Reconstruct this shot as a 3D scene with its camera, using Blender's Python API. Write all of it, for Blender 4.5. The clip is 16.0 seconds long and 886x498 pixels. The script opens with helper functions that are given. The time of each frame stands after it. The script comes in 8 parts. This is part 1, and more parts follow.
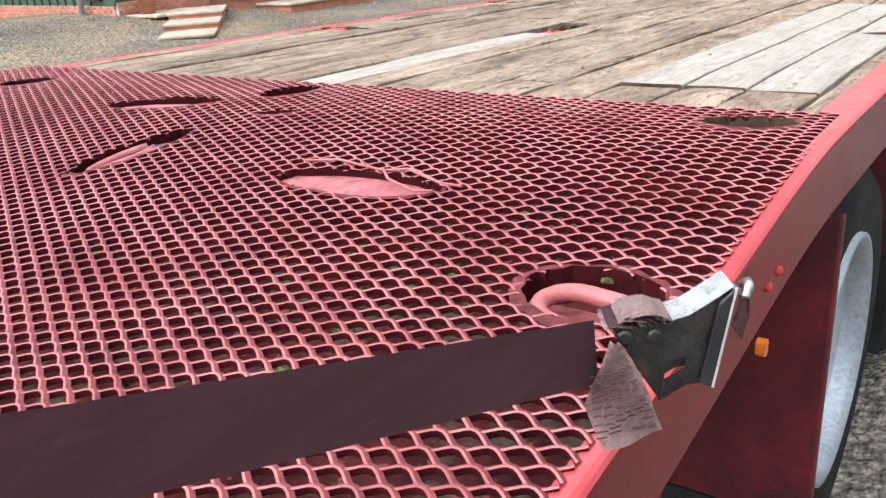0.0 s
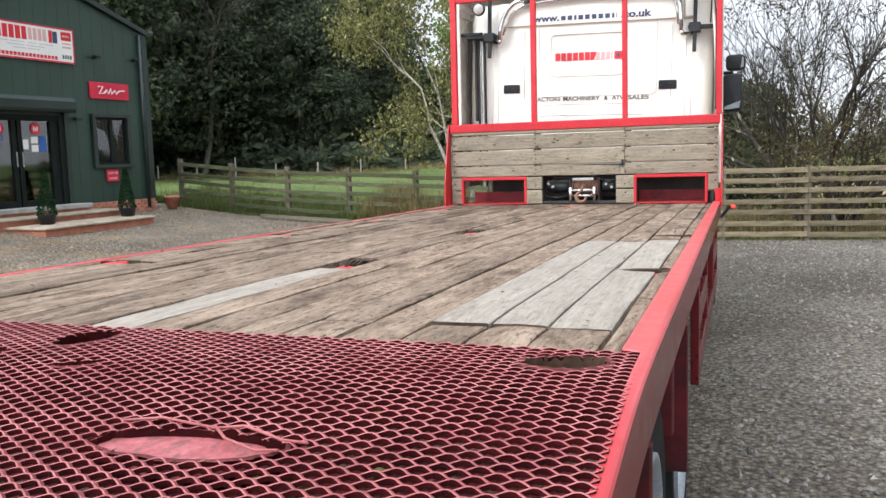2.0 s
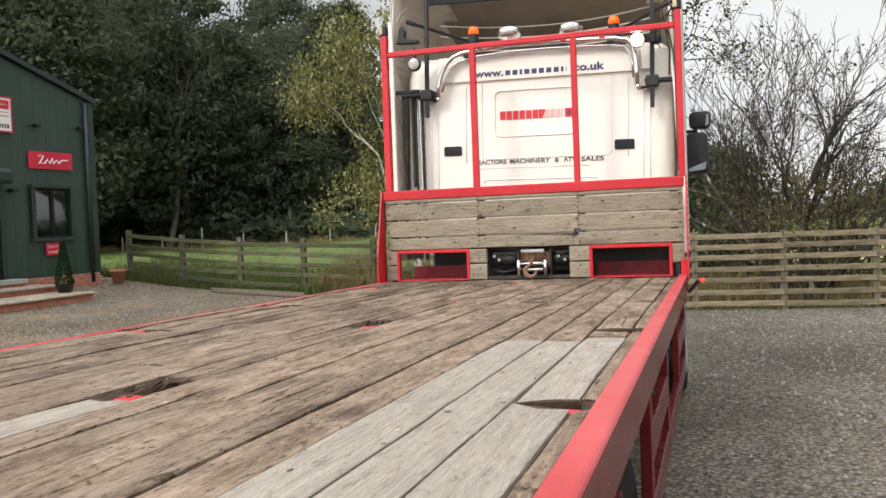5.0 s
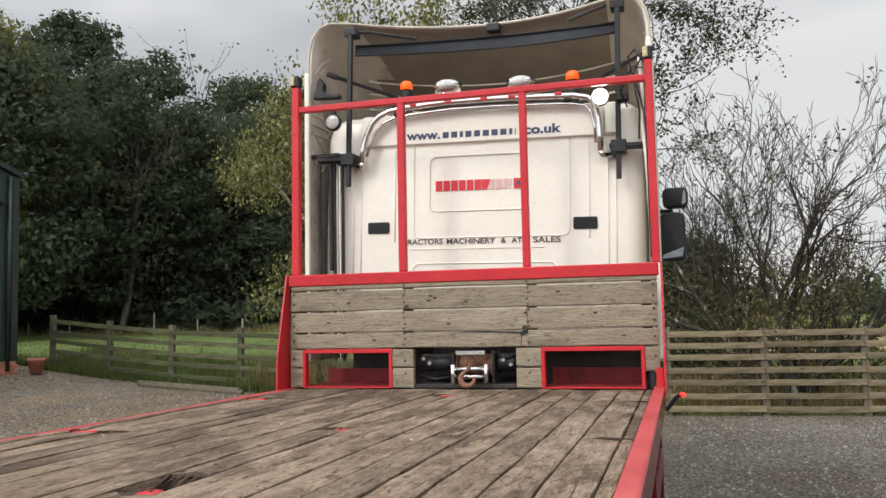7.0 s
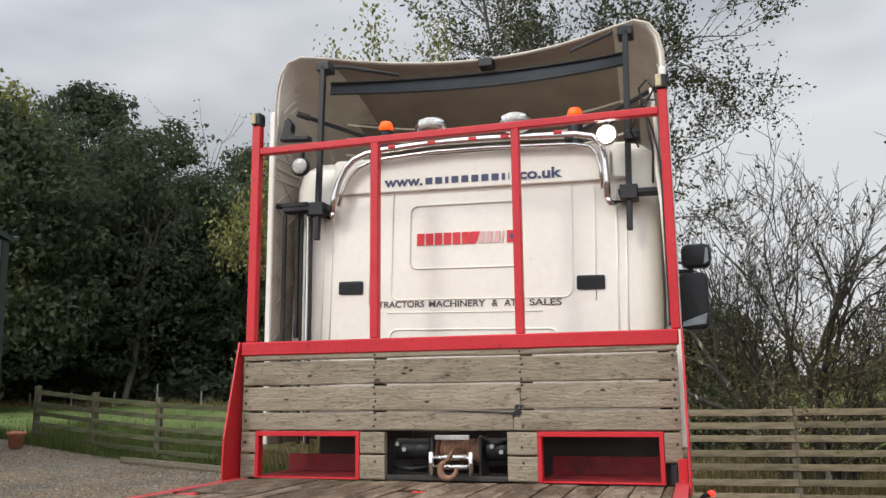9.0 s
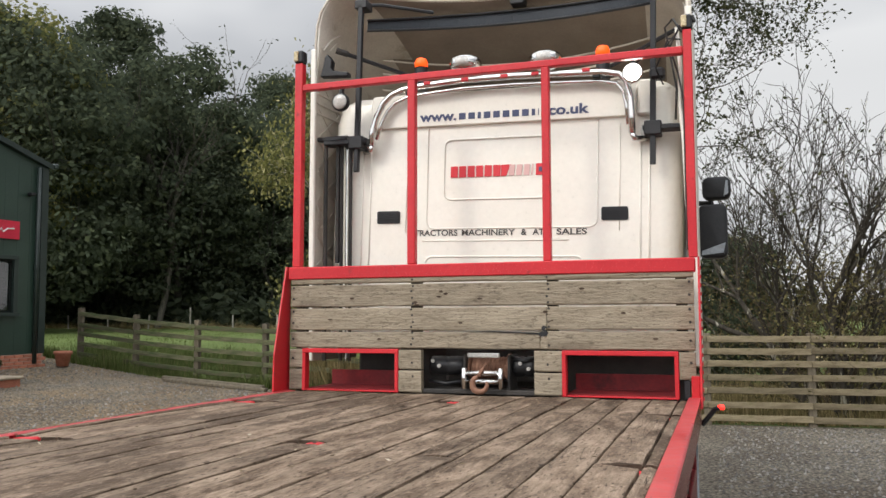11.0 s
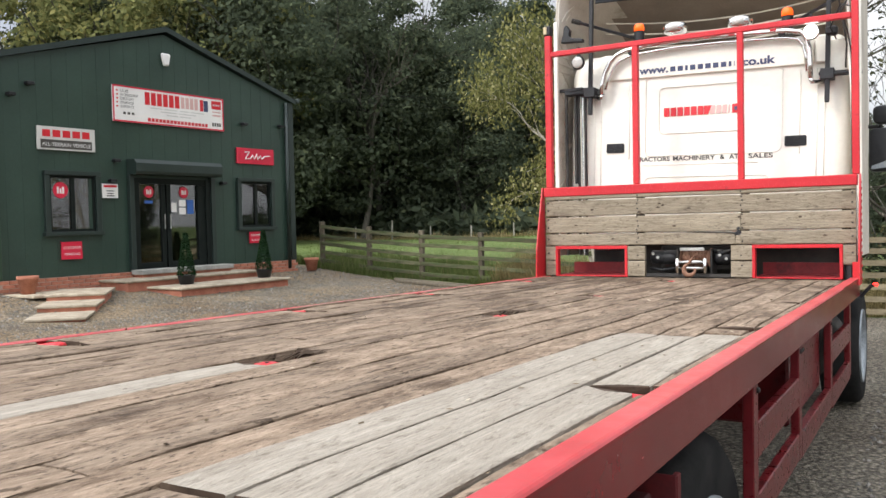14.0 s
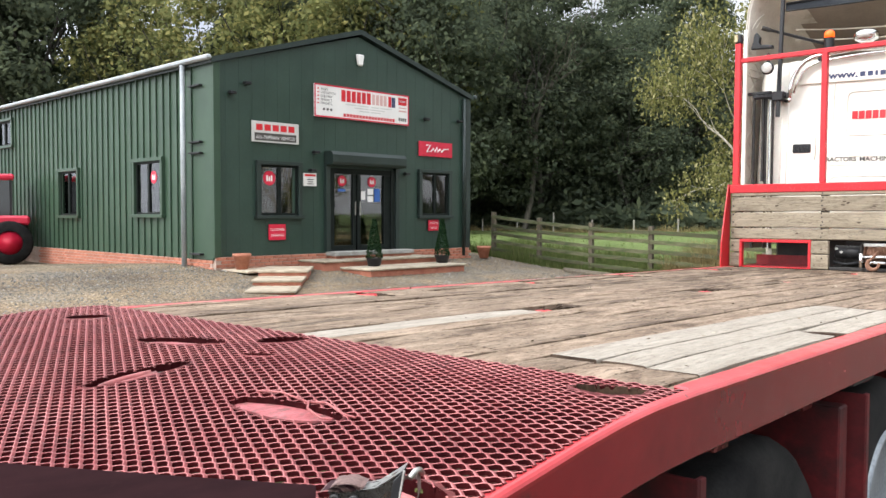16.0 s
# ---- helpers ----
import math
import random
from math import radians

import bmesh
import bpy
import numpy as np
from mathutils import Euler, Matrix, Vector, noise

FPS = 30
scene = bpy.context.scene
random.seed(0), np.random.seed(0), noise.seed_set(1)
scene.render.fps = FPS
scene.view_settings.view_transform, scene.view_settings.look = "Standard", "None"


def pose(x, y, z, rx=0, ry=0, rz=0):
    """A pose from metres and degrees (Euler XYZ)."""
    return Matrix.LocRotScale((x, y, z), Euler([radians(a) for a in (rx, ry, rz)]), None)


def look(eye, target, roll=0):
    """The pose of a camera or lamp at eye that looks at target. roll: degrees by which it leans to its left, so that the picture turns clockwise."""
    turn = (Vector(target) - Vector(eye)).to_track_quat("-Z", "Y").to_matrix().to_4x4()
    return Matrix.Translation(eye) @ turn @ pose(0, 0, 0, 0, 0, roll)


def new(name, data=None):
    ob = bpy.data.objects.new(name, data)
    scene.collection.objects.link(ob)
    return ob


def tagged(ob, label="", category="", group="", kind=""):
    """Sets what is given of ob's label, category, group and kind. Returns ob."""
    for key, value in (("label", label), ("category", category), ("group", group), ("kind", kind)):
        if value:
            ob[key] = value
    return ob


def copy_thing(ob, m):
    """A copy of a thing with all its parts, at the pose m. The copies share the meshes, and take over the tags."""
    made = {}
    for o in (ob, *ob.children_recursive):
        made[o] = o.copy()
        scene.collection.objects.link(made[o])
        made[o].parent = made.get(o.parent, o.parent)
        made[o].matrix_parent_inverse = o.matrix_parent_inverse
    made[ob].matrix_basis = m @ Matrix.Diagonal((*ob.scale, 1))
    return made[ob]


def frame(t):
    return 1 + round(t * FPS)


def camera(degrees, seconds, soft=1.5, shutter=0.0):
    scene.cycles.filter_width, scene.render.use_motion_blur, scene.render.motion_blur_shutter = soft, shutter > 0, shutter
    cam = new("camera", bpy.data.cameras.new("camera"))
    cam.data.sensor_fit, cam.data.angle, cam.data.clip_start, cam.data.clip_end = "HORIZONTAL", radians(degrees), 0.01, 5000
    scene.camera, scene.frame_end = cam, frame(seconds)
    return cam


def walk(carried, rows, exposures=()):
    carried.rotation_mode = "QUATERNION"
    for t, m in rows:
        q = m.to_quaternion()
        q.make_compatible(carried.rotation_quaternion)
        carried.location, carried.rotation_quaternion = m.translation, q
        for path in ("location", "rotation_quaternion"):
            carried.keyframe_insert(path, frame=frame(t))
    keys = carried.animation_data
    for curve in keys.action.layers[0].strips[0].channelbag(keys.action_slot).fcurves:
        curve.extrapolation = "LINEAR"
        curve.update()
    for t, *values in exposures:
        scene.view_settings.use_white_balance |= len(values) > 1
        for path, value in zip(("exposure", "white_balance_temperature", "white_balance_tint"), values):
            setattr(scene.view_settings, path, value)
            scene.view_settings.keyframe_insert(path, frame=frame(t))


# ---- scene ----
cam = camera(56.0, 16.0)
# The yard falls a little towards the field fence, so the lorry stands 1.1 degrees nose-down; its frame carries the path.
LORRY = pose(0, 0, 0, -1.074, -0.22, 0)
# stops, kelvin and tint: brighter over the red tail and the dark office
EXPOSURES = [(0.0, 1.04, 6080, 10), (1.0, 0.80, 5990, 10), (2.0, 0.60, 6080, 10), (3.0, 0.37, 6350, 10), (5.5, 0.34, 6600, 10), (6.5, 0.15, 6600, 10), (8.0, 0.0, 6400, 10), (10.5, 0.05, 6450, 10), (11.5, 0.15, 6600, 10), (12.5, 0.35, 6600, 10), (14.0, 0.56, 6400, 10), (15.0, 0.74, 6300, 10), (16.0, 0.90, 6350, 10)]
SKY_STRENGTH, SUN_STRENGTH = 0.115, 1.3
MESH_LONG, MESH_SHORT = 0.0525, 0.0255
PATH = [
    (0, (1.488, -7.67, 1.437), (0.374, -6.155, 0.757), -3.2),
    (0.5, (1.43, -7.634, 1.44), (0.532, -5.94, 0.869), -2.0),
    (1, (1.398, -7.666, 1.459), (0.648, -5.867, 1.012), -1.7),
    (1.5, (1.389, -7.693, 1.475), (0.69, -5.844, 1.169), -1.6),
    (2, (1.387, -7.714, 1.487), (0.722, -5.838, 1.295), -1.4),
    (2.5, (1.382, -7.721, 1.505), (0.743, -5.828, 1.412), -1.3),
    (3, (1.37, -7.708, 1.512), (0.751, -5.806, 1.481), -1.2),
    (3.2, (1.364, -7.682, 1.507), (0.754, -5.778, 1.468), -1.3),
    (5.3, (1.44, -6.465, 1.519), (0.824, -4.563, 1.486), -2.1),
    (5.5, (1.434, -6.329, 1.527), (0.818, -4.426, 1.522), -1.9),
    (6, (1.374, -5.989, 1.523), (0.791, -4.076, 1.574), -1.7),
    (6.5, (1.347, -5.668, 1.559), (0.797, -3.748, 1.665), -1.7),
    (7, (1.353, -5.271, 1.552), (0.814, -3.354, 1.73), -1.1),
    (7.5, (1.285, -4.945, 1.552), (0.78, -3.026, 1.805), -0.6),
    (8, (1.262, -4.651, 1.532), (0.761, -2.743, 1.859), -0.1),
    (8.2, (1.29, -4.506, 1.558), (0.772, -2.606, 1.908), -0.1),
    (10.3, (1.34, -4.361, 1.579), (0.737, -2.478, 1.879), -0.7),
    (10.5, (1.359, -4.439, 1.567), (0.73, -2.56, 1.833), -0.3),
    (11, (1.366, -4.728, 1.545), (0.737, -2.838, 1.723), -0.1),
    (11.5, (1.372, -5.068, 1.532), (0.757, -3.168, 1.641), -0.4),
    (12, (1.448, -5.425, 1.527), (0.77, -3.543, 1.564), -0.8),
    (12.5, (1.456, -5.771, 1.502), (0.702, -3.919, 1.492), -0.6),
    (13, (1.589, -6.075, 1.472), (0.711, -4.278, 1.436), -0.4),
    (13.5, (1.663, -6.406, 1.474), (0.679, -4.665, 1.431), -0.7),
    (14, (1.747, -6.784, 1.506), (0.724, -5.065, 1.472), -0.9),
    (14.5, (1.87, -7.022, 1.485), (0.791, -5.338, 1.446), -0.3),
    (15, (1.872, -7.276, 1.492), (0.731, -5.634, 1.467), -0.4),
    (15.5, (1.887, -7.546, 1.486), (0.696, -5.939, 1.477), -0.3),
    (16, (1.956, -7.764, 1.466), (0.636, -6.263, 1.414), 0.7),
]
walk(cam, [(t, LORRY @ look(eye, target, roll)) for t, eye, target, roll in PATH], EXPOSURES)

# ---- sky and sun: bright overcast, softly lit from behind and left of the lorry ----
SUN_ELEVATION, SUN_AZIMUTH = 38.0, 212.0
world = bpy.data.worlds.new("overcast_sky")
scene.world = world
world.use_nodes = True
wn, wl = world.node_tree.nodes, world.node_tree.links
sky = wn.new("ShaderNodeTexSky")
sky.sky_type, sky.sun_disc = "NISHITA", False
sky.sun_elevation, sky.sun_rotation = radians(SUN_ELEVATION), radians(SUN_AZIMUTH)
grey = wn.new("ShaderNodeHueSaturation")
grey.inputs["Saturation"].default_value = 0.22
cloud = wn.new("ShaderNodeTexNoise")
cloud.inputs["Scale"].default_value, cloud.inputs["Detail"].default_value = 1.35, 4.0
lift = wn.new("ShaderNodeMapRange")
lift.inputs["From Min"].default_value, lift.inputs["From Max"].default_value = 0.40, 0.62
lift.inputs["To Min"].default_value, lift.inputs["To Max"].default_value = 0.0, 1.0
cover = wn.new("ShaderNodeMix")
cover.data_type = "RGBA"
cover.inputs["A"].default_value = (3.2, 3.45, 3.95, 1)
cover.inputs["B"].default_value = (8.0, 8.1, 8.2, 1)
both = wn.new("ShaderNodeMix")
both.data_type = "RGBA"
both.inputs["Factor"].default_value = 0.85
coord = wn.new("ShaderNodeTexCoord")
squash = wn.new("ShaderNodeMapping")
squash.inputs["Scale"].default_value = (1, 1, 2.4)
wl.new(coord.outputs["Generated"], squash.inputs["Vector"])
wl.new(squash.outputs["Vector"], cloud.inputs["Vector"])
wl.new(cloud.outputs["Fac"], lift.inputs["Value"])
wl.new(lift.outputs["Result"], cover.inputs["Factor"])
wl.new(sky.outputs["Color"], grey.inputs["Color"])
wl.new(grey.outputs["Color"], both.inputs["A"])
wl.new(cover.outputs["Result"], both.inputs["B"])
# cloud is brightest overhead and round the hidden sun
sun_way = (math.sin(radians(SUN_AZIMUTH)) * math.cos(radians(SUN_ELEVATION)), math.cos(radians(SUN_AZIMUTH)) * math.cos(radians(SUN_ELEVATION)), math.sin(radians(SUN_ELEVATION)))
dot = wn.new("ShaderNodeVectorMath")
dot.operation = "DOT_PRODUCT"
dot.inputs[1].default_value = sun_way
wl.new(coord.outputs["Generated"], dot.inputs[0])
near_sun = wn.new("ShaderNodeMapRange")
near_sun.interpolation_type = "SMOOTHSTEP"
near_sun.inputs["From Min"].default_value, near_sun.inputs["From Max"].default_value = -0.2, 1.0
near_sun.inputs["To Min"].default_value, near_sun.inputs["To Max"].default_value = 0.82, 2.1
wl.new(dot.outputs["Value"], near_sun.inputs["Value"])
axes = wn.new("ShaderNodeSeparateXYZ")
wl.new(coord.outputs["Generated"], axes.inputs["Vector"])
overhead = wn.new("ShaderNodeMapRange")
overhead.inputs["From Min"].default_value, overhead.inputs["From Max"].default_value = 0.25, 1.0
overhead.inputs["To Min"].default_value, overhead.inputs["To Max"].default_value = 1.0, 2.2
wl.new(axes.outputs["Z"], overhead.inputs["Value"])
gain = wn.new("ShaderNodeMath")
gain.operation = "MULTIPLY"
wl.new(near_sun.outputs["Result"], gain.inputs[0])
wl.new(overhead.outputs["Result"], gain.inputs[1])
lit = wn.new("ShaderNodeVectorMath")
lit.operation = "SCALE"
wl.new(both.outputs["Result"], lit.inputs[0])
wl.new(gain.outputs["Value"], lit.inputs["Scale"])
wl.new(lit.outputs["Vector"], wn["Background"].inputs["Color"])
wn["Background"].inputs["Strength"].default_value = SKY_STRENGTH
sun_data = bpy.data.lights.new("sun", "SUN")
sun_data.energy, sun_data.angle, sun_data.color = SUN_STRENGTH, radians(12), (1.0, 0.95, 0.87)
sun = new("sun", sun_data)
a, e = radians(SUN_AZIMUTH), radians(SUN_ELEVATION)
sun.matrix_world = look((0, 0, 0), (-math.sin(a) * math.cos(e), -math.cos(a) * math.cos(e), -math.sin(e)))


# ---- materials ----
def material(name, c1, c2, scale=3.0, rough=0.6, metal=0.0, bump=0.15, fine=80.0, stretch=(1, 1, 1), spot=None, spot_scale=6.0,
             spot_at=0.62, spot_soft=0.06, vary=0.0, island=0.0, contrast=0.5, depth=0.004, grain=0.35, spec=0.5, fleck=None, fleck_scale=60.0, fleck_at=0.62):
    """Two colours mixed by a broad noise, a finer grain over it, and spots of a third colour."""
    m = bpy.data.materials.new(name)
    m.use_nodes = True
    n, l = m.node_tree.nodes, m.node_tree.links
    bsdf = n["Principled BSDF"]
    tc, mp = n.new("ShaderNodeTexCoord"), n.new("ShaderNodeMapping")
    mp.inputs["Scale"].default_value = stretch
    l.new(tc.outputs["Object"], mp.inputs["Vector"])

    def noisy(s, detail=5.0):
        t = n.new("ShaderNodeTexNoise")
        t.inputs["Scale"].default_value, t.inputs["Detail"].default_value, t.inputs["Roughness"].default_value = s, detail, 0.6
        l.new(mp.outputs["Vector"], t.inputs["Vector"])
        return t.outputs["Fac"]

    ramp = n.new("ShaderNodeValToRGB")
    ramp.color_ramp.elements[0].position, ramp.color_ramp.elements[1].position = 0.5 - contrast / 3, 0.5 + contrast / 3
    ramp.color_ramp.elements[0].color, ramp.color_ramp.elements[1].color = (*c1, 1), (*c2, 1)
    l.new(noisy(scale), ramp.inputs["Fac"])
    colour = ramp.outputs["Color"]
    fine_fac = noisy(fine, 3.0)
    mr = n.new("ShaderNodeMapRange")
    mr.inputs["From Min"].default_value, mr.inputs["From Max"].default_value = 0.25, 0.75
    mr.inputs["To Min"].default_value, mr.inputs["To Max"].default_value = 1 - grain, 1 + grain * 0.6
    l.new(fine_fac, mr.inputs["Value"])
    hsv = n.new("ShaderNodeHueSaturation")
    l.new(colour, hsv.inputs["Color"])
    value = mr.outputs["Result"]
    for amount, kind, socket in ((vary, "ShaderNodeObjectInfo", "Random"), (island, "ShaderNodeNewGeometry", "Random Per Island")):
        if amount:
            info = n.new(kind)
            r2 = n.new("ShaderNodeMapRange")
            r2.inputs["To Min"].default_value, r2.inputs["To Max"].default_value = 1 - amount, 1 + amount
            l.new(info.outputs[socket], r2.inputs["Value"])
            mul = n.new("ShaderNodeMath")
            mul.operation = "MULTIPLY"
            l.new(value, mul.inputs[0])
            l.new(r2.outputs["Result"], mul.inputs[1])
            value = mul.outputs["Value"]
    l.new(value, hsv.inputs["Value"])
    colour = hsv.outputs["Color"]
    if spot:
        sr = n.new("ShaderNodeValToRGB")
        sr.color_ramp.elements[0].position, sr.color_ramp.elements[1].position = spot_at, spot_at + spot_soft
        l.new(noisy(spot_scale, 6.0), sr.inputs["Fac"])
        mix = n.new("ShaderNodeMix")
        mix.data_type = "RGBA"
        mix.inputs["B"].default_value = (*spot, 1)
        l.new(sr.outputs["Color"], mix.inputs["Factor"])
        l.new(colour, mix.inputs["A"])
        colour = mix.outputs["Result"]
    if fleck:
        fr = n.new("ShaderNodeValToRGB")
        fr.color_ramp.elements[0].position, fr.color_ramp.elements[1].position = fleck_at, fleck_at + 0.05
        l.new(noisy(fleck_scale, 2.0), fr.inputs["Fac"])
        mix = n.new("ShaderNodeMix")
        mix.data_type = "RGBA"
        mix.inputs["B"].default_value = (*fleck, 1)
        l.new(fr.outputs["Color"], mix.inputs["Factor"])
        l.new(colour, mix.inputs["A"])
        colour = mix.outputs["Result"]
    l.new(colour, bsdf.inputs["Base Color"])
    bsdf.inputs["Roughness"].default_value, bsdf.inputs["Metallic"].default_value = rough, metal
    bsdf.inputs["Specular IOR Level"].default_value = spec
    rr = n.new("ShaderNodeMapRange")
    rr.inputs["To Min"].default_value, rr.inputs["To Max"].default_value = max(0.02, rough - 0.12), min(1, rough + 0.12)
    l.new(fine_fac, rr.inputs["Value"])
    l.new(rr.outputs["Result"], bsdf.inputs["Roughness"])
    if bump:
        b = n.new("ShaderNodeBump")
        b.inputs["Strength"].default_value, b.inputs["Distance"].default_value = bump, depth
        l.new(fine_fac, b.inputs["Height"])
        l.new(b.outputs["Normal"], bsdf.inputs["Normal"])
    return m


def timber(name, axis, dark, light, stain, crack=0.5, wear=0.5, vary=0.2, rough=0.9, stain_at=0.56, flecks=0.5, stain_rise=0.0):
    """Weathered wood with the grain along one axis: broad tone, fibres, drying cracks, damp stains and scuffs; every board cut from another place."""
    m = bpy.data.materials.new(name)
    m.use_nodes = True
    n, l = m.node_tree.nodes, m.node_tree.links
    bsdf = n["Principled BSDF"]
    tc, info = n.new("ShaderNodeTexCoord"), n.new("ShaderNodeObjectInfo")
    shift = n.new("ShaderNodeVectorMath")
    shift.operation = "MULTIPLY_ADD"
    shift.inputs[1].default_value = (31.0, 47.0, 23.0)
    l.new(info.outputs["Random"], shift.inputs[0])
    l.new(tc.outputs["Object"], shift.inputs[2])

    def noisy(scale, along, detail=4.0, rough_=0.6, twist=0.0):
        mp, t = n.new("ShaderNodeMapping"), n.new("ShaderNodeTexNoise")
        mp.inputs["Scale"].default_value = [along if k == axis else 1.0 for k in range(3)]
        l.new(shift.outputs["Vector"], mp.inputs["Vector"])
        l.new(mp.outputs["Vector"], t.inputs["Vector"])
        t.inputs["Scale"].default_value, t.inputs["Detail"].default_value = scale, detail
        t.inputs["Roughness"].default_value, t.inputs["Distortion"].default_value = rough_, twist
        return t.outputs["Fac"]

    def span(value, a, b, lo, hi):
        r = n.new("ShaderNodeMapRange")
        for key, v in (("From Min", a), ("From Max", b), ("To Min", lo), ("To Max", hi)):
            r.inputs[key].default_value = v
        l.new(value, r.inputs["Value"])
        return r.outputs["Result"]

    def times(p, q):
        k = n.new("ShaderNodeMath")
        k.operation = "MULTIPLY"
        l.new(p, k.inputs[0])
        l.new(q, k.inputs[1])
        return k.outputs["Value"]

    def over(base, factor, colour):
        k = n.new("ShaderNodeMix")
        k.data_type = "RGBA"
        l.new(factor, k.inputs["Factor"])
        l.new(base, k.inputs["A"])
        k.inputs["B"].default_value = (*colour, 1)
        return k.outputs["Result"]

    ramp = n.new("ShaderNodeValToRGB")
    ramp.color_ramp.elements[0].position, ramp.color_ramp.elements[1].position = 0.36, 0.64
    ramp.color_ramp.elements[0].color, ramp.color_ramp.elements[1].color = (*dark, 1), (*light, 1)
    l.new(noisy(15.0, 0.26, 8.0, 0.74, 0.5), ramp.inputs["Fac"])
    fibre = noisy(120.0, 0.05, 3.0)
    patch = noisy(4.6, 0.38, 5.0, 0.62, 0.4)
    blot = patch
    if stain_rise:
        # stains spread more towards the headboard and thin out towards the tail
        axes_, add = n.new("ShaderNodeSeparateXYZ"), n.new("ShaderNodeMath")
        l.new(tc.outputs["Object"], axes_.inputs["Vector"])
        l.new(span(axes_.outputs["Y"], -5.6, -0.6, -0.02, stain_rise), add.inputs[0])
        l.new(patch, add.inputs[1])
        blot = add.outputs["Value"]
    colour = over(ramp.outputs["Color"], span(blot, stain_at, stain_at + 0.12, 0.0, 0.75), stain)
    scuff = noisy(24.0, 0.45, 4.0, 0.7)
    colour = over(colour, span(scuff, 0.60, 0.68, 0.0, flecks), [c * 0.8 for c in stain])
    colour = over(colour, span(noisy(19.0, 0.30, 4.0, 0.7), 0.60, 0.70, 0.0, wear), [min(1.0, c * 1.3) for c in light])
    chip = noisy(85.0, 0.32, 3.0, 0.65)
    colour = over(colour, span(chip, 0.58, 0.66, 0.0, flecks), [c * 0.7 for c in stain])
    colour = over(colour, span(chip, 0.42, 0.34, 0.0, wear), [min(1.0, c * 1.25) for c in light])
    split = span(noisy(34.0, 0.035, 2.0, 0.5, 0.3), 0.490, 0.500, 0.0, 1.0)
    split = times(split, span(noisy(34.0, 0.035, 2.0, 0.5, 0.3), 0.500, 0.510, 1.0, 0.0))
    split = times(split, span(noisy(3.0, 0.5), 0.50, 0.60, 0.0, crack))
    colour = over(colour, split, [c * 0.35 for c in stain])
    hsv = n.new("ShaderNodeHueSaturation")
    l.new(colour, hsv.inputs["Color"])
    l.new(times(span(fibre, 0.3, 0.7, 0.78, 1.16), span(info.outputs["Random"], 0.0, 1.0, 1 - vary, 1 + vary)), hsv.inputs["Value"])
    l.new(hsv.outputs["Color"], bsdf.inputs["Base Color"])
    bsdf.inputs["Specular IOR Level"].default_value = 0.2
    l.new(span(patch, 0.4, 0.7, rough, rough - 0.14), bsdf.inputs["Roughness"])
    deep = n.new("ShaderNodeMath")
    deep.operation = "MULTIPLY_ADD"
    deep.inputs[1].default_value = -1.2
    l.new(split, deep.inputs[0])
    l.new(times(times(fibre, scuff), span(chip, 0.4, 0.65, 1.6, 0.2)), deep.inputs[2])
    b = n.new("ShaderNodeBump")
    b.inputs["Strength"].default_value, b.inputs["Distance"].default_value = 1.0, 0.006
    l.new(deep.outputs["Value"], b.inputs["Height"])
    l.new(b.outputs["Normal"], bsdf.inputs["Normal"])
    return m


def glowing(name, colour, strength):
    m = bpy.data.materials.new(name)
    m.use_nodes = True
    b = m.node_tree.nodes["Principled BSDF"]
    b.inputs["Base Color"].default_value = (*colour, 1)
    b.inputs["Emission Color"].default_value = (*colour, 1)
    b.inputs["Emission Strength"].default_value = strength
    return m


def leafy(name, dark, light, third=None, glow_through=0.35):
    m = bpy.data.materials.new(name)
    m.use_nodes = True
    n, l = m.node_tree.nodes, m.node_tree.links
    n.remove(n["Principled BSDF"])
    geo, ramp = n.new("ShaderNodeNewGeometry"), n.new("ShaderNodeValToRGB")
    ramp.color_ramp.elements[0].color, ramp.color_ramp.elements[1].color = (*dark, 1), (*light, 1)
    if third:
        ramp.color_ramp.elements[1].position = 0.8
        ramp.color_ramp.elements.new(1.0).color = (*third, 1)
    l.new(geo.outputs["Random Per Island"], ramp.inputs["Fac"])
    d, t, mix = n.new("ShaderNodeBsdfDiffuse"), n.new("ShaderNodeBsdfTranslucent"), n.new("ShaderNodeMixShader")
    mix.inputs["Fac"].default_value = glow_through
    l.new(ramp.outputs["Color"], d.inputs["Color"])
    l.new(ramp.outputs["Color"], t.inputs["Color"])
    l.new(d.outputs["BSDF"], mix.inputs[1])
    l.new(t.outputs["BSDF"], mix.inputs[2])
    l.new(mix.outputs["Shader"], n["Material Output"].inputs["Surface"])
    return m


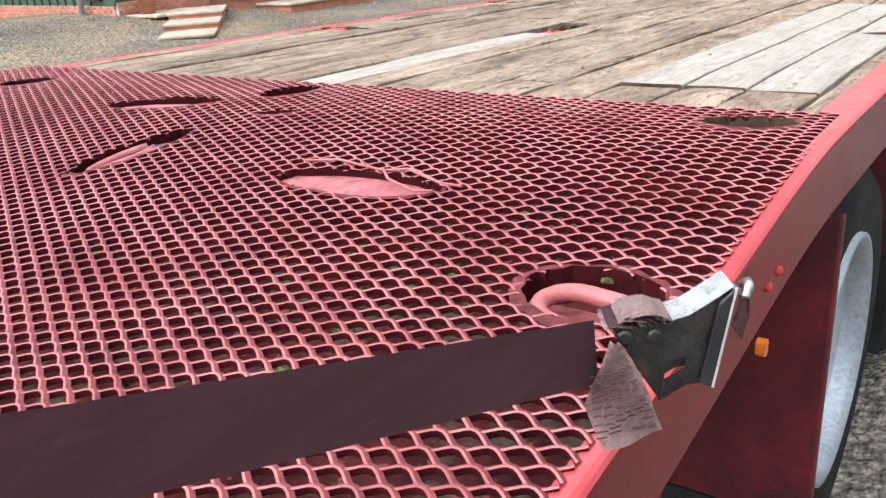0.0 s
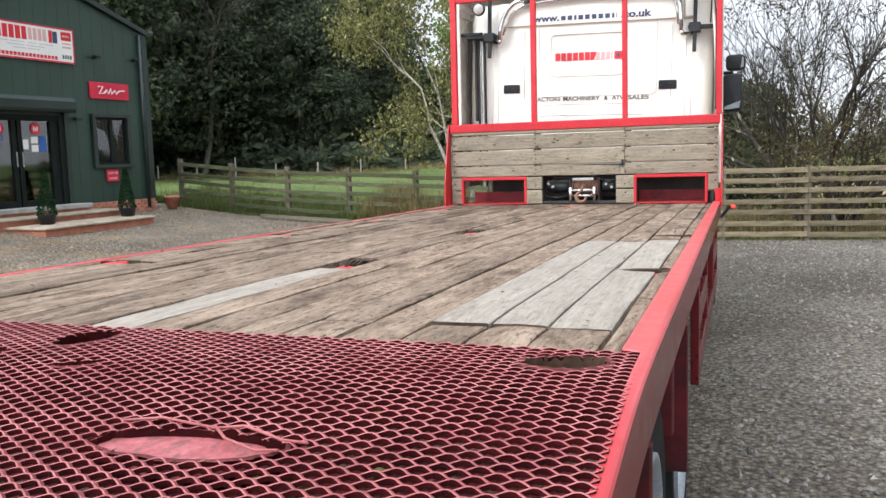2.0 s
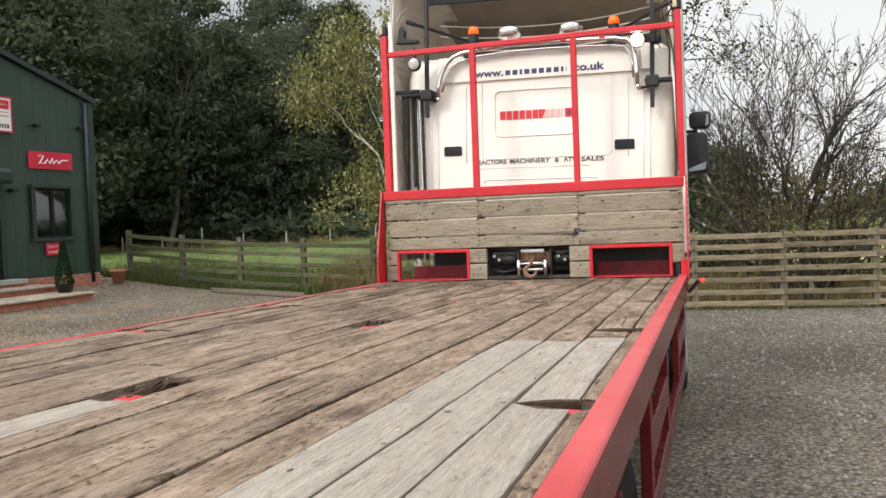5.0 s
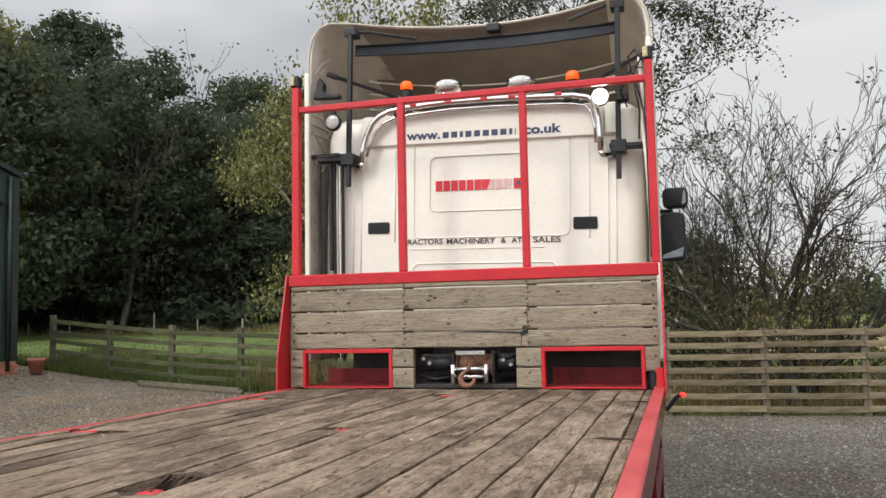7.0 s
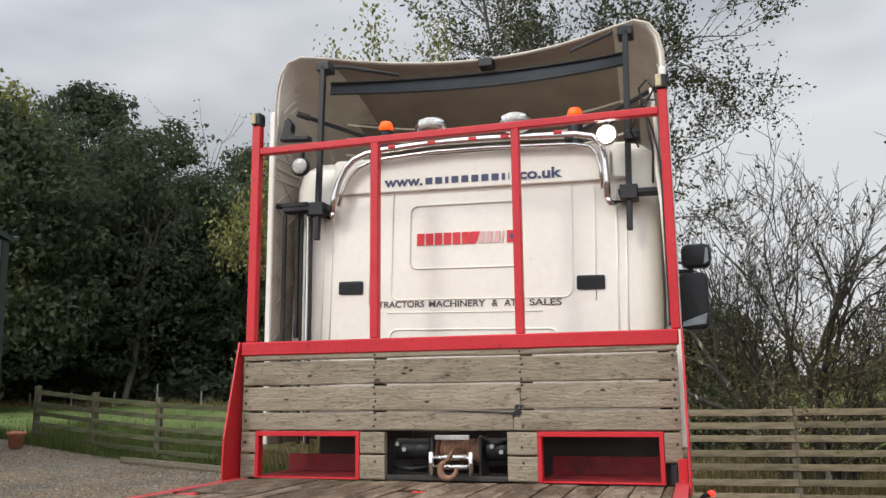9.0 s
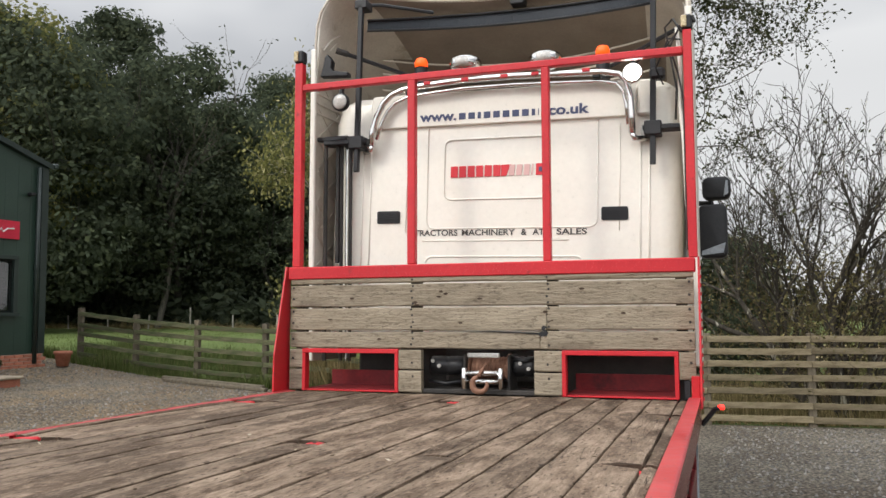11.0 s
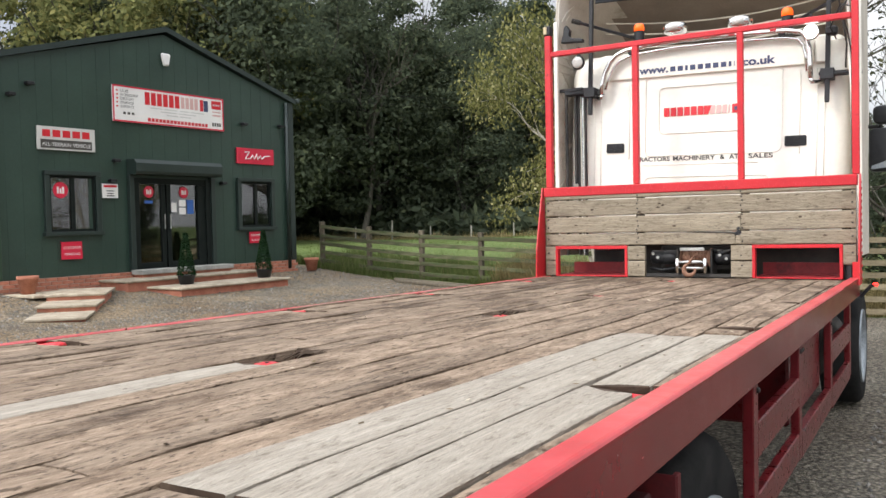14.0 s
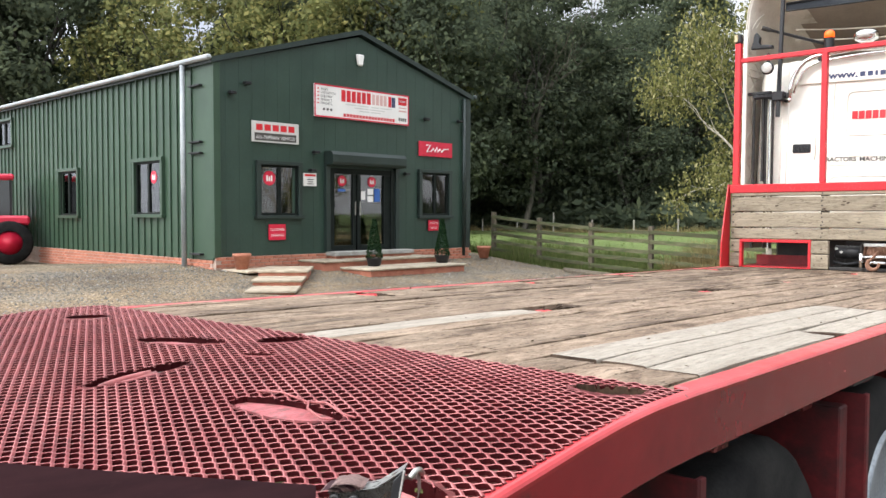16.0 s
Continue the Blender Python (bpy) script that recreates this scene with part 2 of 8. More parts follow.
def gravelly(name):
    """Grey crushed stone: cells of stone at two sizes, damp and dusty patches."""
    m = bpy.data.materials.new(name)
    m.use_nodes = True
    n, l = m.node_tree.nodes, m.node_tree.links
    bsdf = n["Principled BSDF"]
    tc = n.new("ShaderNodeTexCoord")
    small, large, patch = n.new("ShaderNodeTexVoronoi"), n.new("ShaderNodeTexVoronoi"), n.new("ShaderNodeTexNoise")
    small.inputs["Scale"].default_value, large.inputs["Scale"].default_value = 60, 26
    patch.inputs["Scale"].default_value, patch.inputs["Detail"].default_value = 0.45, 6
    for t in (small, large, patch):
        l.new(tc.outputs["Object"], t.inputs["Vector"])
    tone = n.new("ShaderNodeValToRGB")
    tone.color_ramp.elements[0].color, tone.color_ramp.elements[1].color = (0.052, 0.049, 0.043, 1), (0.33, 0.302, 0.258, 1)
    tone2 = n.new("ShaderNodeValToRGB")
    tone2.color_ramp.elements[0].color, tone2.color_ramp.elements[1].color = (0.058, 0.054, 0.047, 1), (0.36, 0.33, 0.28, 1)
    l.new(small.outputs["Color"], tone.inputs["Fac"])
    l.new(large.outputs["Color"], tone2.inputs["Fac"])
    mix = n.new("ShaderNodeMix")
    mix.data_type = "RGBA"
    mix.inputs["Factor"].default_value = 0.5
    l.new(tone.outputs["Color"], mix.inputs["A"])
    l.new(tone2.outputs["Color"], mix.inputs["B"])
    pr = n.new("ShaderNodeValToRGB")
    pr.color_ramp.elements[0].position, pr.color_ramp.elements[1].position = 0.35, 0.68
    pr.color_ramp.elements[0].color, pr.color_ramp.elements[1].color = (0.70, 0.63, 0.55, 1), (1.22, 1.18, 1.10, 1)
    l.new(patch.outputs["Fac"], pr.inputs["Fac"])
    mul = n.new("ShaderNodeMix")
    mul.data_type, mul.blend_type = "RGBA", "MULTIPLY"
    mul.inputs["Factor"].default_value = 1
    l.new(mix.outputs["Result"], mul.inputs["A"])
    l.new(pr.outputs["Color"], mul.inputs["B"])
    axes_, where = n.new("ShaderNodeSeparateXYZ"), n.new("ShaderNodeMapRange")
    where.interpolation_type = "SMOOTHSTEP"
    where.inputs["From Min"].default_value, where.inputs["From Max"].default_value = -1.0, -7.0
    l.new(tc.outputs["Object"], axes_.inputs["Vector"])
    l.new(axes_.outputs["X"], where.inputs["Value"])
    blot = n.new("ShaderNodeTexNoise")
    blot.inputs["Scale"].default_value, blot.inputs["Detail"].default_value = 1.3, 7
    l.new(tc.outputs["Object"], blot.inputs["Vector"])
    ragged = n.new("ShaderNodeMapRange")
    ragged.inputs["From Min"].default_value, ragged.inputs["From Max"].default_value = 0.30, 0.62
    l.new(blot.outputs["Fac"], ragged.inputs["Value"])
    both_ = n.new("ShaderNodeMath")
    both_.operation = "MULTIPLY"
    l.new(where.outputs["Result"], both_.inputs[0])
    l.new(ragged.outputs["Result"], both_.inputs[1])
    earth = n.new("ShaderNodeMix")
    earth.data_type, earth.blend_type = "RGBA", "MULTIPLY"
    earth.inputs["B"].default_value = (1.42, 1.22, 0.98, 1)
    l.new(both_.outputs["Value"], earth.inputs["Factor"])
    l.new(mul.outputs["Result"], earth.inputs["A"])
    # Stone colour darkens from the middle of each large cell to its rim.
    gap = n.new("ShaderNodeMapRange")
    gap.inputs["From Min"].default_value, gap.inputs["From Max"].default_value = 0.15, 0.75
    gap.inputs["To Min"].default_value, gap.inputs["To Max"].default_value = 1.25, 0.40
    l.new(large.outputs["Distance"], gap.inputs["Value"])
    gap_tone = n.new("ShaderNodeVectorMath")
    gap_tone.operation = "SCALE"
    l.new(earth.outputs["Result"], gap_tone.inputs[0])
    l.new(gap.outputs["Result"], gap_tone.inputs["Scale"])
    l.new(gap_tone.outputs["Vector"], bsdf.inputs["Base Color"])
    bsdf.inputs["Roughness"].default_value, bsdf.inputs["Specular IOR Level"].default_value = 0.9, 0.2
    add = n.new("ShaderNodeMath")
    l.new(small.outputs["Distance"], add.inputs[0])
    l.new(large.outputs["Distance"], add.inputs[1])
    b = n.new("ShaderNodeBump")
    b.invert = True
    b.inputs["Strength"].default_value, b.inputs["Distance"].default_value = 0.9, 0.02
    l.new(add.outputs["Value"], b.inputs["Height"])
    l.new(b.outputs["Normal"], bsdf.inputs["Normal"])
    return m


RED = material("red_paint", (0.34, 0.018, 0.023), (0.44, 0.034, 0.038), 2.0, 0.42, bump=0.1, fine=120, spot=(0.10, 0.03, 0.025), spot_scale=9, spot_at=0.66, grain=0.15, spec=0.4)
# Red darkened to carry the shade beneath the deck, with grime spots.
RED_SHADY = material("grimy_shaded_red_paint", (0.045, 0.007, 0.008), (0.11, 0.011, 0.013), 6.0, 0.6, bump=0.2, fine=60, spot=(0.02, 0.009, 0.009), spot_scale=5, spot_at=0.52, spot_soft=0.18, grain=0.25, spec=0.25)
RED_BRIGHT = material("bright_red_paint", (0.46, 0.010, 0.018), (0.55, 0.022, 0.028), 3.0, 0.42, bump=0.1, fine=90, spot=(0.24, 0.012, 0.015), spot_scale=14, spot_at=0.64, grain=0.15, spec=0.4)
RAIL_RED = material("shaded_red_rail_paint", (0.112, 0.006, 0.009), (0.165, 0.010, 0.013), 2.2, 0.22, bump=0.015, fine=14, spot=(0.050, 0.012, 0.012), spot_scale=7, spot_at=0.60, spot_soft=0.16, grain=0.12, spec=0.28)
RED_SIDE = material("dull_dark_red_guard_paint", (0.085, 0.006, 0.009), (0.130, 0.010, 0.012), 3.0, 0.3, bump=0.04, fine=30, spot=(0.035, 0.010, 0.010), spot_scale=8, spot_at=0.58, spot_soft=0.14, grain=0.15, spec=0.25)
RAIL_TOP = material("sky_sheen_red_rail_paint", (0.40, 0.028, 0.033), (0.53, 0.070, 0.076), 3.0, 0.34, bump=0.04, fine=20, spot=(0.28, 0.045, 0.045), spot_scale=11, spot_at=0.66, spot_soft=0.12, grain=0.16, spec=0.42, fleck=(0.12, 0.06, 0.05), fleck_scale=45, fleck_at=0.70)
RED_PALE = material("faded_sky_lit_red_paint", (0.230, 0.045, 0.046), (0.440, 0.150, 0.140), 7.0, 0.5, bump=0.3, fine=160, spot=(0.110, 0.024, 0.024), spot_scale=14, spot_at=0.58, spot_soft=0.14, grain=0.25, spec=0.35)
# Tray red includes the shade inside the hatches, besides scuffs.
TRAY_RED = material("scuffed_shaded_tray_paint", (0.13, 0.010, 0.013), (0.24, 0.018, 0.021), 5.0, 0.5, bump=0.2, fine=60, spot=(0.06, 0.010, 0.011), spot_scale=7, spot_at=0.52, spot_soft=0.2, grain=0.25, spec=0.3)
# Darker strand reds with shade in the colour; they also line torn holes.
RED_EDGE_SHADE = material("shaded_red_edge", (0.034, 0.006, 0.007), (0.070, 0.010, 0.011), 9.0, 0.8, bump=0.2, fine=160, grain=0.2, spec=0.06)
RED_FLANK = material("worn_half_lit_red_flank", (0.120, 0.025, 0.027), (0.268, 0.068, 0.066), 9.0, 0.6, bump=0.2, fine=160, spot=(0.075, 0.028, 0.025), spot_scale=12, spot_at=0.55, spot_soft=0.16, grain=0.3, spec=0.2)
PATCH_RED = material("scuffed_patch_paint", (0.27, 0.060, 0.063), (0.40, 0.125, 0.13), 16.0, 0.6, bump=0.6, fine=90, spot=(0.16, 0.060, 0.055), spot_scale=26, spot_at=0.52, spot_soft=0.10, grain=0.35, spec=0.3)
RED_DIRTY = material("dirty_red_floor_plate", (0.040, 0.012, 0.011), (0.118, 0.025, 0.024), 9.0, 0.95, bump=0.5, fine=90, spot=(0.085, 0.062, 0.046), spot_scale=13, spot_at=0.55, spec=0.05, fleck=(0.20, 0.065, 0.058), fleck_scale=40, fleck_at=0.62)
OAK = timber("weathered_deck_board", 1, (0.118, 0.079, 0.052), (0.304, 0.229, 0.165), (0.060, 0.038, 0.023), 1.0, 0.4, 0.18, 0.9, 0.535, 0.8, 0.10)
OAK_DARK = material("dark_rotten_shaded_board", (0.05, 0.034, 0.024), (0.10, 0.072, 0.052), 6.0, 0.95, bump=0.8, fine=40, spec=0.1)
BOARD_BROWN = material("brown_rotting_board", (0.080, 0.050, 0.034), (0.165, 0.108, 0.072), 9.0, 0.95, bump=0.8, fine=40, spec=0.1)
OAK_NEW = timber("pale_new_deck_board", 1, (0.262, 0.226, 0.182), (0.330, 0.292, 0.240), (0.165, 0.132, 0.098), 0.2, 0.2, 0.05, 0.88, 0.58, 0.45)
PINE_GREY = timber("silvered_headboard_board", 0, (0.235, 0.192, 0.137), (0.315, 0.265, 0.195), (0.120, 0.092, 0.066), 0.14, 0.22, 0.07, 0.88, 0.57, 0.6)
CREAM = material("cream_white_cab_paint", (0.74, 0.70, 0.61), (0.80, 0.765, 0.685), 1.2, 0.32, bump=0.02, fine=30, spot=(0.62, 0.57, 0.47), spot_scale=1.8, spot_at=0.62, spot_soft=0.25, grain=0.04)
FAIRING_IN = material("unpainted_fairing_inside", (0.20, 0.155, 0.118), (0.29, 0.235, 0.185), 1.6, 0.8, bump=0.3, fine=60, grain=0.12)
FAIRING_SIDE = material("grey_white_fairing_inside", (0.46, 0.41, 0.34), (0.60, 0.545, 0.46), 2.5, 0.75, bump=0.2, fine=60, spot=(0.30, 0.24, 0.17), spot_scale=4, spot_at=0.60, spot_soft=0.15, grain=0.12)
RATCHET_STEEL = material("dark_oily_ratchet_steel", (0.035, 0.034, 0.034), (0.075, 0.072, 0.068), 40.0, 0.28, 0.75, bump=0.1, fine=300, spot=(0.10, 0.065, 0.05), spot_scale=55, spot_at=0.60, grain=0.2)
BLACK = material("black_plastic", (0.010, 0.010, 0.011), (0.022, 0.022, 0.024), 5.0, 0.45, bump=0.08, fine=120, spec=0.35)
SLATE = material("dark_blue_grey_band", (0.022, 0.027, 0.034), (0.036, 0.042, 0.05), 3.0, 0.6, bump=0.05, spec=0.3)
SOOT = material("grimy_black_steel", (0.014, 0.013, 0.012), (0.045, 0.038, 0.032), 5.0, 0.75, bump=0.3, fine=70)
CHROME = material("chrome", (0.60, 0.59, 0.57), (0.74, 0.73, 0.71), 6.0, 0.12, 1.0, bump=0.02, grain=0.05)
STEEL = material("worn_steel", (0.42, 0.41, 0.38), (0.62, 0.60, 0.56), 9.0, 0.36, 1.0, bump=0.15, spot=(0.26, 0.17, 0.10), spot_scale=14, spot_at=0.6)
HANDLE_STEEL = material("bright_handle_steel", (0.62, 0.62, 0.60), (0.80, 0.80, 0.78), 30.0, 0.3, 0.7, bump=0.1, spot=(0.35, 0.28, 0.22), spot_scale=60, spot_at=0.62, grain=0.15)
RUST = material("rusty_iron", (0.16, 0.075, 0.045), (0.32, 0.17, 0.11), 12.0, 0.8, 0.25, bump=0.5, fine=150)
RUBBER = material("tyre_rubber", (0.010, 0.010, 0.010), (0.024, 0.023, 0.022), 6.0, 0.9, bump=0.3, fine=120, spec=0.12)
RIM_WHITE = material("dusty_silver_wheel_paint", (0.20, 0.225, 0.245), (0.31, 0.335, 0.355), 6.0, 0.35, 0.2, bump=0.1, spot=(0.16, 0.15, 0.14), spot_scale=5, spot_at=0.66)
WEB = material("dark_maroon_webbing", (0.060, 0.020, 0.025), (0.085, 0.030, 0.036), 9.0, 0.8, bump=0.12, fine=500, stretch=(1, 1, 6), spot=(0.11, 0.050, 0.050), spot_scale=30, spot_at=0.62, spot_soft=0.2, grain=0.15)
WEB_PALE = material("dusty_webbing_tail", (0.25, 0.16, 0.145), (0.37, 0.26, 0.235), 14.0, 0.9, bump=0.5, fine=260, spot=(0.15, 0.085, 0.08), spot_scale=60, spot_at=0.60, grain=0.3, spec=0.15)
MOSS = material("moss", (0.045, 0.056, 0.012), (0.105, 0.112, 0.025), 30.0, 0.95, bump=0.8, fine=200)
GREEN_CLAD = material("dark_green_coated_steel", (0.024, 0.046, 0.034), (0.034, 0.062, 0.046), 0.9, 0.36, bump=0.04, fine=20, grain=0.12, spec=0.45, spot=(0.021, 0.041, 0.032), spot_scale=0.7, spot_at=0.55, spot_soft=0.25)
GREEN_SIDE = material("mid_green_coated_steel", (0.029, 0.059, 0.035), (0.042, 0.076, 0.046), 0.9, 0.42, bump=0.04, fine=20, grain=0.1, spec=0.40, spot=(0.026, 0.049, 0.032), spot_scale=0.8, spot_at=0.55, spot_soft=0.25)
GREEN_TRIM = material("dark_green_trim", (0.014, 0.025, 0.021), (0.021, 0.034, 0.029), 2.0, 0.4, bump=0.05)
ROOF_GREY = material("pale_grey_gutter", (0.26, 0.285, 0.295), (0.38, 0.40, 0.405), 2.0, 0.4, bump=0.05, spot=(0.17, 0.19, 0.18), spot_scale=3, spot_at=0.6, spot_soft=0.2)
BRICK = material("red_brick", (0.34, 0.115, 0.07), (0.46, 0.19, 0.12), 6.0, 0.85, bump=0.5, fine=70, vary=0.18)
MORTAR = material("mortar", (0.36, 0.26, 0.21), (0.46, 0.36, 0.29), 12.0, 0.9, bump=0.4)
SLAB = material("sandstone_paving", (0.27, 0.215, 0.150), (0.47, 0.40, 0.30), 4.0, 0.85, bump=0.4, fine=60, vary=0.14, spot=(0.17, 0.14, 0.095), spot_scale=5, spot_at=0.56, spot_soft=0.15)
STONE = material("grey_concrete_slab", (0.27, 0.265, 0.24), (0.40, 0.39, 0.36), 4.0, 0.85, bump=0.3, fine=60)
TERRA = material("terracotta", (0.34, 0.12, 0.07), (0.46, 0.19, 0.12), 8.0, 0.8, bump=0.3)
FRAME_DARK = material("charcoal_window_frame", (0.006, 0.009, 0.008), (0.011, 0.015, 0.013), 6.0, 0.5, bump=0.03, spec=0.18)
SIGN_WHITE = material("white_sign_board", (0.72, 0.70, 0.67), (0.80, 0.78, 0.75), 2.0, 0.4, bump=0.02, grain=0.03)
SIGN_SILVER = material("silver_grey_sign_board", (0.50, 0.49, 0.46), (0.60, 0.59, 0.56), 2.0, 0.4, bump=0.02, grain=0.03)
SIGN_RED = material("red_sign_face", (0.55, 0.010, 0.040), (0.62, 0.018, 0.052), 2.0, 0.4, bump=0.02, grain=0.03)
INK_RED = material("red_lettering", (0.56, 0.012, 0.02), (0.60, 0.02, 0.03), 3.0, 0.4, bump=0.0, grain=0.03)
INK_PINK = material("pale_red_outlined_lettering", (0.60, 0.36, 0.33), (0.66, 0.42, 0.39), 3.0, 0.4, bump=0.0, grain=0.03)
INK_DARK = material("charcoal_lettering", (0.05, 0.045, 0.04), (0.075, 0.07, 0.06), 3.0, 0.4, bump=0.0, grain=0.03)
INK_NAVY = material("navy_lettering", (0.03, 0.04, 0.10), (0.05, 0.06, 0.13), 3.0, 0.4, bump=0.0, grain=0.03)
INK_WHITE = material("white_lettering", (0.74, 0.73, 0.71), (0.80, 0.79, 0.77), 3.0, 0.4, bump=0.0, grain=0.03)
INK_BLUE = material("blue_lettering", (0.03, 0.10, 0.36), (0.04, 0.13, 0.42), 3.0, 0.4, bump=0.0, grain=0.03)
FENCE_WOOD = material("mossy_fence_rail", (0.13, 0.103, 0.062), (0.235, 0.195, 0.125), 5.0, 0.9, bump=0.4, fine=30, stretch=(0.6, 4, 4), spot=(0.09, 0.09, 0.036), spot_scale=4, spot_at=0.60, spot_soft=0.15, vary=0.22, spec=0.2)
FENCE_DARK = material("dark_mossy_fence_rail", (0.066, 0.066, 0.036), (0.130, 0.126, 0.072), 5.0, 0.9, bump=0.4, fine=30, stretch=(0.6, 4, 4), spot=(0.062, 0.085, 0.032), spot_scale=4, spot_at=0.50, spot_soft=0.15, vary=0.25, spec=0.2)
FENCE_POST = material("dark_fence_post", (0.075, 0.06, 0.04), (0.15, 0.125, 0.085), 5.0, 0.9, bump=0.4, fine=30, stretch=(4, 4, 0.6), vary=0.2)
POST_PALE = material("bleached_field_post", (0.30, 0.28, 0.23), (0.46, 0.43, 0.36), 5.0, 0.9, bump=0.4, fine=30, stretch=(4, 4, 0.6), vary=0.2)
BARK_DARK = material("dark_bark", (0.028, 0.025, 0.019), (0.062, 0.054, 0.040), 6.0, 0.9, bump=0.8, fine=30, stretch=(3, 3, 0.6), spot=(0.05, 0.058, 0.035), spot_scale=5, spot_at=0.60)
BARK_GREY = material("grey_twig_bark", (0.034, 0.029, 0.022), (0.078, 0.068, 0.053), 5.0, 0.9, bump=0.6, fine=30, stretch=(3, 3, 0.6), spot=(0.34, 0.32, 0.255), spot_scale=2.6, spot_at=0.60, spec=0.2)
BARK_WOOD = material("dull_grey_bark", (0.065, 0.057, 0.044), (0.140, 0.125, 0.098), 5.0, 0.9, bump=0.6, fine=30, stretch=(3, 3, 0.6), spot=(0.05, 0.05, 0.032), spot_scale=4, spot_at=0.6)
BARK_BROWN = material("brown_shrub_bark", (0.075, 0.055, 0.030), (0.14, 0.105, 0.06), 5.0, 0.9, bump=0.5, fine=30)
BARK_PALE = material("pale_lichened_bark", (0.24, 0.215, 0.165), (0.50, 0.465, 0.38), 7.0, 0.9, bump=0.7, fine=30, stretch=(2, 2, 0.7), spot=(0.10, 0.09, 0.06), spot_scale=6, spot_at=0.62)
GRASS = material("pasture_grass", (0.085, 0.120, 0.036), (0.135, 0.175, 0.058), 0.35, 0.95, bump=0.9, fine=9, spot=(0.18, 0.165, 0.075), spot_scale=0.22, spot_at=0.58, spot_soft=0.2, depth=0.05, grain=0.4, spec=0.1)
STRAW = material("dry_stubble", (0.30, 0.22, 0.10), (0.40, 0.31, 0.15), 0.5, 0.95, bump=0.8, fine=12, depth=0.05)
GRAVEL = gravelly("grey_crushed_gravel")
PEBBLE = material("loose_stone", (0.10, 0.094, 0.085), (0.27, 0.25, 0.22), 9.0, 0.85, bump=0.2, island=0.5)
LEAF_WOOD = leafy("dark_woodland_leaves", (0.058, 0.072, 0.049), (0.096, 0.115, 0.070), (0.132, 0.150, 0.084), 0.48)
LEAF_GOLD = leafy("yellowing_leaves", (0.102, 0.118, 0.048), (0.232, 0.232, 0.092), (0.37, 0.33, 0.125), 0.42)
LEAF_BIRCH = leafy("olive_green_leaves", (0.098, 0.104, 0.038), (0.225, 0.222, 0.080), (0.43, 0.40, 0.21), 0.35)
LEAF_SPARSE = leafy("dull_green_leaves", (0.030, 0.036, 0.020), (0.070, 0.076, 0.040), (0.12, 0.115, 0.055), 0.25)
LEAF_DULL = leafy("olive_brown_leaves", (0.080, 0.072, 0.034), (0.165, 0.146, 0.066), (0.25, 0.21, 0.10), 0.30)
LEAF_BRIGHT = leafy("fresh_green_leaves", (0.09, 0.16, 0.04), (0.20, 0.30, 0.08), None, 0.35)
LEAF_BOX = leafy("dark_topiary_leaves", (0.012, 0.03, 0.014), (0.035, 0.07, 0.03), None, 0.15)
BLADE = leafy("dry_grass_blades", (0.135, 0.118, 0.052), (0.31, 0.245, 0.120), (0.46, 0.37, 0.20), 0.40)
BLADE_GREEN = leafy("green_grass_blades", (0.070, 0.092, 0.028), (0.125, 0.158, 0.052), (0.20, 0.185, 0.085), 0.35)
LITTER = leafy("chips_and_leaf_scraps", (0.05, 0.035, 0.022), (0.22, 0.17, 0.11), (0.50, 0.44, 0.34), 0.1)
LAMP_ON = glowing("lit_work_lamp_lens", (1.0, 0.97, 0.9), 14.0)
LAMP_OFF = material("milky_lamp_lens", (0.5, 0.49, 0.45), (0.62, 0.61, 0.57), 8.0, 0.15, bump=0.05)
AMBER_ON = glowing("lit_amber_lens", (1.0, 0.095, 0.005), 0.85)
AMBER = material("amber_lens", (0.55, 0.12, 0.01), (0.7, 0.2, 0.02), 8.0, 0.2, bump=0.05)
LENS_PALE = material("yellowed_lamp_lens", (0.50, 0.40, 0.22), (0.62, 0.52, 0.33), 20.0, 0.2, bump=0.05)
RED_ON = glowing("lit_red_lens", (1.0, 0.03, 0.02), 2.0)
glass = bpy.data.materials.new("window_glass")
glass.use_nodes = True
gb = glass.node_tree.nodes["Principled BSDF"]
gb.inputs["Base Color"].default_value = (0.02, 0.025, 0.027, 1)
gb.inputs["Roughness"].default_value, gb.inputs["Specular IOR Level"].default_value = 0.06, 0.9
GLASS = glass
clear = bpy.data.materials.new("clear_window_pane")
clear.use_nodes = True
cn, cl = clear.node_tree.nodes, clear.node_tree.links
cn.remove(cn["Principled BSDF"])
through_pane, gloss, fres, pane_mix = cn.new("ShaderNodeBsdfTransparent"), cn.new("ShaderNodeBsdfGlossy"), cn.new("ShaderNodeFresnel"), cn.new("ShaderNodeMixShader")
through_pane.inputs["Color"].default_value = (0.80, 0.84, 0.83, 1)
gloss.inputs["Roughness"].default_value = 0.03
fres.inputs["IOR"].default_value = 2.3
cl.new(fres.outputs["Fac"], pane_mix.inputs["Fac"])
cl.new(through_pane.outputs["BSDF"], pane_mix.inputs[1])
cl.new(gloss.outputs["BSDF"], pane_mix.inputs[2])
cl.new(pane_mix.outputs["Shader"], cn["Material Output"].inputs["Surface"])
PANE = clear
PALE_SHEET = material("pale_blind_and_glare", (0.42, 0.40, 0.38), (0.55, 0.53, 0.50), 2.0, 0.8, bump=0.05, grain=0.06)
# Dark wall colour makes the room behind the panes look unlit.
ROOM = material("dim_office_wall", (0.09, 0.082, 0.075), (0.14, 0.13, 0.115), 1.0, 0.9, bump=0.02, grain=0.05)


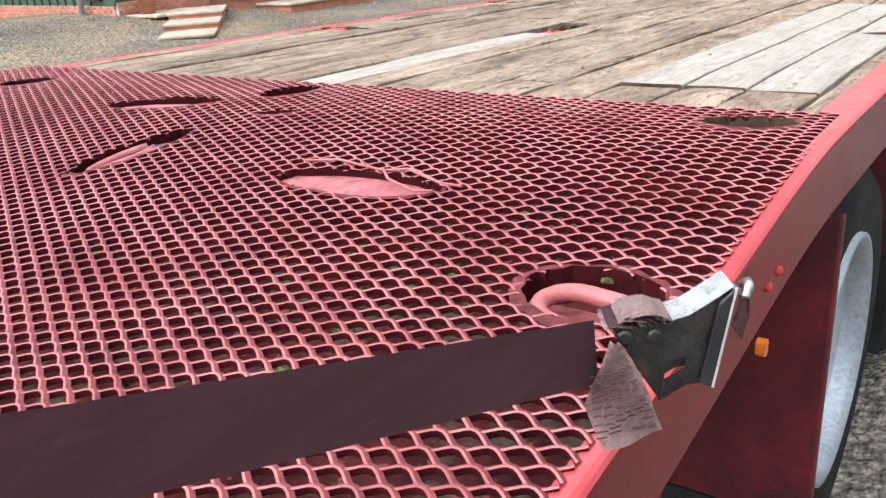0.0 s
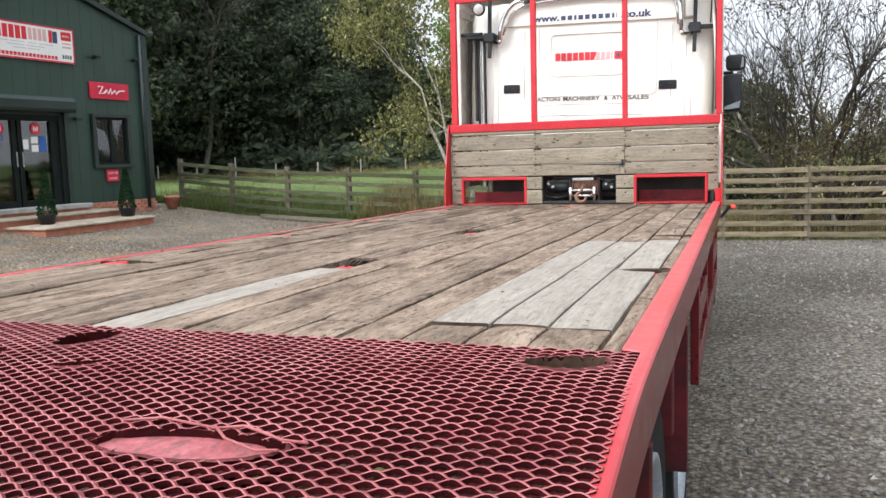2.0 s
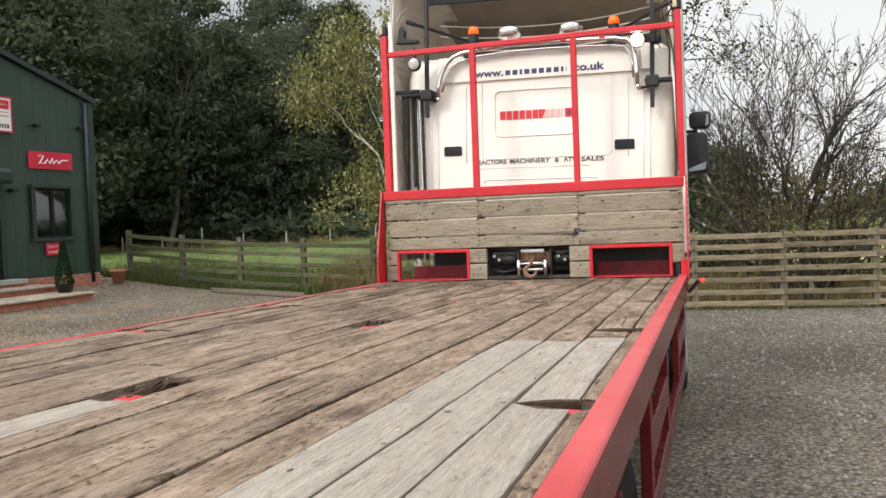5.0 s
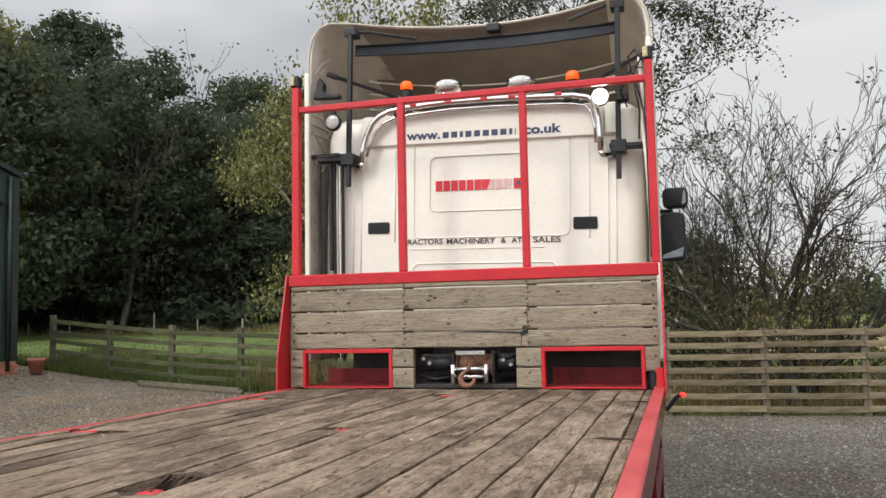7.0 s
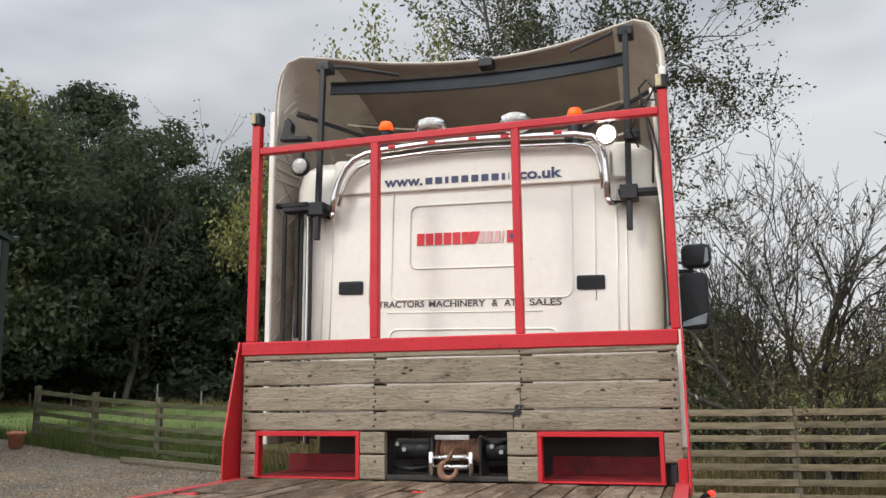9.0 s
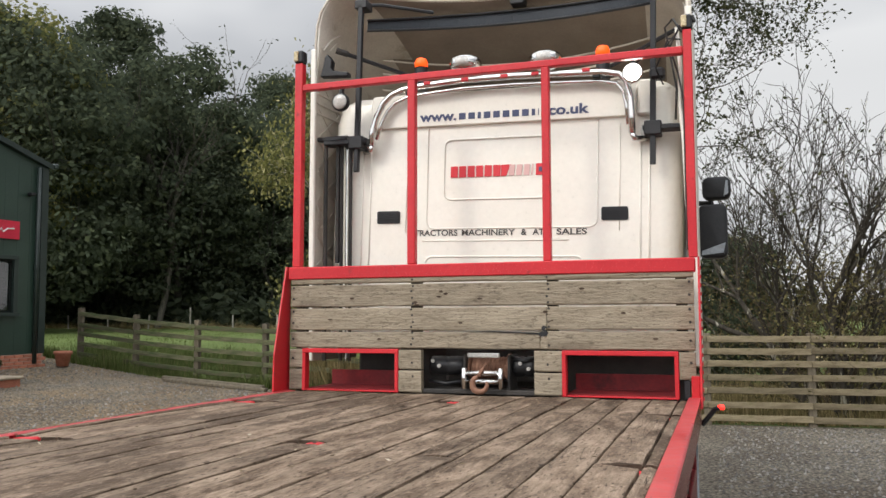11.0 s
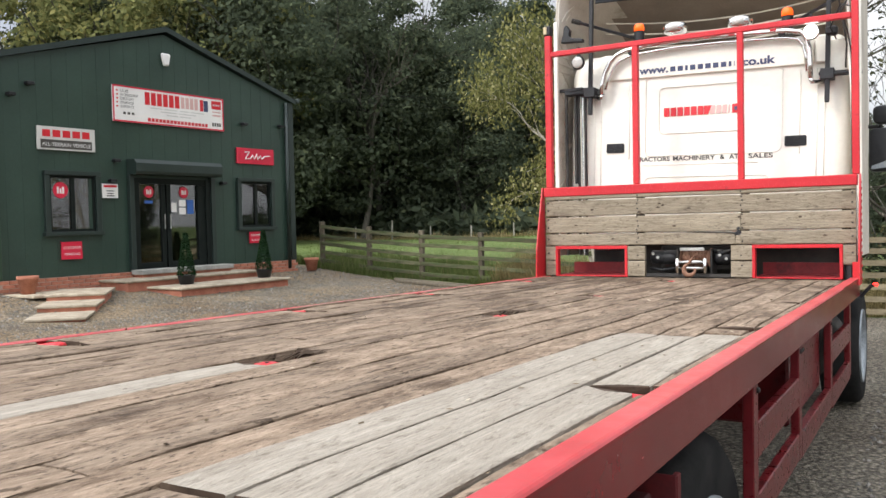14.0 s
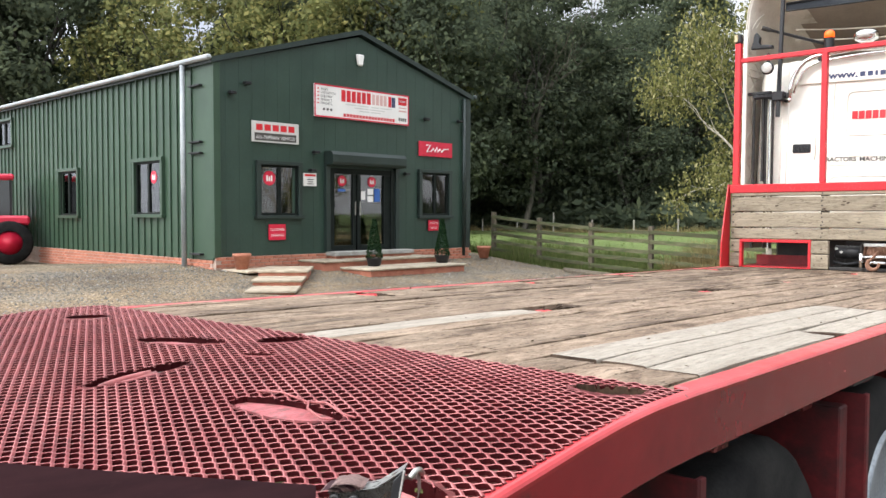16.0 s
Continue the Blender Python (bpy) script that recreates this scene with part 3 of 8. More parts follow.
# ---- building blocks ----
def part(name, bm, mat, parent=None, label="", smooth=False):
    """Links a bmesh (or a mesh) as one mesh object under a thing or under a part."""
    if isinstance(bm, bmesh.types.BMesh):
        me = bpy.data.meshes.new(name)
        bm.normal_update()
        bm.to_mesh(me)
        bm.free()
    else:
        me = bm
    if not me.materials:
        for m in (mat if isinstance(mat, (list, tuple)) else (mat,)):
            me.materials.append(m)
    if smooth:
        me.polygons.foreach_set("use_smooth", [True] * len(me.polygons))
    ob = new(name, me)
    ob.parent = parent
    if label:
        ob["label"] = label
    return ob


def thing(name, label, category, at=None, group="", kind=""):
    ob = new(name)
    ob.empty_display_size = 0.2
    if at is not None:
        ob.matrix_world = at
    return tagged(ob, label, category, group, kind)


def box(bm, lo, hi, bevel=0.0, m=None):
    made = bmesh.ops.create_cube(bm, size=1)["verts"]
    for v in made:
        v.co = Vector([lo[i] + (v.co[i] + 0.5) * (hi[i] - lo[i]) for i in range(3)])
    if bevel:
        edges = list({e for v in made for e in v.link_edges})
        done = bmesh.ops.bevel(bm, geom=edges, offset=bevel, segments=1, profile=0.5, affect="EDGES")
        made = list({v for f in done["faces"] for v in f.verts} | {v for v in made if v.is_valid})
    if m is not None:
        bmesh.ops.transform(bm, matrix=m, verts=made)
    return made


def boxed(*sizes, bevel=0.0):
    bm = bmesh.new()
    for lo, hi in sizes:
        box(bm, lo, hi, bevel)
    return bm


def tube(bm, pts, r, seg=8, caps=True):
    """A round bar along a line of points; r may be one radius or one for each point."""
    pts = [Vector(p) for p in pts]
    rs = r if isinstance(r, (list, tuple)) else [r] * len(pts)
    rings, side = [], None
    for i, p in enumerate(pts):
        d = (pts[min(i + 1, len(pts) - 1)] - pts[max(i - 1, 0)]).normalized()
        if side is None:
            side = d.orthogonal().normalized()
        side = (side - d * side.dot(d)).normalized()
        up = d.cross(side)
        rings.append([bm.verts.new(p + (side * math.cos(k * 2 * math.pi / seg) + up * math.sin(k * 2 * math.pi / seg)) * rs[i]) for k in range(seg)])
    for a, b in zip(rings, rings[1:]):
        for k in range(seg):
            bm.faces.new((a[k], a[(k + 1) % seg], b[(k + 1) % seg], b[k]))
    if caps:
        bm.faces.new(rings[0][::-1])
        bm.faces.new(rings[-1])


def tubes(*lines, r=0.02, seg=8):
    bm = bmesh.new()
    for line in lines:
        tube(bm, line, r, seg)
    return bm


def prism(bm, outline, axis, a, b):
    """An outline in the two other axes, drawn out along one axis from a to b."""
    k = "xyz".index(axis)

    def at(p, c):
        q = list(p)
        q.insert(k, c)
        return bm.verts.new(q)

    lower, upper = [at(p, a) for p in outline], [at(p, b) for p in outline]
    n = len(outline)
    faces = [bm.faces.new(lower), bm.faces.new(upper[::-1])]
    for i in range(n):
        faces.append(bm.faces.new((lower[i], upper[i], upper[(i + 1) % n], lower[(i + 1) % n])))
    bmesh.ops.recalc_face_normals(bm, faces=faces)


def spin(bm, profile, seg=24, axis="z", at=(0, 0, 0), caps=True):
    """A turned body: (radius, height) pairs round an axis."""
    rings = []
    for r, h in profile:
        ring = []
        for k in range(seg):
            c, s = r * math.cos(k * 2 * math.pi / seg), r * math.sin(k * 2 * math.pi / seg)
            p = {"z": (c, s, h), "y": (c, h, s), "x": (h, c, s)}[axis]
            ring.append(bm.verts.new(Vector(p) + Vector(at)))
        rings.append(ring)
    faces = []
    for a, b in zip(rings, rings[1:]):
        for k in range(seg):
            faces.append(bm.faces.new((a[k], a[(k + 1) % seg], b[(k + 1) % seg], b[k])))
    if caps:
        faces += [bm.faces.new(rings[0][::-1]), bm.faces.new(rings[-1])]
    bmesh.ops.recalc_face_normals(bm, faces=faces)


def rounded(x0, z0, x1, z1, r, n=4):
    out = []
    for cx, cz, a0 in ((x1 - r, z1 - r, 0), (x0 + r, z1 - r, 90), (x0 + r, z0 + r, 180), (x1 - r, z0 + r, 270)):
        out += [(cx + r * math.cos(radians(a0 + 90 * k / n)), cz + r * math.sin(radians(a0 + 90 * k / n))) for k in range(n + 1)]
    return out


def lettering(name, words, size, mat, parent, m, width=None, bold=0.0):
    """Words in Blender's own font as a flat mesh; m lays the text plane (x right, y up) where it stands."""
    cu = bpy.data.curves.new(name, "FONT")
    cu.body, cu.size, cu.align_x, cu.offset = words, size, "LEFT", bold
    ob = new("text", cu)
    bpy.context.view_layer.update()
    me = bpy.data.meshes.new_from_object(ob.evaluated_get(bpy.context.evaluated_depsgraph_get()))
    bpy.data.objects.remove(ob)
    xs = [v.co.x for v in me.vertices]
    if width and xs:
        k = width / (max(xs) - min(xs))
        for v in me.vertices:
            v.co.x = (v.co.x - min(xs)) * k
    me.transform(m)
    return part(name, me, mat, parent)


def quads_mesh(name, centres, normals_u, normals_v):
    """Many loose leaves: each a folded quad given by its centre and two half-axes."""
    n = len(centres)
    v = np.stack([centres - normals_u, centres + normals_v * 0.55 , centres + normals_u, centres - normals_v * 0.55], 1).reshape(-1, 3)
    me = bpy.data.meshes.new(name)
    me.vertices.add(4 * n)
    me.vertices.foreach_set("co", v.astype(np.float32).ravel())
    me.loops.add(4 * n)
    me.loops.foreach_set("vertex_index", np.arange(4 * n, dtype=np.int32))
    me.polygons.add(n)
    me.polygons.foreach_set("loop_start", np.arange(0, 4 * n, 4, dtype=np.int32))
    me.polygons.foreach_set("loop_total", np.full(n, 4, dtype=np.int32))
    me.update(calc_edges=True)
    return me


def leaves_mesh(name, centres, size, rng, flat=0.5, out=None, loose=0.7):
    """Leaves at the centres; where out is given they lie roughly square to that direction, as the skin of a clump does."""
    n = len(centres)
    u = rng.normal(size=(n, 3))
    if out is None:
        u[:, 2] *= flat
        w = rng.normal(size=(n, 3))
    else:
        w = out + loose * rng.normal(size=(n, 3))
        u = np.cross(w, u)
    u /= np.linalg.norm(u, axis=1)[:, None]
    v = np.cross(u, w)
    v /= np.linalg.norm(v, axis=1)[:, None]
    s = size * rng.uniform(0.6, 1.3, n)[:, None]
    return quads_mesh(name, centres, u * s, v * s)


# ---- the yard, the field and the horizon: one sheet of ground ----
def fence_y(x):
    if x < 0.15:
        return 7.95 - 0.199 * max(x - 0.15, -16.0)
    return 7.95 + 0.11 * (min(x, 30.0) - 0.15)


def ground_z(x, y):
    z = -0.06 + 0.035 * min(max(0.0, -x - 1.0), 13.0) + 0.05 * min(max(0.0, -x - 9.5), 3.0)
    z -= 0.045 * min(max(0.0, -x - 14.0), 7.0)
    v = y - fence_y(x)
    if v > 0:
        z += 0.012 * min(v, 60.0) - 0.10 * min(v / 4.0, 1.0) * (x > 0.5)
    return z


def build_ground():
    xs = [-900, -400, -200, -120, -80, -60, -48] + [-40 + i for i in range(81)] + [48, 60, 80, 120, 200, 400, 900]
    vs = [-900, -300, -100, -60, -40] + [-30 + i for i in range(30)] + [0, 0.7, 1.5, 3, 5, 8, 12, 17, 23, 30, 38, 48, 60, 90, 140, 250, 500, 1200]
    verts = [(x, fence_y(x) + v, ground_z(x, fence_y(x) + v)) for v in vs for x in xs]
    faces, index, w = [], [], len(xs)
    for j in range(len(vs) - 1):
        for i in range(w - 1):
            faces.append((j * w + i, j * w + i + 1, (j + 1) * w + i + 1, (j + 1) * w + i))
            cx, v = (xs[i] + xs[i + 1]) / 2, (vs[j] + vs[j + 1]) / 2
            index.append(0 if v < 0 else 2 if (12 < v < 23 and cx > 2) else 1)
    me = bpy.data.meshes.new("ground")
    me.from_pydata(verts, [], faces)
    for m in (GRAVEL, GRASS, STRAW):
        me.materials.append(m)
    me.polygons.foreach_set("material_index", index)
    me.polygons.foreach_set("use_smooth", [True] * len(faces))
    return tagged(new("ground", me), "grey gravel yard running into green pasture", "ground", kind="structure")


build_ground()

# ---- the lorry: every part in the lorry's own frame, which dips 1.1 degrees towards the cab ----
DECK = 1.13
KINK = -6.47
BEND = 0.16
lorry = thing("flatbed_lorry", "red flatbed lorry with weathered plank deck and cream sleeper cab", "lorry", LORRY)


def tail_z(y):
    """Height of the beaver tail's mesh."""
    u = y - KINK
    if abs(u) < BEND:
        return DECK + 0.004 - 0.14 * (BEND - u) ** 2 / (4 * BEND)
    return DECK + 0.004 if u > 0 else DECK + 0.004 + 0.14 * u


# side rails: a channel with a broad top flange, bending down along the tail
CHANNEL = [(1.25, 0.012), (1.25, -0.120), (1.19, -0.120), (1.19, -0.110), (1.232, -0.110), (1.232, -0.03), (1.186, -0.03), (1.186, 0.012)]
for side in (1, -1):
    bm = bmesh.new()
    rings = []
    for y in [-8.7, -8.0, -7.3] + [KINK - BEND + BEND * k / 6 for k in range(13)] + [-6.175, -6.165, -5.4, -4.0, -2.6, -1.2, 0.0]:
        low = (0.016 if side < 0 else 0.0) + 0.007 * min(1.0, max(0.0, (-6.2 - y) / 0.35))
        rings.append([bm.verts.new((side * x, y, tail_z(y) + z - low)) for x, z in [(x if x != 1.186 or y > -6.17 else 1.222, z) for x, z in CHANNEL]])
    for p, q in zip(rings, rings[1:]):
        for k in range(8):
            bm.faces.new((p[k], p[(k + 1) % 8], q[(k + 1) % 8], q[k]))
    bm.faces.new(rings[0])
    bm.faces.new(rings[-1][::-1])
    bmesh.ops.recalc_face_normals(bm, faces=bm.faces)
    edges = [e for e in bm.edges if len(e.link_faces) == 2 and e.calc_face_angle(0) > 1.2]
    top = [e for e in edges if all(abs(abs(v.co.x) - 1.25) < 0.001 and v.co.z > tail_z(v.co.y) - 0.05 for v in e.verts)]
    bmesh.ops.bevel(bm, geom=[e for e in edges if e not in top], offset=0.004, segments=2, profile=0.5, affect="EDGES")
    bmesh.ops.bevel(bm, geom=[e for e in top if e.is_valid], offset=0.014, segments=4, profile=0.5, affect="EDGES")
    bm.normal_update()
    # Upward faces take a paler red for sky sheen, the rest painted shade.
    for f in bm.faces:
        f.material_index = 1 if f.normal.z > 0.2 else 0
    rail = part("side_rail", bm, [RAIL_RED, RAIL_TOP], lorry, "red painted steel side rail, sky sheen painted on top, sides shaded")
    for k in range(6):
        y = -6.632 - 0.045 * (k % 2) - 0.6 * (k // 2)
        bm = bmesh.new()
        spin(bm, [(0.007, 0), (0.007, 0.003), (0.004, 0.005)], 8, "x", (side * 1.25, y, tail_z(y) - 0.082))
        part("bolt", bm, RED, rail)

# ---- the plank deck ----
HOLE_ROWS = (-4.80, -3.43, -2.17, -0.67)
HOLES = [(1.014, 1.186, y, half) for y, half in zip((-4.83, -3.455, -2.19, -0.76), (0.070, 0.050, 0.045, 0.035))]
HOLES += [(-1.186, -0.93, y - 0.06, 0.045) for y in HOLE_ROWS]
HOLES += [(-0.106, 0.03, -4.785, 0.175), (-0.106, 0.03, -3.22, 0.175), (-0.106, 0.03, -2.03, 0.065), (-0.106, 0.03, -0.44, 0.055)]
JOINTS = [1.184, 1.135, 0.992, 0.857, 0.712, 0.570, 0.430, 0.290, 0.155, 0.030, -0.105, -0.245, -0.382, -0.500, -0.615, -0.727, -0.865, -1.000, -1.140, -1.184]
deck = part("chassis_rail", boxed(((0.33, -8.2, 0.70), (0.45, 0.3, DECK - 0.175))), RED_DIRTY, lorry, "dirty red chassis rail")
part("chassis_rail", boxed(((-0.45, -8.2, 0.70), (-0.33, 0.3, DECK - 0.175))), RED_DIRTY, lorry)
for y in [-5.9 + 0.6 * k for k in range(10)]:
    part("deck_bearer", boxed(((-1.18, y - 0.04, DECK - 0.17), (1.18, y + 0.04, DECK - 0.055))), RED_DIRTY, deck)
rng = np.random.default_rng(4)


def plank_mesh(x0, x1, y0, y1, top, thick=0.045, wear=0.003, hole_low=None, hole_high=None, gap=0.0034, lift=None):
    """One board along y: worn, slightly cupped, with uneven edges; an end at a hole (x, y, half width, half length) follows its oval."""
    n = max(3, int((y1 - y0) / 0.16))
    ys = sorted({round(y0 + (y1 - y0) * k / n, 4) for k in range(n + 1)})
    bm = bmesh.new()
    rings, base = [], top
    for k, y in enumerate(ys):
        j = rng.normal(0, wear, 6)
        top = base + (lift(y) if lift else 0.0)
        end = 0.004 if k in (0, n) else 0.0
        a, b = x0 + gap + abs(j[0]) * 0.6, x1 - gap - abs(j[1]) * 0.6
        c = (a + b) / 2
        prof = [(a, top - thick), (a, top - 0.002 - end + j[2] * 0.4), (a + 0.004, top - end + j[2] * 0.4), (c, top + 0.0015 - end + j[3] * 0.5),
                (b - 0.004, top - end + j[4] * 0.4), (b, top - 0.002 - end + j[4] * 0.4), (b, top - thick)]
        yy = y + (rng.normal(0, 0.004) if k in (0, n) else 0)
        hole = hole_low if k == 0 else hole_high if k == n else None
        ring = []
        for px, pz in prof:
            py = yy
            if hole:
                hx, hy, rx, ry = hole
                bow = ry * math.sqrt(max(0.04, 1 - ((px - hx) / rx) ** 2)) * (1 + rng.normal(0, 0.06))
                py = hy + bow if k == 0 else hy - bow
            ring.append(bm.verts.new((px, py, pz)))
        rings.append(ring)
    for a, b in zip(rings, rings[1:]):
        for k in range(7):
            bm.faces.new((a[k], a[(k + 1) % 7], b[(k + 1) % 7], b[k]))
    # End faces at holes and raised ends: shade painted over dark end grain.
    bm.faces.new(rings[0][::-1]).material_index = 1 if hole_low or lift else 0
    bm.faces.new(rings[-1]).material_index = 1 if hole_high else 0
    bmesh.ops.recalc_face_normals(bm, faces=bm.faces)
    return bm


def raised(y):
    """The newer boards stand proud at their tail end and run flush towards the cab."""
    return 0.001 + 0.007 * (-3.7 - y) / 2.2


ENDS = {1: [-5.918, -3.65], 2: [-5.905, -3.752], 3: [-5.915, -3.75], 5: [-5.93, -2.2], 7: [-4.9], 9: [-4.95], 11: [-4.4], 12: [-5.1, -1.9], 14: [-3.6], 16: [-2.9]}
for i in range(len(JOINTS) - 1):
    x1, x0 = JOINTS[i], JOINTS[i + 1]
    cuts = []
    for hx0, hx1, hy, half in HOLES:
        over = min(x1, hx1) - max(x0, hx0)
        if over > 0.03:
            cuts.append((hy - half, hy + half, ((hx0 + hx1) / 2, hy, (hx1 - hx0) / 2 + 0.02, half)))
    stops = [-6.172] + ENDS.get(i, []) + [-0.004]
    pieces = []
    for s0, s1 in zip(stops, stops[1:]):
        s, low = s0 + 0.002, None
        for c0, c1, oval in sorted(cuts):
            if s < c0 < s1:
                pieces.append((s, c0, low, oval))
                s, low = c1, oval
            elif s0 < c1 < s1:
                s, low = c1, oval
        pieces.append((s, s1 - 0.002, low, None))
    for s0, s1, low, high in pieces:
        if s1 - s0 < 0.03:
            continue
        fresh = i in (1, 2, 3) and -5.93 < s0 and s1 < -3.64
        pale = fresh or (i == 9 and s1 < -4.94)
        level = DECK + float(rng.normal(0, 0.0014))
        part("deck_board", plank_mesh(x0, x1, s0, s1, level, hole_low=low, hole_high=high, gap=0.0021 if fresh else 0.0034, wear=0.0016 if fresh else 0.003, lift=(lambda y, f={1: 0.35, 2: 0.8, 3: 1.0}[i]: f * raised(y)) if fresh else None), [OAK_NEW if pale else OAK, OAK_DARK], deck)

# red lashing points that show in the holes: a bent ring beside the rail, a lug with a pin hole in the middle of the deck
for hx0, hx1, hy, half in HOLES:
    bm = bmesh.new()
    if hx0 > 0.9:
        tube(bm, [(hx1 + 0.01 - 0.15 * math.sin(t), hy - half * 0.30 + half * 0.55 * math.cos(t), DECK - 0.034 + 0.010 * math.sin(t)) for t in [math.pi * k / 10 for k in range(11)]], 0.012, 8)
        box(bm, (hx1 - 0.05, hy - half * 0.75, DECK - 0.060), (hx1 - 0.003, hy + half * 0.5, DECK - 0.022), 0.006)
    elif hx1 < -0.9:
        tube(bm, [(hx0 - 0.01 + 0.15 * math.sin(t), hy + half * 0.7 * math.cos(t), DECK - 0.024 + 0.012 * math.sin(t)) for t in [math.pi * k / 8 for k in range(9)]], 0.012, 8)
        box(bm, (hx0 + 0.003, hy - half * 0.8, DECK - 0.060), (hx0 + 0.05, hy + half * 0.6, DECK - 0.022), 0.006)
    else:
        y0 = hy - half * (0.86 if half > 0.1 else 0.9)
        prism(bm, [(hx1 - 0.060, y0 + 0.012), (hx1 - 0.05, y0), (hx1 - 0.004, y0 + 0.004), (hx1 - 0.003, y0 + 0.060), (hx1 - 0.03, y0 + 0.070), (hx1 - 0.055, y0 + 0.055)], "z", DECK - 0.06, DECK - 0.002)
        bmesh.ops.bevel(bm, geom=[e for e in bm.edges if e.calc_face_angle(0) > 0.6], offset=0.004, segments=2, profile=0.5, affect="EDGES")
    ring = part("lashing_ring", bm, RED_BRIGHT, lorry, "chipped red lashing ring in a cut-out", True)
    # A black sheet below the cut-out stands for the shade down there.
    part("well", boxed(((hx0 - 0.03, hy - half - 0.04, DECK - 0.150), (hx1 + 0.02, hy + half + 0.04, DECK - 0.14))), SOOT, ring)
    if -0.5 < hx0 < 0.5:
        bm = bmesh.new()
        spin(bm, [(0.0065, DECK - 0.0018), (0.0065, DECK + 0.0005)], 10, "z", (hx1 - 0.03, y0 + 0.036, 0))
        part("pin", bm, SOOT, ring)
# dark splinters along the worn lip of the middle holes
sr = np.random.default_rng(14)
for hy, half in ((-4.785, 0.175), (-3.22, 0.175)):
    for k in range(9):
        x, y, ln = -0.104 + 0.016 * k, hy + half * sr.uniform(0.5, 0.95), sr.uniform(0.05, 0.13)
        bm = bmesh.new()
        tube(bm, [(x, y + ln, DECK - 0.012), (x + sr.normal(0, 0.004), y, DECK - 0.004), (x + sr.normal(0, 0.006), y - ln * 0.7, DECK - 0.010 - 0.02 * sr.uniform())], [0.007, 0.006, 0.0012], 5)
        part("splinter", bm, OAK_DARK, deck)

# ---- the beaver tail: expanded steel mesh over a dirty plate ----
TORN = [((1.105, -6.285), (0.074, 0.046), 12), ((-0.87, -6.41), (0.075, 0.045), 40), ((1.125, -6.915), (0.078, 0.054), 8), ((-1.05, -6.95), (0.08, 0.055), 0),
        ((0.088, -6.748), (0.125, 0.043), 80), ((-0.15, -6.487), (0.145, 0.045), 21), ((0.068, -6.300), (0.078, 0.048), 78), ((0.645, -6.745), (0.150, 0.042), 4),
        ((0.21, -6.482), (0.045, 0.014), 26), ((0.04, -7.75), (0.12, 0.04), 78)]


def torn(x, y):
    for (cx, cy), (ra, rb), deg in TORN:
        c, s = math.cos(radians(deg)), math.sin(radians(deg))
        dx, dy = x - cx, y - cy
        if ((dx * c + dy * s) / ra) ** 2 + ((dy * c - dx * s) / rb) ** 2 < 1:
            return True
    return False


def expanded_mesh(x0, x1, y0, y1, long_way, short_way):
    """Zigzag strands that touch at the knuckles; each strand is a tilted flat ribbon."""
    verts, faces = [], []
    rows = int((y1 - y0) / (short_way / 2))
    bond, w = long_way * 0.11, 0.00160
    for j in range(rows):
        yc = y0 + j * short_way / 2
        flip = 1 if j % 2 == 0 else -1
        pts, k, x = [], 0, x0
        reach = short_way / 4 - 0.0006
        while x < x1:
            way = flip * (1 if k % 2 == 0 else -1)
            run = long_way / 2 - bond
            # each strand swings from knuckle to knuckle and rises where it swings away
            for u, a in ((0.0, 1.0), (bond, 1.0), (bond + 0.26 * run, 0.60), (bond + 0.74 * run, -0.60)):
                pts.append((x + u, yc + reach * way * a, 0.0011 * way * a))
            x += long_way / 2
            k += 1
        for (xa, ya, ha), (xb, yb, hb) in zip(pts, pts[1:]):
            if torn((xa + xb) / 2, (ya + yb) / 2):
                continue
            d = Vector((xb - xa, yb - ya, 0)).normalized()
            n = Vector((-d.y, d.x, 0)) * w
            base = len(verts)
            for px, py, h in ((xa, ya, ha), (xb, yb, hb)):
                z = tail_z(py) + 0.0085 + h
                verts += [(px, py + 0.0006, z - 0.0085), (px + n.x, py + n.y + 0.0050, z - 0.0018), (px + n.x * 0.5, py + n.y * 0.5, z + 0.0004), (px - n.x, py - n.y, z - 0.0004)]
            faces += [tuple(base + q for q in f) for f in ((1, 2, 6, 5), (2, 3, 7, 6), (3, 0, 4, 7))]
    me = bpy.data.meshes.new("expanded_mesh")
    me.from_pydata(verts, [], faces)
    # Tops pale, flanks middling, near sides dark: light and shade put in colour.
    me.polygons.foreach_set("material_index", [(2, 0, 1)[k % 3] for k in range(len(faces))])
    return me


bm = bmesh.new()
rings = [[bm.verts.new((x, y, tail_z(y) + z)) for x, z in ((-1.228, -0.050), (-1.228, -0.036), (1.228, -0.036), (1.228, -0.050))] for y in [-8.65, -7.5] + [KINK - BEND + BEND * k / 4 for k in range(9)] + [-6.175]]
for p, q in zip(rings, rings[1:]):
    for k in range(4):
        bm.faces.new((p[k], p[(k + 1) % 4], q[(k + 1) % 4], q[k]))
bm.faces.new(rings[0])
bm.faces.new(rings[-1][::-1])
bmesh.ops.recalc_face_normals(bm, faces=bm.faces)
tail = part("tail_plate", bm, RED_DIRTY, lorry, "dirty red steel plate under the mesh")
part("expanded_mesh", expanded_mesh(-1.230, 1.229, -8.62, -6.165, MESH_LONG, MESH_SHORT), [RED_PALE, RED_EDGE_SHADE, RED_FLANK], tail, "faded red expanded steel mesh with painted strand shading, torn in places")
bm = bmesh.new()
prism(bm, [(0.480, -6.748), (0.515, -6.715), (0.56, -6.694), (0.66, -6.702), (0.73, -6.706), (0.815, -6.718), (0.80, -6.745), (0.755, -6.770), (0.69, -6.797), (0.62, -6.802), (0.56, -6.782)], "z", -0.012, 0.0)
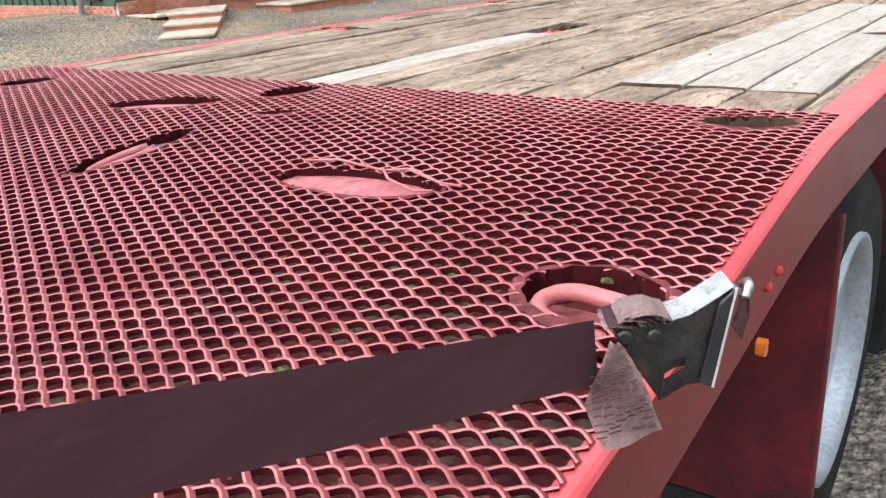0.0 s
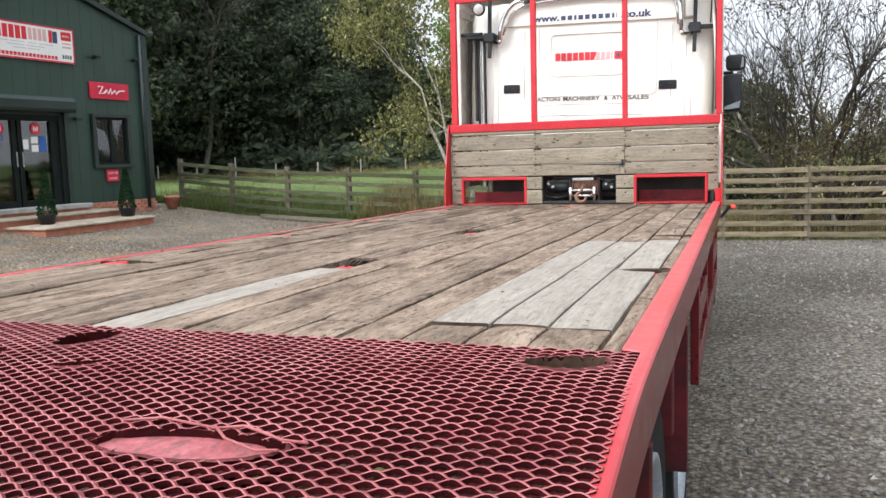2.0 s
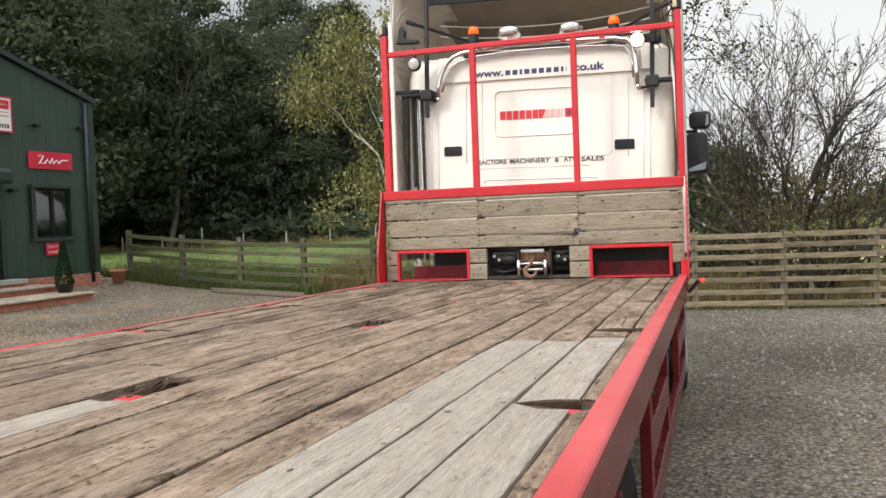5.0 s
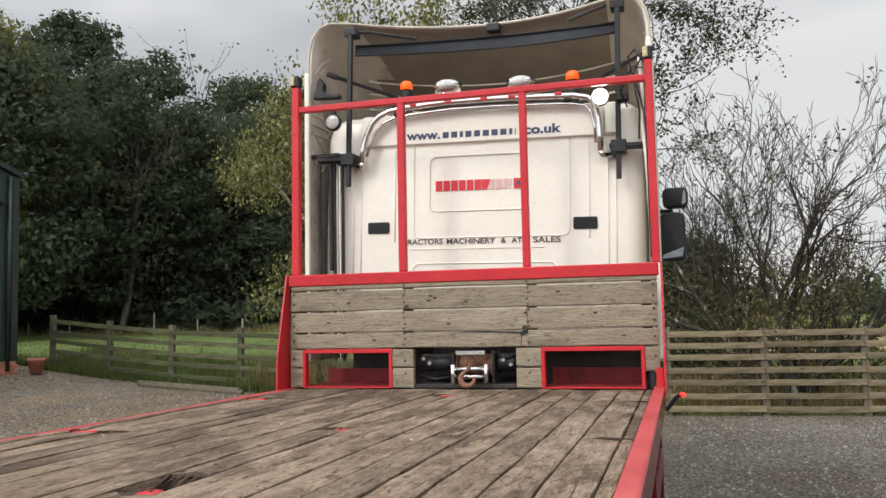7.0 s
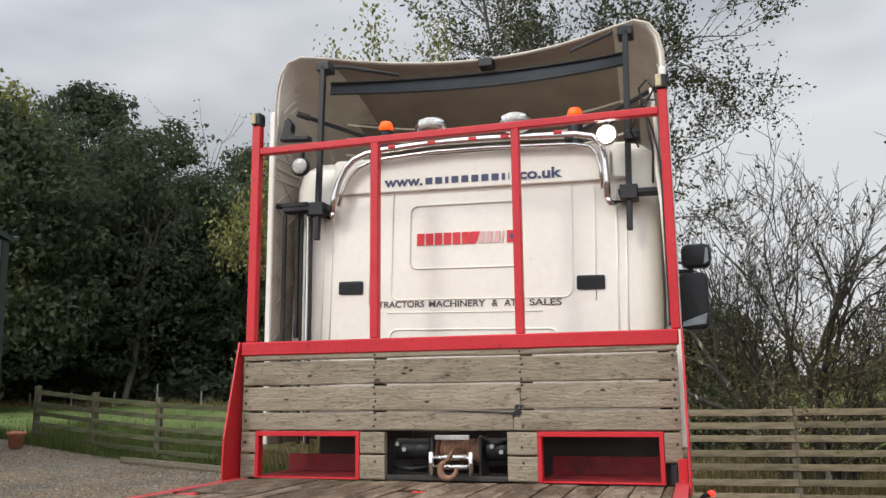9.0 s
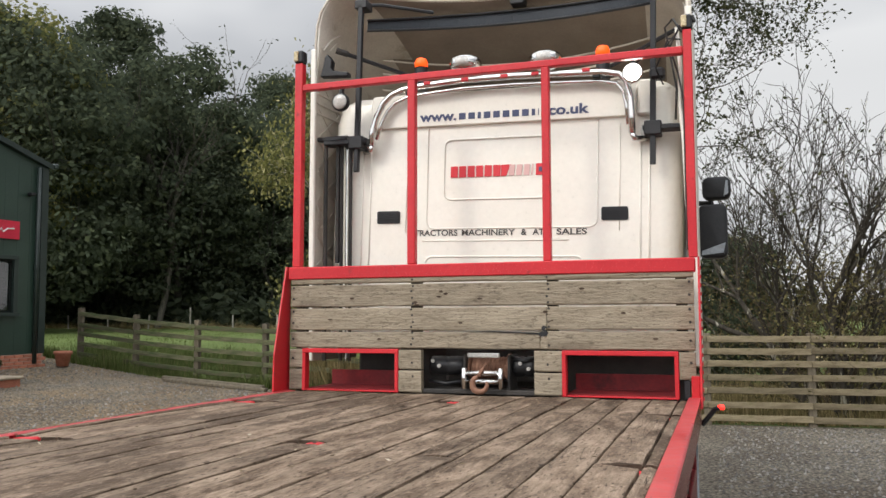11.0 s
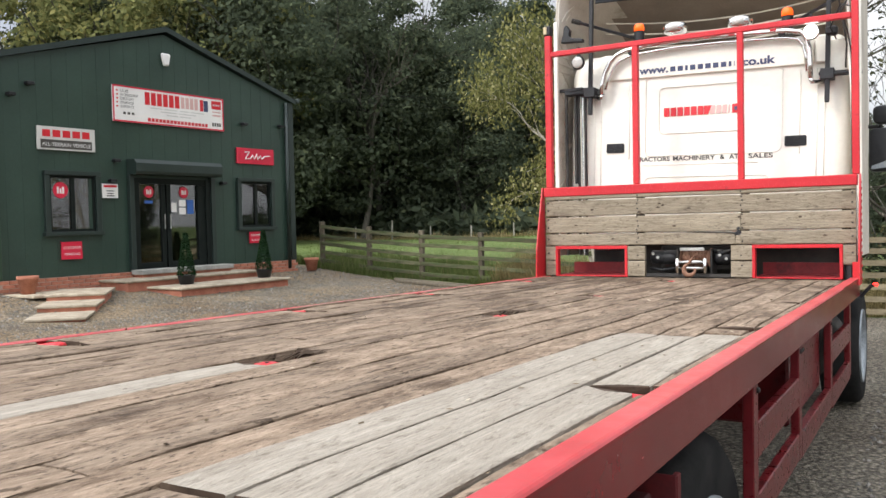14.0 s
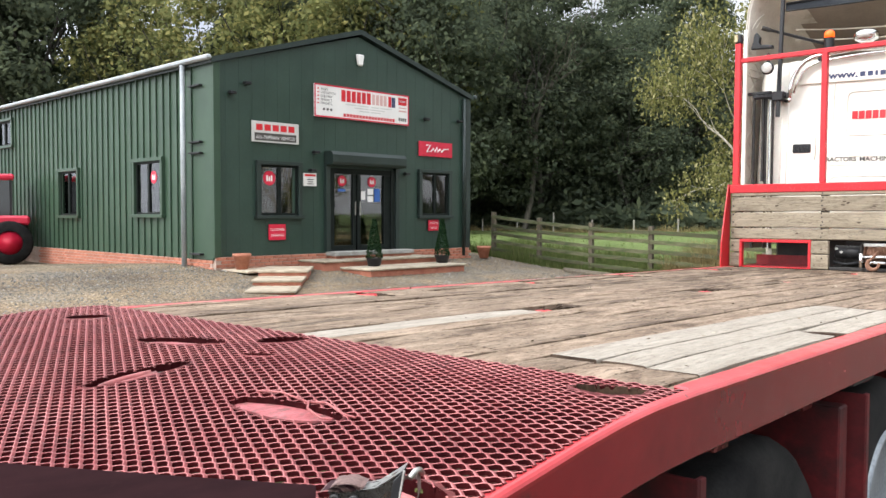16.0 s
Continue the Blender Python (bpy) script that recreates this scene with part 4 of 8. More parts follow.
for v in bm.verts:
    v.co.z += tail_z(v.co.y) - 0.002
part("patch_plate", bm, PATCH_RED, tail, "scuffed bare patch in the red mesh")
# ragged lips: bent strand ends and cut edges round the torn places
tr = np.random.default_rng(18)
for place, ((cx, cy), (ra, rb), deg) in enumerate(TORN[:-1]):
    lip = 0.016 if place in (0, 1, 2, 3) else 0.007
    c, s_ = math.cos(radians(deg)), math.sin(radians(deg))
    bm = bmesh.new()
    n, ring = 34, []
    for k in range(n):
        t = 2 * math.pi * k / n
        g = 1.02 + tr.normal(0, 0.035)
        u, v = ra * g * math.cos(t), rb * g * math.sin(t)
        x, y = cx + u * c - v * s_, cy + u * s_ + v * c
        h = tr.uniform(-0.002, 0.003)
        out = Vector((x - cx, y - cy, 0)).normalized() * lip * tr.uniform(0.6, 1.2)
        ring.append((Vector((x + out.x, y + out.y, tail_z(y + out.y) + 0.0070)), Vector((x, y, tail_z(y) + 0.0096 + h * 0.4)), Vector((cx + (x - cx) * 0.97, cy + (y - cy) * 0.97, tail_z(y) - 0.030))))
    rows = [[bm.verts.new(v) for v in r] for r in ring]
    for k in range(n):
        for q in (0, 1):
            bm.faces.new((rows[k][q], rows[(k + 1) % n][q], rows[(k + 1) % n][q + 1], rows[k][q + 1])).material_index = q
    bmesh.ops.solidify(bm, geom=bm.faces[:], thickness=0.0016)
    # Hole walls are darkened to hold shade; the first shows brown board.
    part("torn_edge", bm, [RED_FLANK, BOARD_BROWN if place == 0 else RED_EDGE_SHADE], tail)
part("pan", boxed(((1.055, -6.972, tail_z(-6.93) - 0.034), (1.195, -6.885, tail_z(-6.93) - 0.026)), bevel=0.003), PATCH_RED, tail)
for pts in ([(0.50, -6.70), (0.56, -6.683), (0.66, -6.692), (0.71, -6.690), (0.78, -6.706), (0.83, -6.722)], [(0.66, -6.692), (0.70, -6.728), (0.76, -6.745), (0.80, -6.75)]):
    bm = bmesh.new()
    tube(bm, [(x, y, tail_z(y) + 0.012 + 0.004 * math.sin(9 * k)) for k, (x, y) in enumerate(pts)], 0.0023, 6)
    part("bent_strand", bm, RED_PALE, tail)
# strips of bare plate beside the slits
for (cx, cy), (ra, rb), deg, off in (((0.088, -6.748), (0.112, 0.022), 80, 0.022), ((-0.15, -6.487), (0.135, 0.026), 21, 0.012), ((-1.05, -6.95), (0.06, 0.03), 0, 0.0)):
    c, s_ = math.cos(radians(deg)), math.sin(radians(deg))
    bm = bmesh.new()
    ring = []
    for k in range(14):
        t = k * math.pi / 7
        u, v = ra * math.cos(t) * (1 + 0.12 * math.sin(5 * t)), rb * math.sin(t) * (1 + 0.2 * math.cos(3 * t)) - off
        ring.append((cx + u * c - v * s_, cy + u * s_ + v * c))
    top = [bm.verts.new((x, y, tail_z(y) + 0.001)) for x, y in ring]
    low = [bm.verts.new((x, y, tail_z(y) - 0.012)) for x, y in ring]
    bm.faces.new(top)
    bm.faces.new(low[::-1])
    for k in range(14):
        bm.faces.new((low[k], low[(k + 1) % 14], top[(k + 1) % 14], top[k]))
    part("patch_plate", bm, PATCH_RED, tail)
bm = bmesh.new()
tube(bm, [(0.078 + 0.022 * math.sin(t), -6.765 + 0.075 * math.cos(t), tail_z(-6.765 + 0.075 * math.cos(t)) - 0.004) for t in [radians(30 + 30 * k) for k in range(11)]], 0.0085, 8)
part("tie_down_ring", bm, RED_PALE, tail, "thick red tie-down ring", True)
for (cx, cy), deg in (((1.125, -6.925), 0), ((-1.05, -6.95), 180)):
    bm = bmesh.new()
    c, s = math.cos(radians(deg)), math.sin(radians(deg))
    arc = [(0.060, 0.022), (0.030, 0.025)] + [(-0.012 + 0.038 * math.cos(t), -0.008 + 0.033 * math.sin(t)) for t in [radians(80 + 20 * k) for k in range(10)]] + [(0.030, -0.043), (0.060, -0.043)]
    tube(bm, [(cx + px * c - py * s, cy + px * s + py * c, tail_z(cy + py) - 0.003 - 0.10 * max(0.0, px)) for px, py in arc], 0.0105, 12)
    part("tie_down_ring", bm, RED_PALE, tail, "thick red tie-down ring", True)
for cx, cy in ((1.105, -6.285), (0.088, -6.71), (0.068, -6.30), (-0.87, -6.41)):
    bm = boxed(((cx - 0.09, cy - 0.06, tail_z(cy) - 0.040), (cx + 0.09, cy + 0.06, tail_z(cy) - (0.020 if cx > 1 else 0.030))), bevel=0.003)
    part("board_under_mesh", bm, BOARD_BROWN, tail)
bm = bmesh.new()
tube(bm, [(1.10 + 0.055 * math.cos(t), -6.275 + 0.02 * math.sin(t), tail_z(-6.27) - 0.026) for t in [math.pi * (1 + k / 6) for k in range(7)]], 0.010, 8)
part("tie_down_ring", bm, RAIL_RED, tail, "thick red tie-down ring", True)
part("lug", boxed(((0.075, -6.70, tail_z(-6.7) - 0.03), (0.110, -6.66, tail_z(-6.68) - 0.004)), bevel=0.006), SOOT, tail)
for side in (1, -1):
    bm = bmesh.new()
    prism(bm, rounded(-6.697, 0.936, -6.682, 0.958, 0.005), "x", min(side * 1.246, side * 1.258), max(side * 1.246, side * 1.258))
    part("side_marker", bm, AMBER, lorry, "small amber side marker under the rail")
bm = bmesh.new()
mr = np.random.default_rng(9)
for k in range(80):
    cx, cy = (mr.normal(0.88, 0.10), mr.normal(-6.88, 0.12)) if k < 30 else (mr.uniform(-0.9, 1.1), mr.uniform(-7.6, -6.25))
    r = mr.uniform(0.006, 0.013)
    bmesh.ops.create_icosphere(bm, subdivisions=1, radius=1, matrix=Matrix.Translation((cx, cy, tail_z(cy) - 0.006)) @ Matrix.Diagonal((r * 1.5, r, r * 0.7, 1)))
tagged(part("moss", bm, MOSS, tail, "green moss tufts caught in the mesh"), kind="stuff")

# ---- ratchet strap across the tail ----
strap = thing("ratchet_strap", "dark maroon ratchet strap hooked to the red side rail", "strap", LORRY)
bm = bmesh.new()
S0, S1 = Vector((1.251, -7.17, 1.18)), Vector((1.008, -8.262, 1.48))
n = 24
low, high = [], []
for k in range(n + 1):
    p = S0.lerp(S1, k / n) + Vector((0, 0, -0.012 * math.sin(math.pi * k / n)))
    low.append(bm.verts.new(p + Vector((0.006, -0.004, -0.048))))
    high.append(bm.verts.new(p))
for k in range(n):
    bm.faces.new((low[k], low[k + 1], high[k + 1], high[k]))
bmesh.ops.solidify(bm, geom=bm.faces[:], thickness=0.003)
part("webbing", bm, WEB, strap)
# the ratchet's own frame: u along the buckle, v through it, w up
RU = Vector((0.82, 0.57, 0)).normalized()
RV = Vector((0, 0, 1)).cross(RU)
RATCHET = Matrix((RU, RV, Vector((0, 0, 1)))).transposed().to_4x4()
RATCHET.translation = (1.259, -7.165, 1.178)
bm = bmesh.new()
rows = []
for (ua, wa), (ub, wb) in (((0.000, -0.008), (0.008, -0.012)), ((-0.008, -0.028), (0.015, -0.022)), ((-0.015, -0.046), (0.022, -0.036)), ((-0.018, -0.060), (0.028, -0.050)), ((-0.012, -0.078), (0.034, -0.068)), ((-0.004, -0.098), (0.040, -0.084))):
    k = len(rows)
    rows.append([bm.verts.new((ua + (ub - ua) * q / 7, -0.014 - 0.004 * math.sin(k * 1.2 + q * 0.8), wa + (wb - wa) * q / 7)) for q in range(8)])
for a, b in zip(rows, rows[1:]):
    for k in range(7):
        bm.faces.new((a[k], a[k + 1], b[k + 1], b[k]))
bmesh.ops.solidify(bm, geom=bm.faces[:], thickness=0.003)
bmesh.ops.transform(bm, matrix=RATCHET, verts=bm.verts)
part("loose_end", bm, WEB_PALE, strap, "frayed pale loose end of webbing", True)
# bent cross threads on the loose end
wv = np.random.default_rng(3)
bm = bmesh.new()
for k in range(10):
    f = 0.12 + 0.085 * k
    a, b = Vector((-0.016 + 0.006 * f, 0, -0.026 - 0.066 * f)), Vector((0.010 + 0.029 * f, 0, -0.020 - 0.061 * f))
    q0 = 0.0
    while q0 < 0.95:
        q1 = min(1.0, q0 + wv.uniform(0.10, 0.26))
        tube(bm, [a.lerp(b, q0 + (q1 - q0) * j / 2) + Vector((0, -0.0185 - 0.003 * math.sin(k + 5 * q0), wv.normal(0, 0.0005))) for j in range(3)], 0.0007, 4)
        q0 = q1 + 0.03
bmesh.ops.transform(bm, matrix=RATCHET, verts=bm.verts)
part("weave", bm, WEB, strap)
# two cheeks with a slot, the handle's curved top plate and its folded flange
for v0 in (0.0, 0.028):
    bm = bmesh.new()
    for outline in ([(0.004, -0.004), (0.043, -0.003), (0.043, -0.043), (0.040, -0.066), (0.022, -0.038)], [(0.043, -0.003), (0.058, 0.002), (0.058, -0.030), (0.043, -0.034)],
                    [(0.043, -0.049), (0.058, -0.040), (0.058, -0.054), (0.040, -0.066)], [(0.058, 0.002), (0.066, 0.006), (0.088, 0.022), (0.074, -0.052), (0.058, -0.054)]):
        prism(bm, outline, "y", v0, v0 + 0.002)
    bmesh.ops.remove_doubles(bm, verts=bm.verts, dist=0.0002)
    bmesh.ops.transform(bm, matrix=RATCHET, verts=bm.verts)
    part("ratchet_cheek", bm, RATCHET_STEEL, strap, "oily dark steel ratchet cheek with a slot")
bm = bmesh.new()
line = [(0.036, -0.001), (0.047, 0.000), (0.058, 0.003), (0.066, 0.008), (0.078, 0.016), (0.089, 0.024)]
rows = [[bm.verts.new((u, v, w)) for v in (-0.001, 0.010, 0.020, 0.031)] for u, w in line]
for a, b in zip(rows, rows[1:]):
    for k in range(3):
        bm.faces.new((a[k], a[k + 1], b[k + 1], b[k]))
bmesh.ops.solidify(bm, geom=bm.faces[:], thickness=-0.0025)
bmesh.ops.transform(bm, matrix=RATCHET, verts=bm.verts)
part("ratchet_handle", bm, HANDLE_STEEL, strap, "bright worn steel ratchet handle", True)
bm = bmesh.new()
prism(bm, [(0.078, 0.012), (0.089, 0.024), (0.0765, -0.054), (0.0675, -0.050)], "y", -0.005, -0.002)
bmesh.ops.bevel(bm, geom=bm.edges[:], offset=0.0008, segments=1, profile=0.5, affect="EDGES")
bmesh.ops.transform(bm, matrix=RATCHET, verts=bm.verts)
part("grip", bm, BLACK, strap, "black folded edge of the handle")
bm = bmesh.new()
tube(bm, [(0.0895, -0.004, 0.024), (0.0770, -0.004, -0.054)], 0.0012, 6)
bmesh.ops.transform(bm, matrix=RATCHET, verts=bm.verts)
part("worn_edge", bm, HANDLE_STEEL, strap)
# layers of webbing wound on the spool, frayed and uneven
for k in range(7):
    bm = bmesh.new()
    u0, u1, w0 = -0.003 + 0.003 * k + wv.normal(0, 0.002), 0.018 + 0.0045 * k, -0.003 + 0.0012 * k + wv.normal(0, 0.0006)
    rows = []
    for q in range(6):
        f = q / 5
        u = u0 + (u1 - u0) * f
        w = w0 + 0.004 * math.sin(math.pi * f) - 0.002 * f + wv.normal(0, 0.0008)
        rows.append([bm.verts.new((u, v + wv.normal(0, 0.0015), w)) for v in (-0.006, 0.003, 0.012, 0.021, 0.029)])
    for a, b in zip(rows, rows[1:]):
        for j in range(4):
            bm.faces.new((a[j], a[j + 1], b[j + 1], b[j]))
    bmesh.ops.solidify(bm, geom=bm.faces[:], thickness=0.0018)
    bmesh.ops.transform(bm, matrix=RATCHET, verts=bm.verts)
    part("wound_webbing", bm, WEB if k in (1, 4) else WEB_PALE, strap, "", True)
for u in (0.012, 0.034):
    bm = bmesh.new()
    spin(bm, [(0.004, -0.004), (0.006, -0.003), (0.006, 0.034), (0.004, 0.035)], 12, "y", (u, 0, -0.012))
    bmesh.ops.transform(bm, matrix=RATCHET, verts=bm.verts)
    part("spool_pin", bm, RATCHET_STEEL, strap)
bm = bmesh.new()
rows = [[bm.verts.new((u + 0.001 * math.sin(k), v, w)) for v in (0.006, 0.018, 0.030)] for k, (u, w) in enumerate(((0.082, 0.006), (0.094, 0.014), (0.102, 0.012), (0.1035, -0.004), (0.100, -0.022)))]
for a, b in zip(rows, rows[1:]):
    for j in range(2):
        bm.faces.new((a[j], a[j + 1], b[j + 1], b[j]))
bmesh.ops.solidify(bm, geom=bm.faces[:], thickness=0.003)
bmesh.ops.transform(bm, matrix=RATCHET, verts=bm.verts)
part("short_webbing", bm, WEB_PALE, strap, "dusty short strap over the rail", True)
bm = bmesh.new()
tube(bm, [(0.096, -0.004, 0.016), (0.101, 0.004, 0.022), (0.104, 0.016, 0.020), (0.105, 0.030, 0.012)], 0.0035, 8)
bmesh.ops.transform(bm, matrix=RATCHET, verts=bm.verts)
part("hook", bm, STEEL, strap, "bent steel hook over the rail", True)

# ---- headboard ----
board = part("headboard_backing", boxed(((-1.21, 0.050, 1.87), (1.21, 0.095, 1.90))), RED, lorry, "red steel frame behind the plank headboard")
for x in (-1.18, -0.40, 0.44, 1.16):
    part("upright", boxed(((x - 0.03, 0.048, DECK - 0.1), (x + 0.03, 0.10, 1.868))), SOOT, board)


def slab_x(x0, x1, z0, z1, y0=0.0, y1=0.045, seed=0):
    r = np.random.default_rng(seed)
    n = max(2, int((x1 - x0) / 0.2))
    bm = bmesh.new()
    rings = []
    for k in range(n + 1):
        x = x0 + (x1 - x0) * k / n
        j = r.normal(0, 0.0016, 4)
        a, b = z0 + 0.002 + abs(j[0]), z1 - 0.002 - abs(j[1])
        prof = [(y1, a), (y0 + 0.006, a), (y0 + j[2], a + 0.007), (y0 - 0.001 + j[3], (a + b) / 2), (y0 + j[2], b - 0.007), (y0 + 0.006, b), (y1, b)]
        rings.append([bm.verts.new((x, py, pz)) for py, pz in prof])
    for p, q in zip(rings, rings[1:]):
        for k in range(7):
            bm.faces.new((p[k], q[k], q[(k + 1) % 7], p[(k + 1) % 7]))
    bm.faces.new(rings[0])
    bm.faces.new(rings[-1][::-1])
    bmesh.ops.recalc_face_normals(bm, faces=bm.faces)
    return bm


for k, (x0, x1, z0, z1) in enumerate((
        (-1.225, 1.228, 1.790, 1.838), (-1.225, 1.228, 1.646, 1.788), (-1.225, 0.415, 1.500, 1.644), (0.420, 1.228, 1.506, 1.644),
        (-1.225, 0.375, 1.392, 1.497), (0.420, 1.228, 1.392, 1.503), (0.378, 0.418, 1.392, 1.472),
        (-0.492, -0.347, 1.268, 1.390), (-0.492, -0.347, 1.131, 1.266), (0.342, 0.500, 1.268, 1.390), (0.342, 0.500, 1.131, 1.266),
        (-1.23, -1.142, 1.268, 1.390), (-1.23, -1.142, 1.131, 1.266), (1.142, 1.228, 1.235, 1.390))):
    part("headboard_plank", slab_x(x0, x1, z0, z1, seed=k + 20), PINE_GREY, board)
bm = bmesh.new()
box(bm, (-1.242, -0.012, 1.824), (1.240, 0.075, 1.902), 0.006)
cap = part("checker_cap", bm, RED_BRIGHT, lorry, "bright red checker-plate capping")
bm = bmesh.new()
for k in range(86):
    x = -1.225 + k * 0.0288
    for j in range(2):
        s = 1 if (k + j) % 2 else -1
        m = Matrix.Translation((x + 0.007 * j, -0.0125, 1.853 + 0.033 * j)) @ Matrix.Rotation(radians(45 * s), 4, "Y")
        box(bm, (-0.0135, -0.002, -0.0032), (0.0135, 0.002, 0.0032), 0, m)
part("checker_pattern", bm, RED_BRIGHT, cap)
for k, (x, z) in enumerate([(x, z) for x in (-0.405, 0.425) for z in (1.81, 1.77, 1.74, 1.70, 1.665, 1.63, 1.595, 1.555, 1.525, 1.49, 1.455, 1.42, 1.31, 1.23)]):
    bm = bmesh.new()
    spin(bm, [(0.007, -0.003), (0.007, 0.002)], 8, "y", (x + 0.006 * math.sin(k * 2.1), 0.0, z))
    part("bolt", bm, SOOT, board)
for x in (-1.205, 1.205):
    for z in (1.77, 1.70, 1.62, 1.55, 1.45, 1.33):
        bm = bmesh.new()
        spin(bm, [(0.008, -0.004), (0.008, 0.002)], 8, "y", (x, 0.0, z))
        part("bolt", bm, SOOT, board)
bm = bmesh.new()
prism(bm, [(0.376, 1.470), (0.418, 1.474), (0.414, 1.500), (0.405, 1.512), (0.420, 1.524), (0.398, 1.534), (0.384, 1.516), (0.394, 1.502), (0.372, 1.490), (0.25, 1.494), (0.10, 1.500), (-0.06, 1.499), (0.12, 1.494), (0.27, 1.487), (0.372, 1.480)], "y", -0.0035, 0.03)
part("split", bm, BLACK, board, "dark jagged split in the boards")
# knots and gouges in the headboard
gr = np.random.default_rng(23)
for x, z in ((-0.22, 1.735), (-0.19, 1.722), (-0.23, 1.705), (0.02, 1.69), (-0.385, 1.672), (-0.372, 1.655), (-0.80, 1.70), (-0.95, 1.57), (0.62, 1.74), (0.85, 1.60), (0.43, 1.59), (0.44, 1.56), (0.41, 1.61), (-0.10, 1.55), (1.02, 1.46), (-0.62, 1.45)):
    bm = bmesh.new()
    n = 9
    prism(bm, [(x + gr.uniform(0.010, 0.020) * math.cos(2 * math.pi * k / n), z + gr.uniform(0.004, 0.009) * math.sin(2 * math.pi * k / n)) for k in range(n)], "y", -0.0032, 0.004)
    part("gouge", bm, OAK_DARK, board)
# red framed openings with a tray behind
for x0, x1 in ((-1.140, -0.494), (0.502, 1.140)):
    t = 0.023
    bm = boxed(((x0, -0.006, 1.364), (x1, 0.05, 1.391)), ((x0, -0.006, 1.131), (x0 + t, 0.05, 1.364)), ((x1 - t, -0.006, 1.131), (x1, 0.05, 1.364)),
               ((x0 + t, -0.004, 1.131), (x1 - t, 0.05, 1.139)), bevel=0.003)
    hatch = part("hatch_frame", bm, RED_BRIGHT, lorry, "bright red steel hatch frame")
    bm = bmesh.new()
    prism(bm, [(0.05, 1.131), (0.42, 1.131), (0.42, 1.240), (0.405, 1.240), (0.405, 1.145), (0.05, 1.145)], "x", x0 + 0.01, x1 - 0.01)
    part("tray", bm, TRAY_RED, hatch, "scuffed red steel tray with its shade put into the paint")
# side wings
for side in (1, -1):
    bm = bmesh.new()
    prism(bm, [(-0.16, 1.10), (0.04, 1.10), (0.04, 1.905), (-0.012, 1.905), (-0.15, 1.36)], "x", side * 1.252, side * 1.262)
    for z in [1.13 + 0.047 * k for k in range(16)]:
        box(bm, (min(side * 1.262, side * 1.268), -0.01, z), (max(side * 1.262, side * 1.268), 0.03, z + 0.018))
    part("wing_plate", bm, RED_BRIGHT, lorry, "red steel gusset at the headboard's end")
part("dark_bracket", boxed(((1.165, 0.0, 1.131), (1.20, 0.06, 1.232)), bevel=0.004), BLACK, lorry)
part("gusset_post", boxed(((1.204, -0.02, 1.131), (1.248, 0.05, 1.26)), bevel=0.004), RED_BRIGHT, lorry)
# upper frame
part("frame_rail", boxed(((-1.168, 0.006, 3.049), (1.204, 0.054, 3.092)), bevel=0.005), RED_BRIGHT, lorry, "red box-section frame rail")
for x, z, w in ((-1.196, 3.235, 0.028), (-0.416, 3.053, 0.025), (0.422, 3.050, 0.023), (1.230, 3.185, 0.024)):
    part("frame_post", boxed(((x - w, 0.004, 1.904), (x + w, 0.056, z)), bevel=0.005), RED_BRIGHT, lorry)
for x, z in ((-1.198, 3.236), (1.228, 3.186)):
    lamp = part("marker_lamp", boxed(((x - 0.032, 0.0, z), (x + 0.032, 0.07, z + 0.085)), bevel=0.010), BLACK, lorry, "pale marker lamp on the frame post")
    part("lens", boxed(((x - 0.030, -0.012, z + 0.010), (x + 0.002, 0.0, z + 0.078)), bevel=0.006), LENS_PALE, lamp, "yellowed lens")
part("cable", tubes([(1.19, 0.06, 3.22), (1.13, 0.10, 3.12), (1.17, 0.12, 2.98), (1.2, 0.1, 2.8), (1.2, 0.09, 2.4), (1.2, 0.09, 1.95)], r=0.006, seg=6), SOOT, lorry)

# ---- winch behind the middle opening ----
winch = part("winch_bed", boxed(((-0.34, 0.06, 1.131), (0.34, 0.30, 1.150)), ((-0.10, 0.055, 1.15), (-0.085, 0.24, 1.36)), ((0.17, 0.055, 1.15), (0.185, 0.24, 1.36)), bevel=0.003), SOOT, lorry, "grimy steel recovery winch bed")
part("bed_lip", boxed(((-0.342, 0.010, 1.131), (0.342, 0.058, 1.158)), bevel=0.004), SOOT, winch, "grimy steel lip")
for k, (x, y, z) in enumerate(((-0.30, 0.0, 1.25), (-0.26, 0.01, 1.22), (0.24, 0.0, 1.24), (0.29, 0.01, 1.21))):
    part("winch_bolt", tubes([(x, 0.075, z + 0.07), (x, 0.085, z + 0.07)], r=0.012, seg=8), STEEL, winch)
for hose in ([(-0.33, 0.10, 1.20), (-0.22, 0.085, 1.185), (-0.12, 0.09, 1.20)], [(0.33, 0.10, 1.34), (0.26, 0.085, 1.325), (0.19, 0.09, 1.345)]):
    part("hydraulic_hose", tubes(hose, r=0.011, seg=8), BLACK, winch, "black hydraulic hose", True)
bm = bmesh.new()
spin(bm, [(0.055, -0.085), (0.085, -0.08), (0.085, -0.07), (0.05, -0.065)] + [(0.062 + 0.006 * (k % 2), -0.06 + 0.012 * k) for k in range(18)] + [(0.085, 0.155), (0.085, 0.165)], 20, "x", (0.0, 0.16, 1.28))
part("winch_drum", bm, RUST, winch, "rusty cable drum")
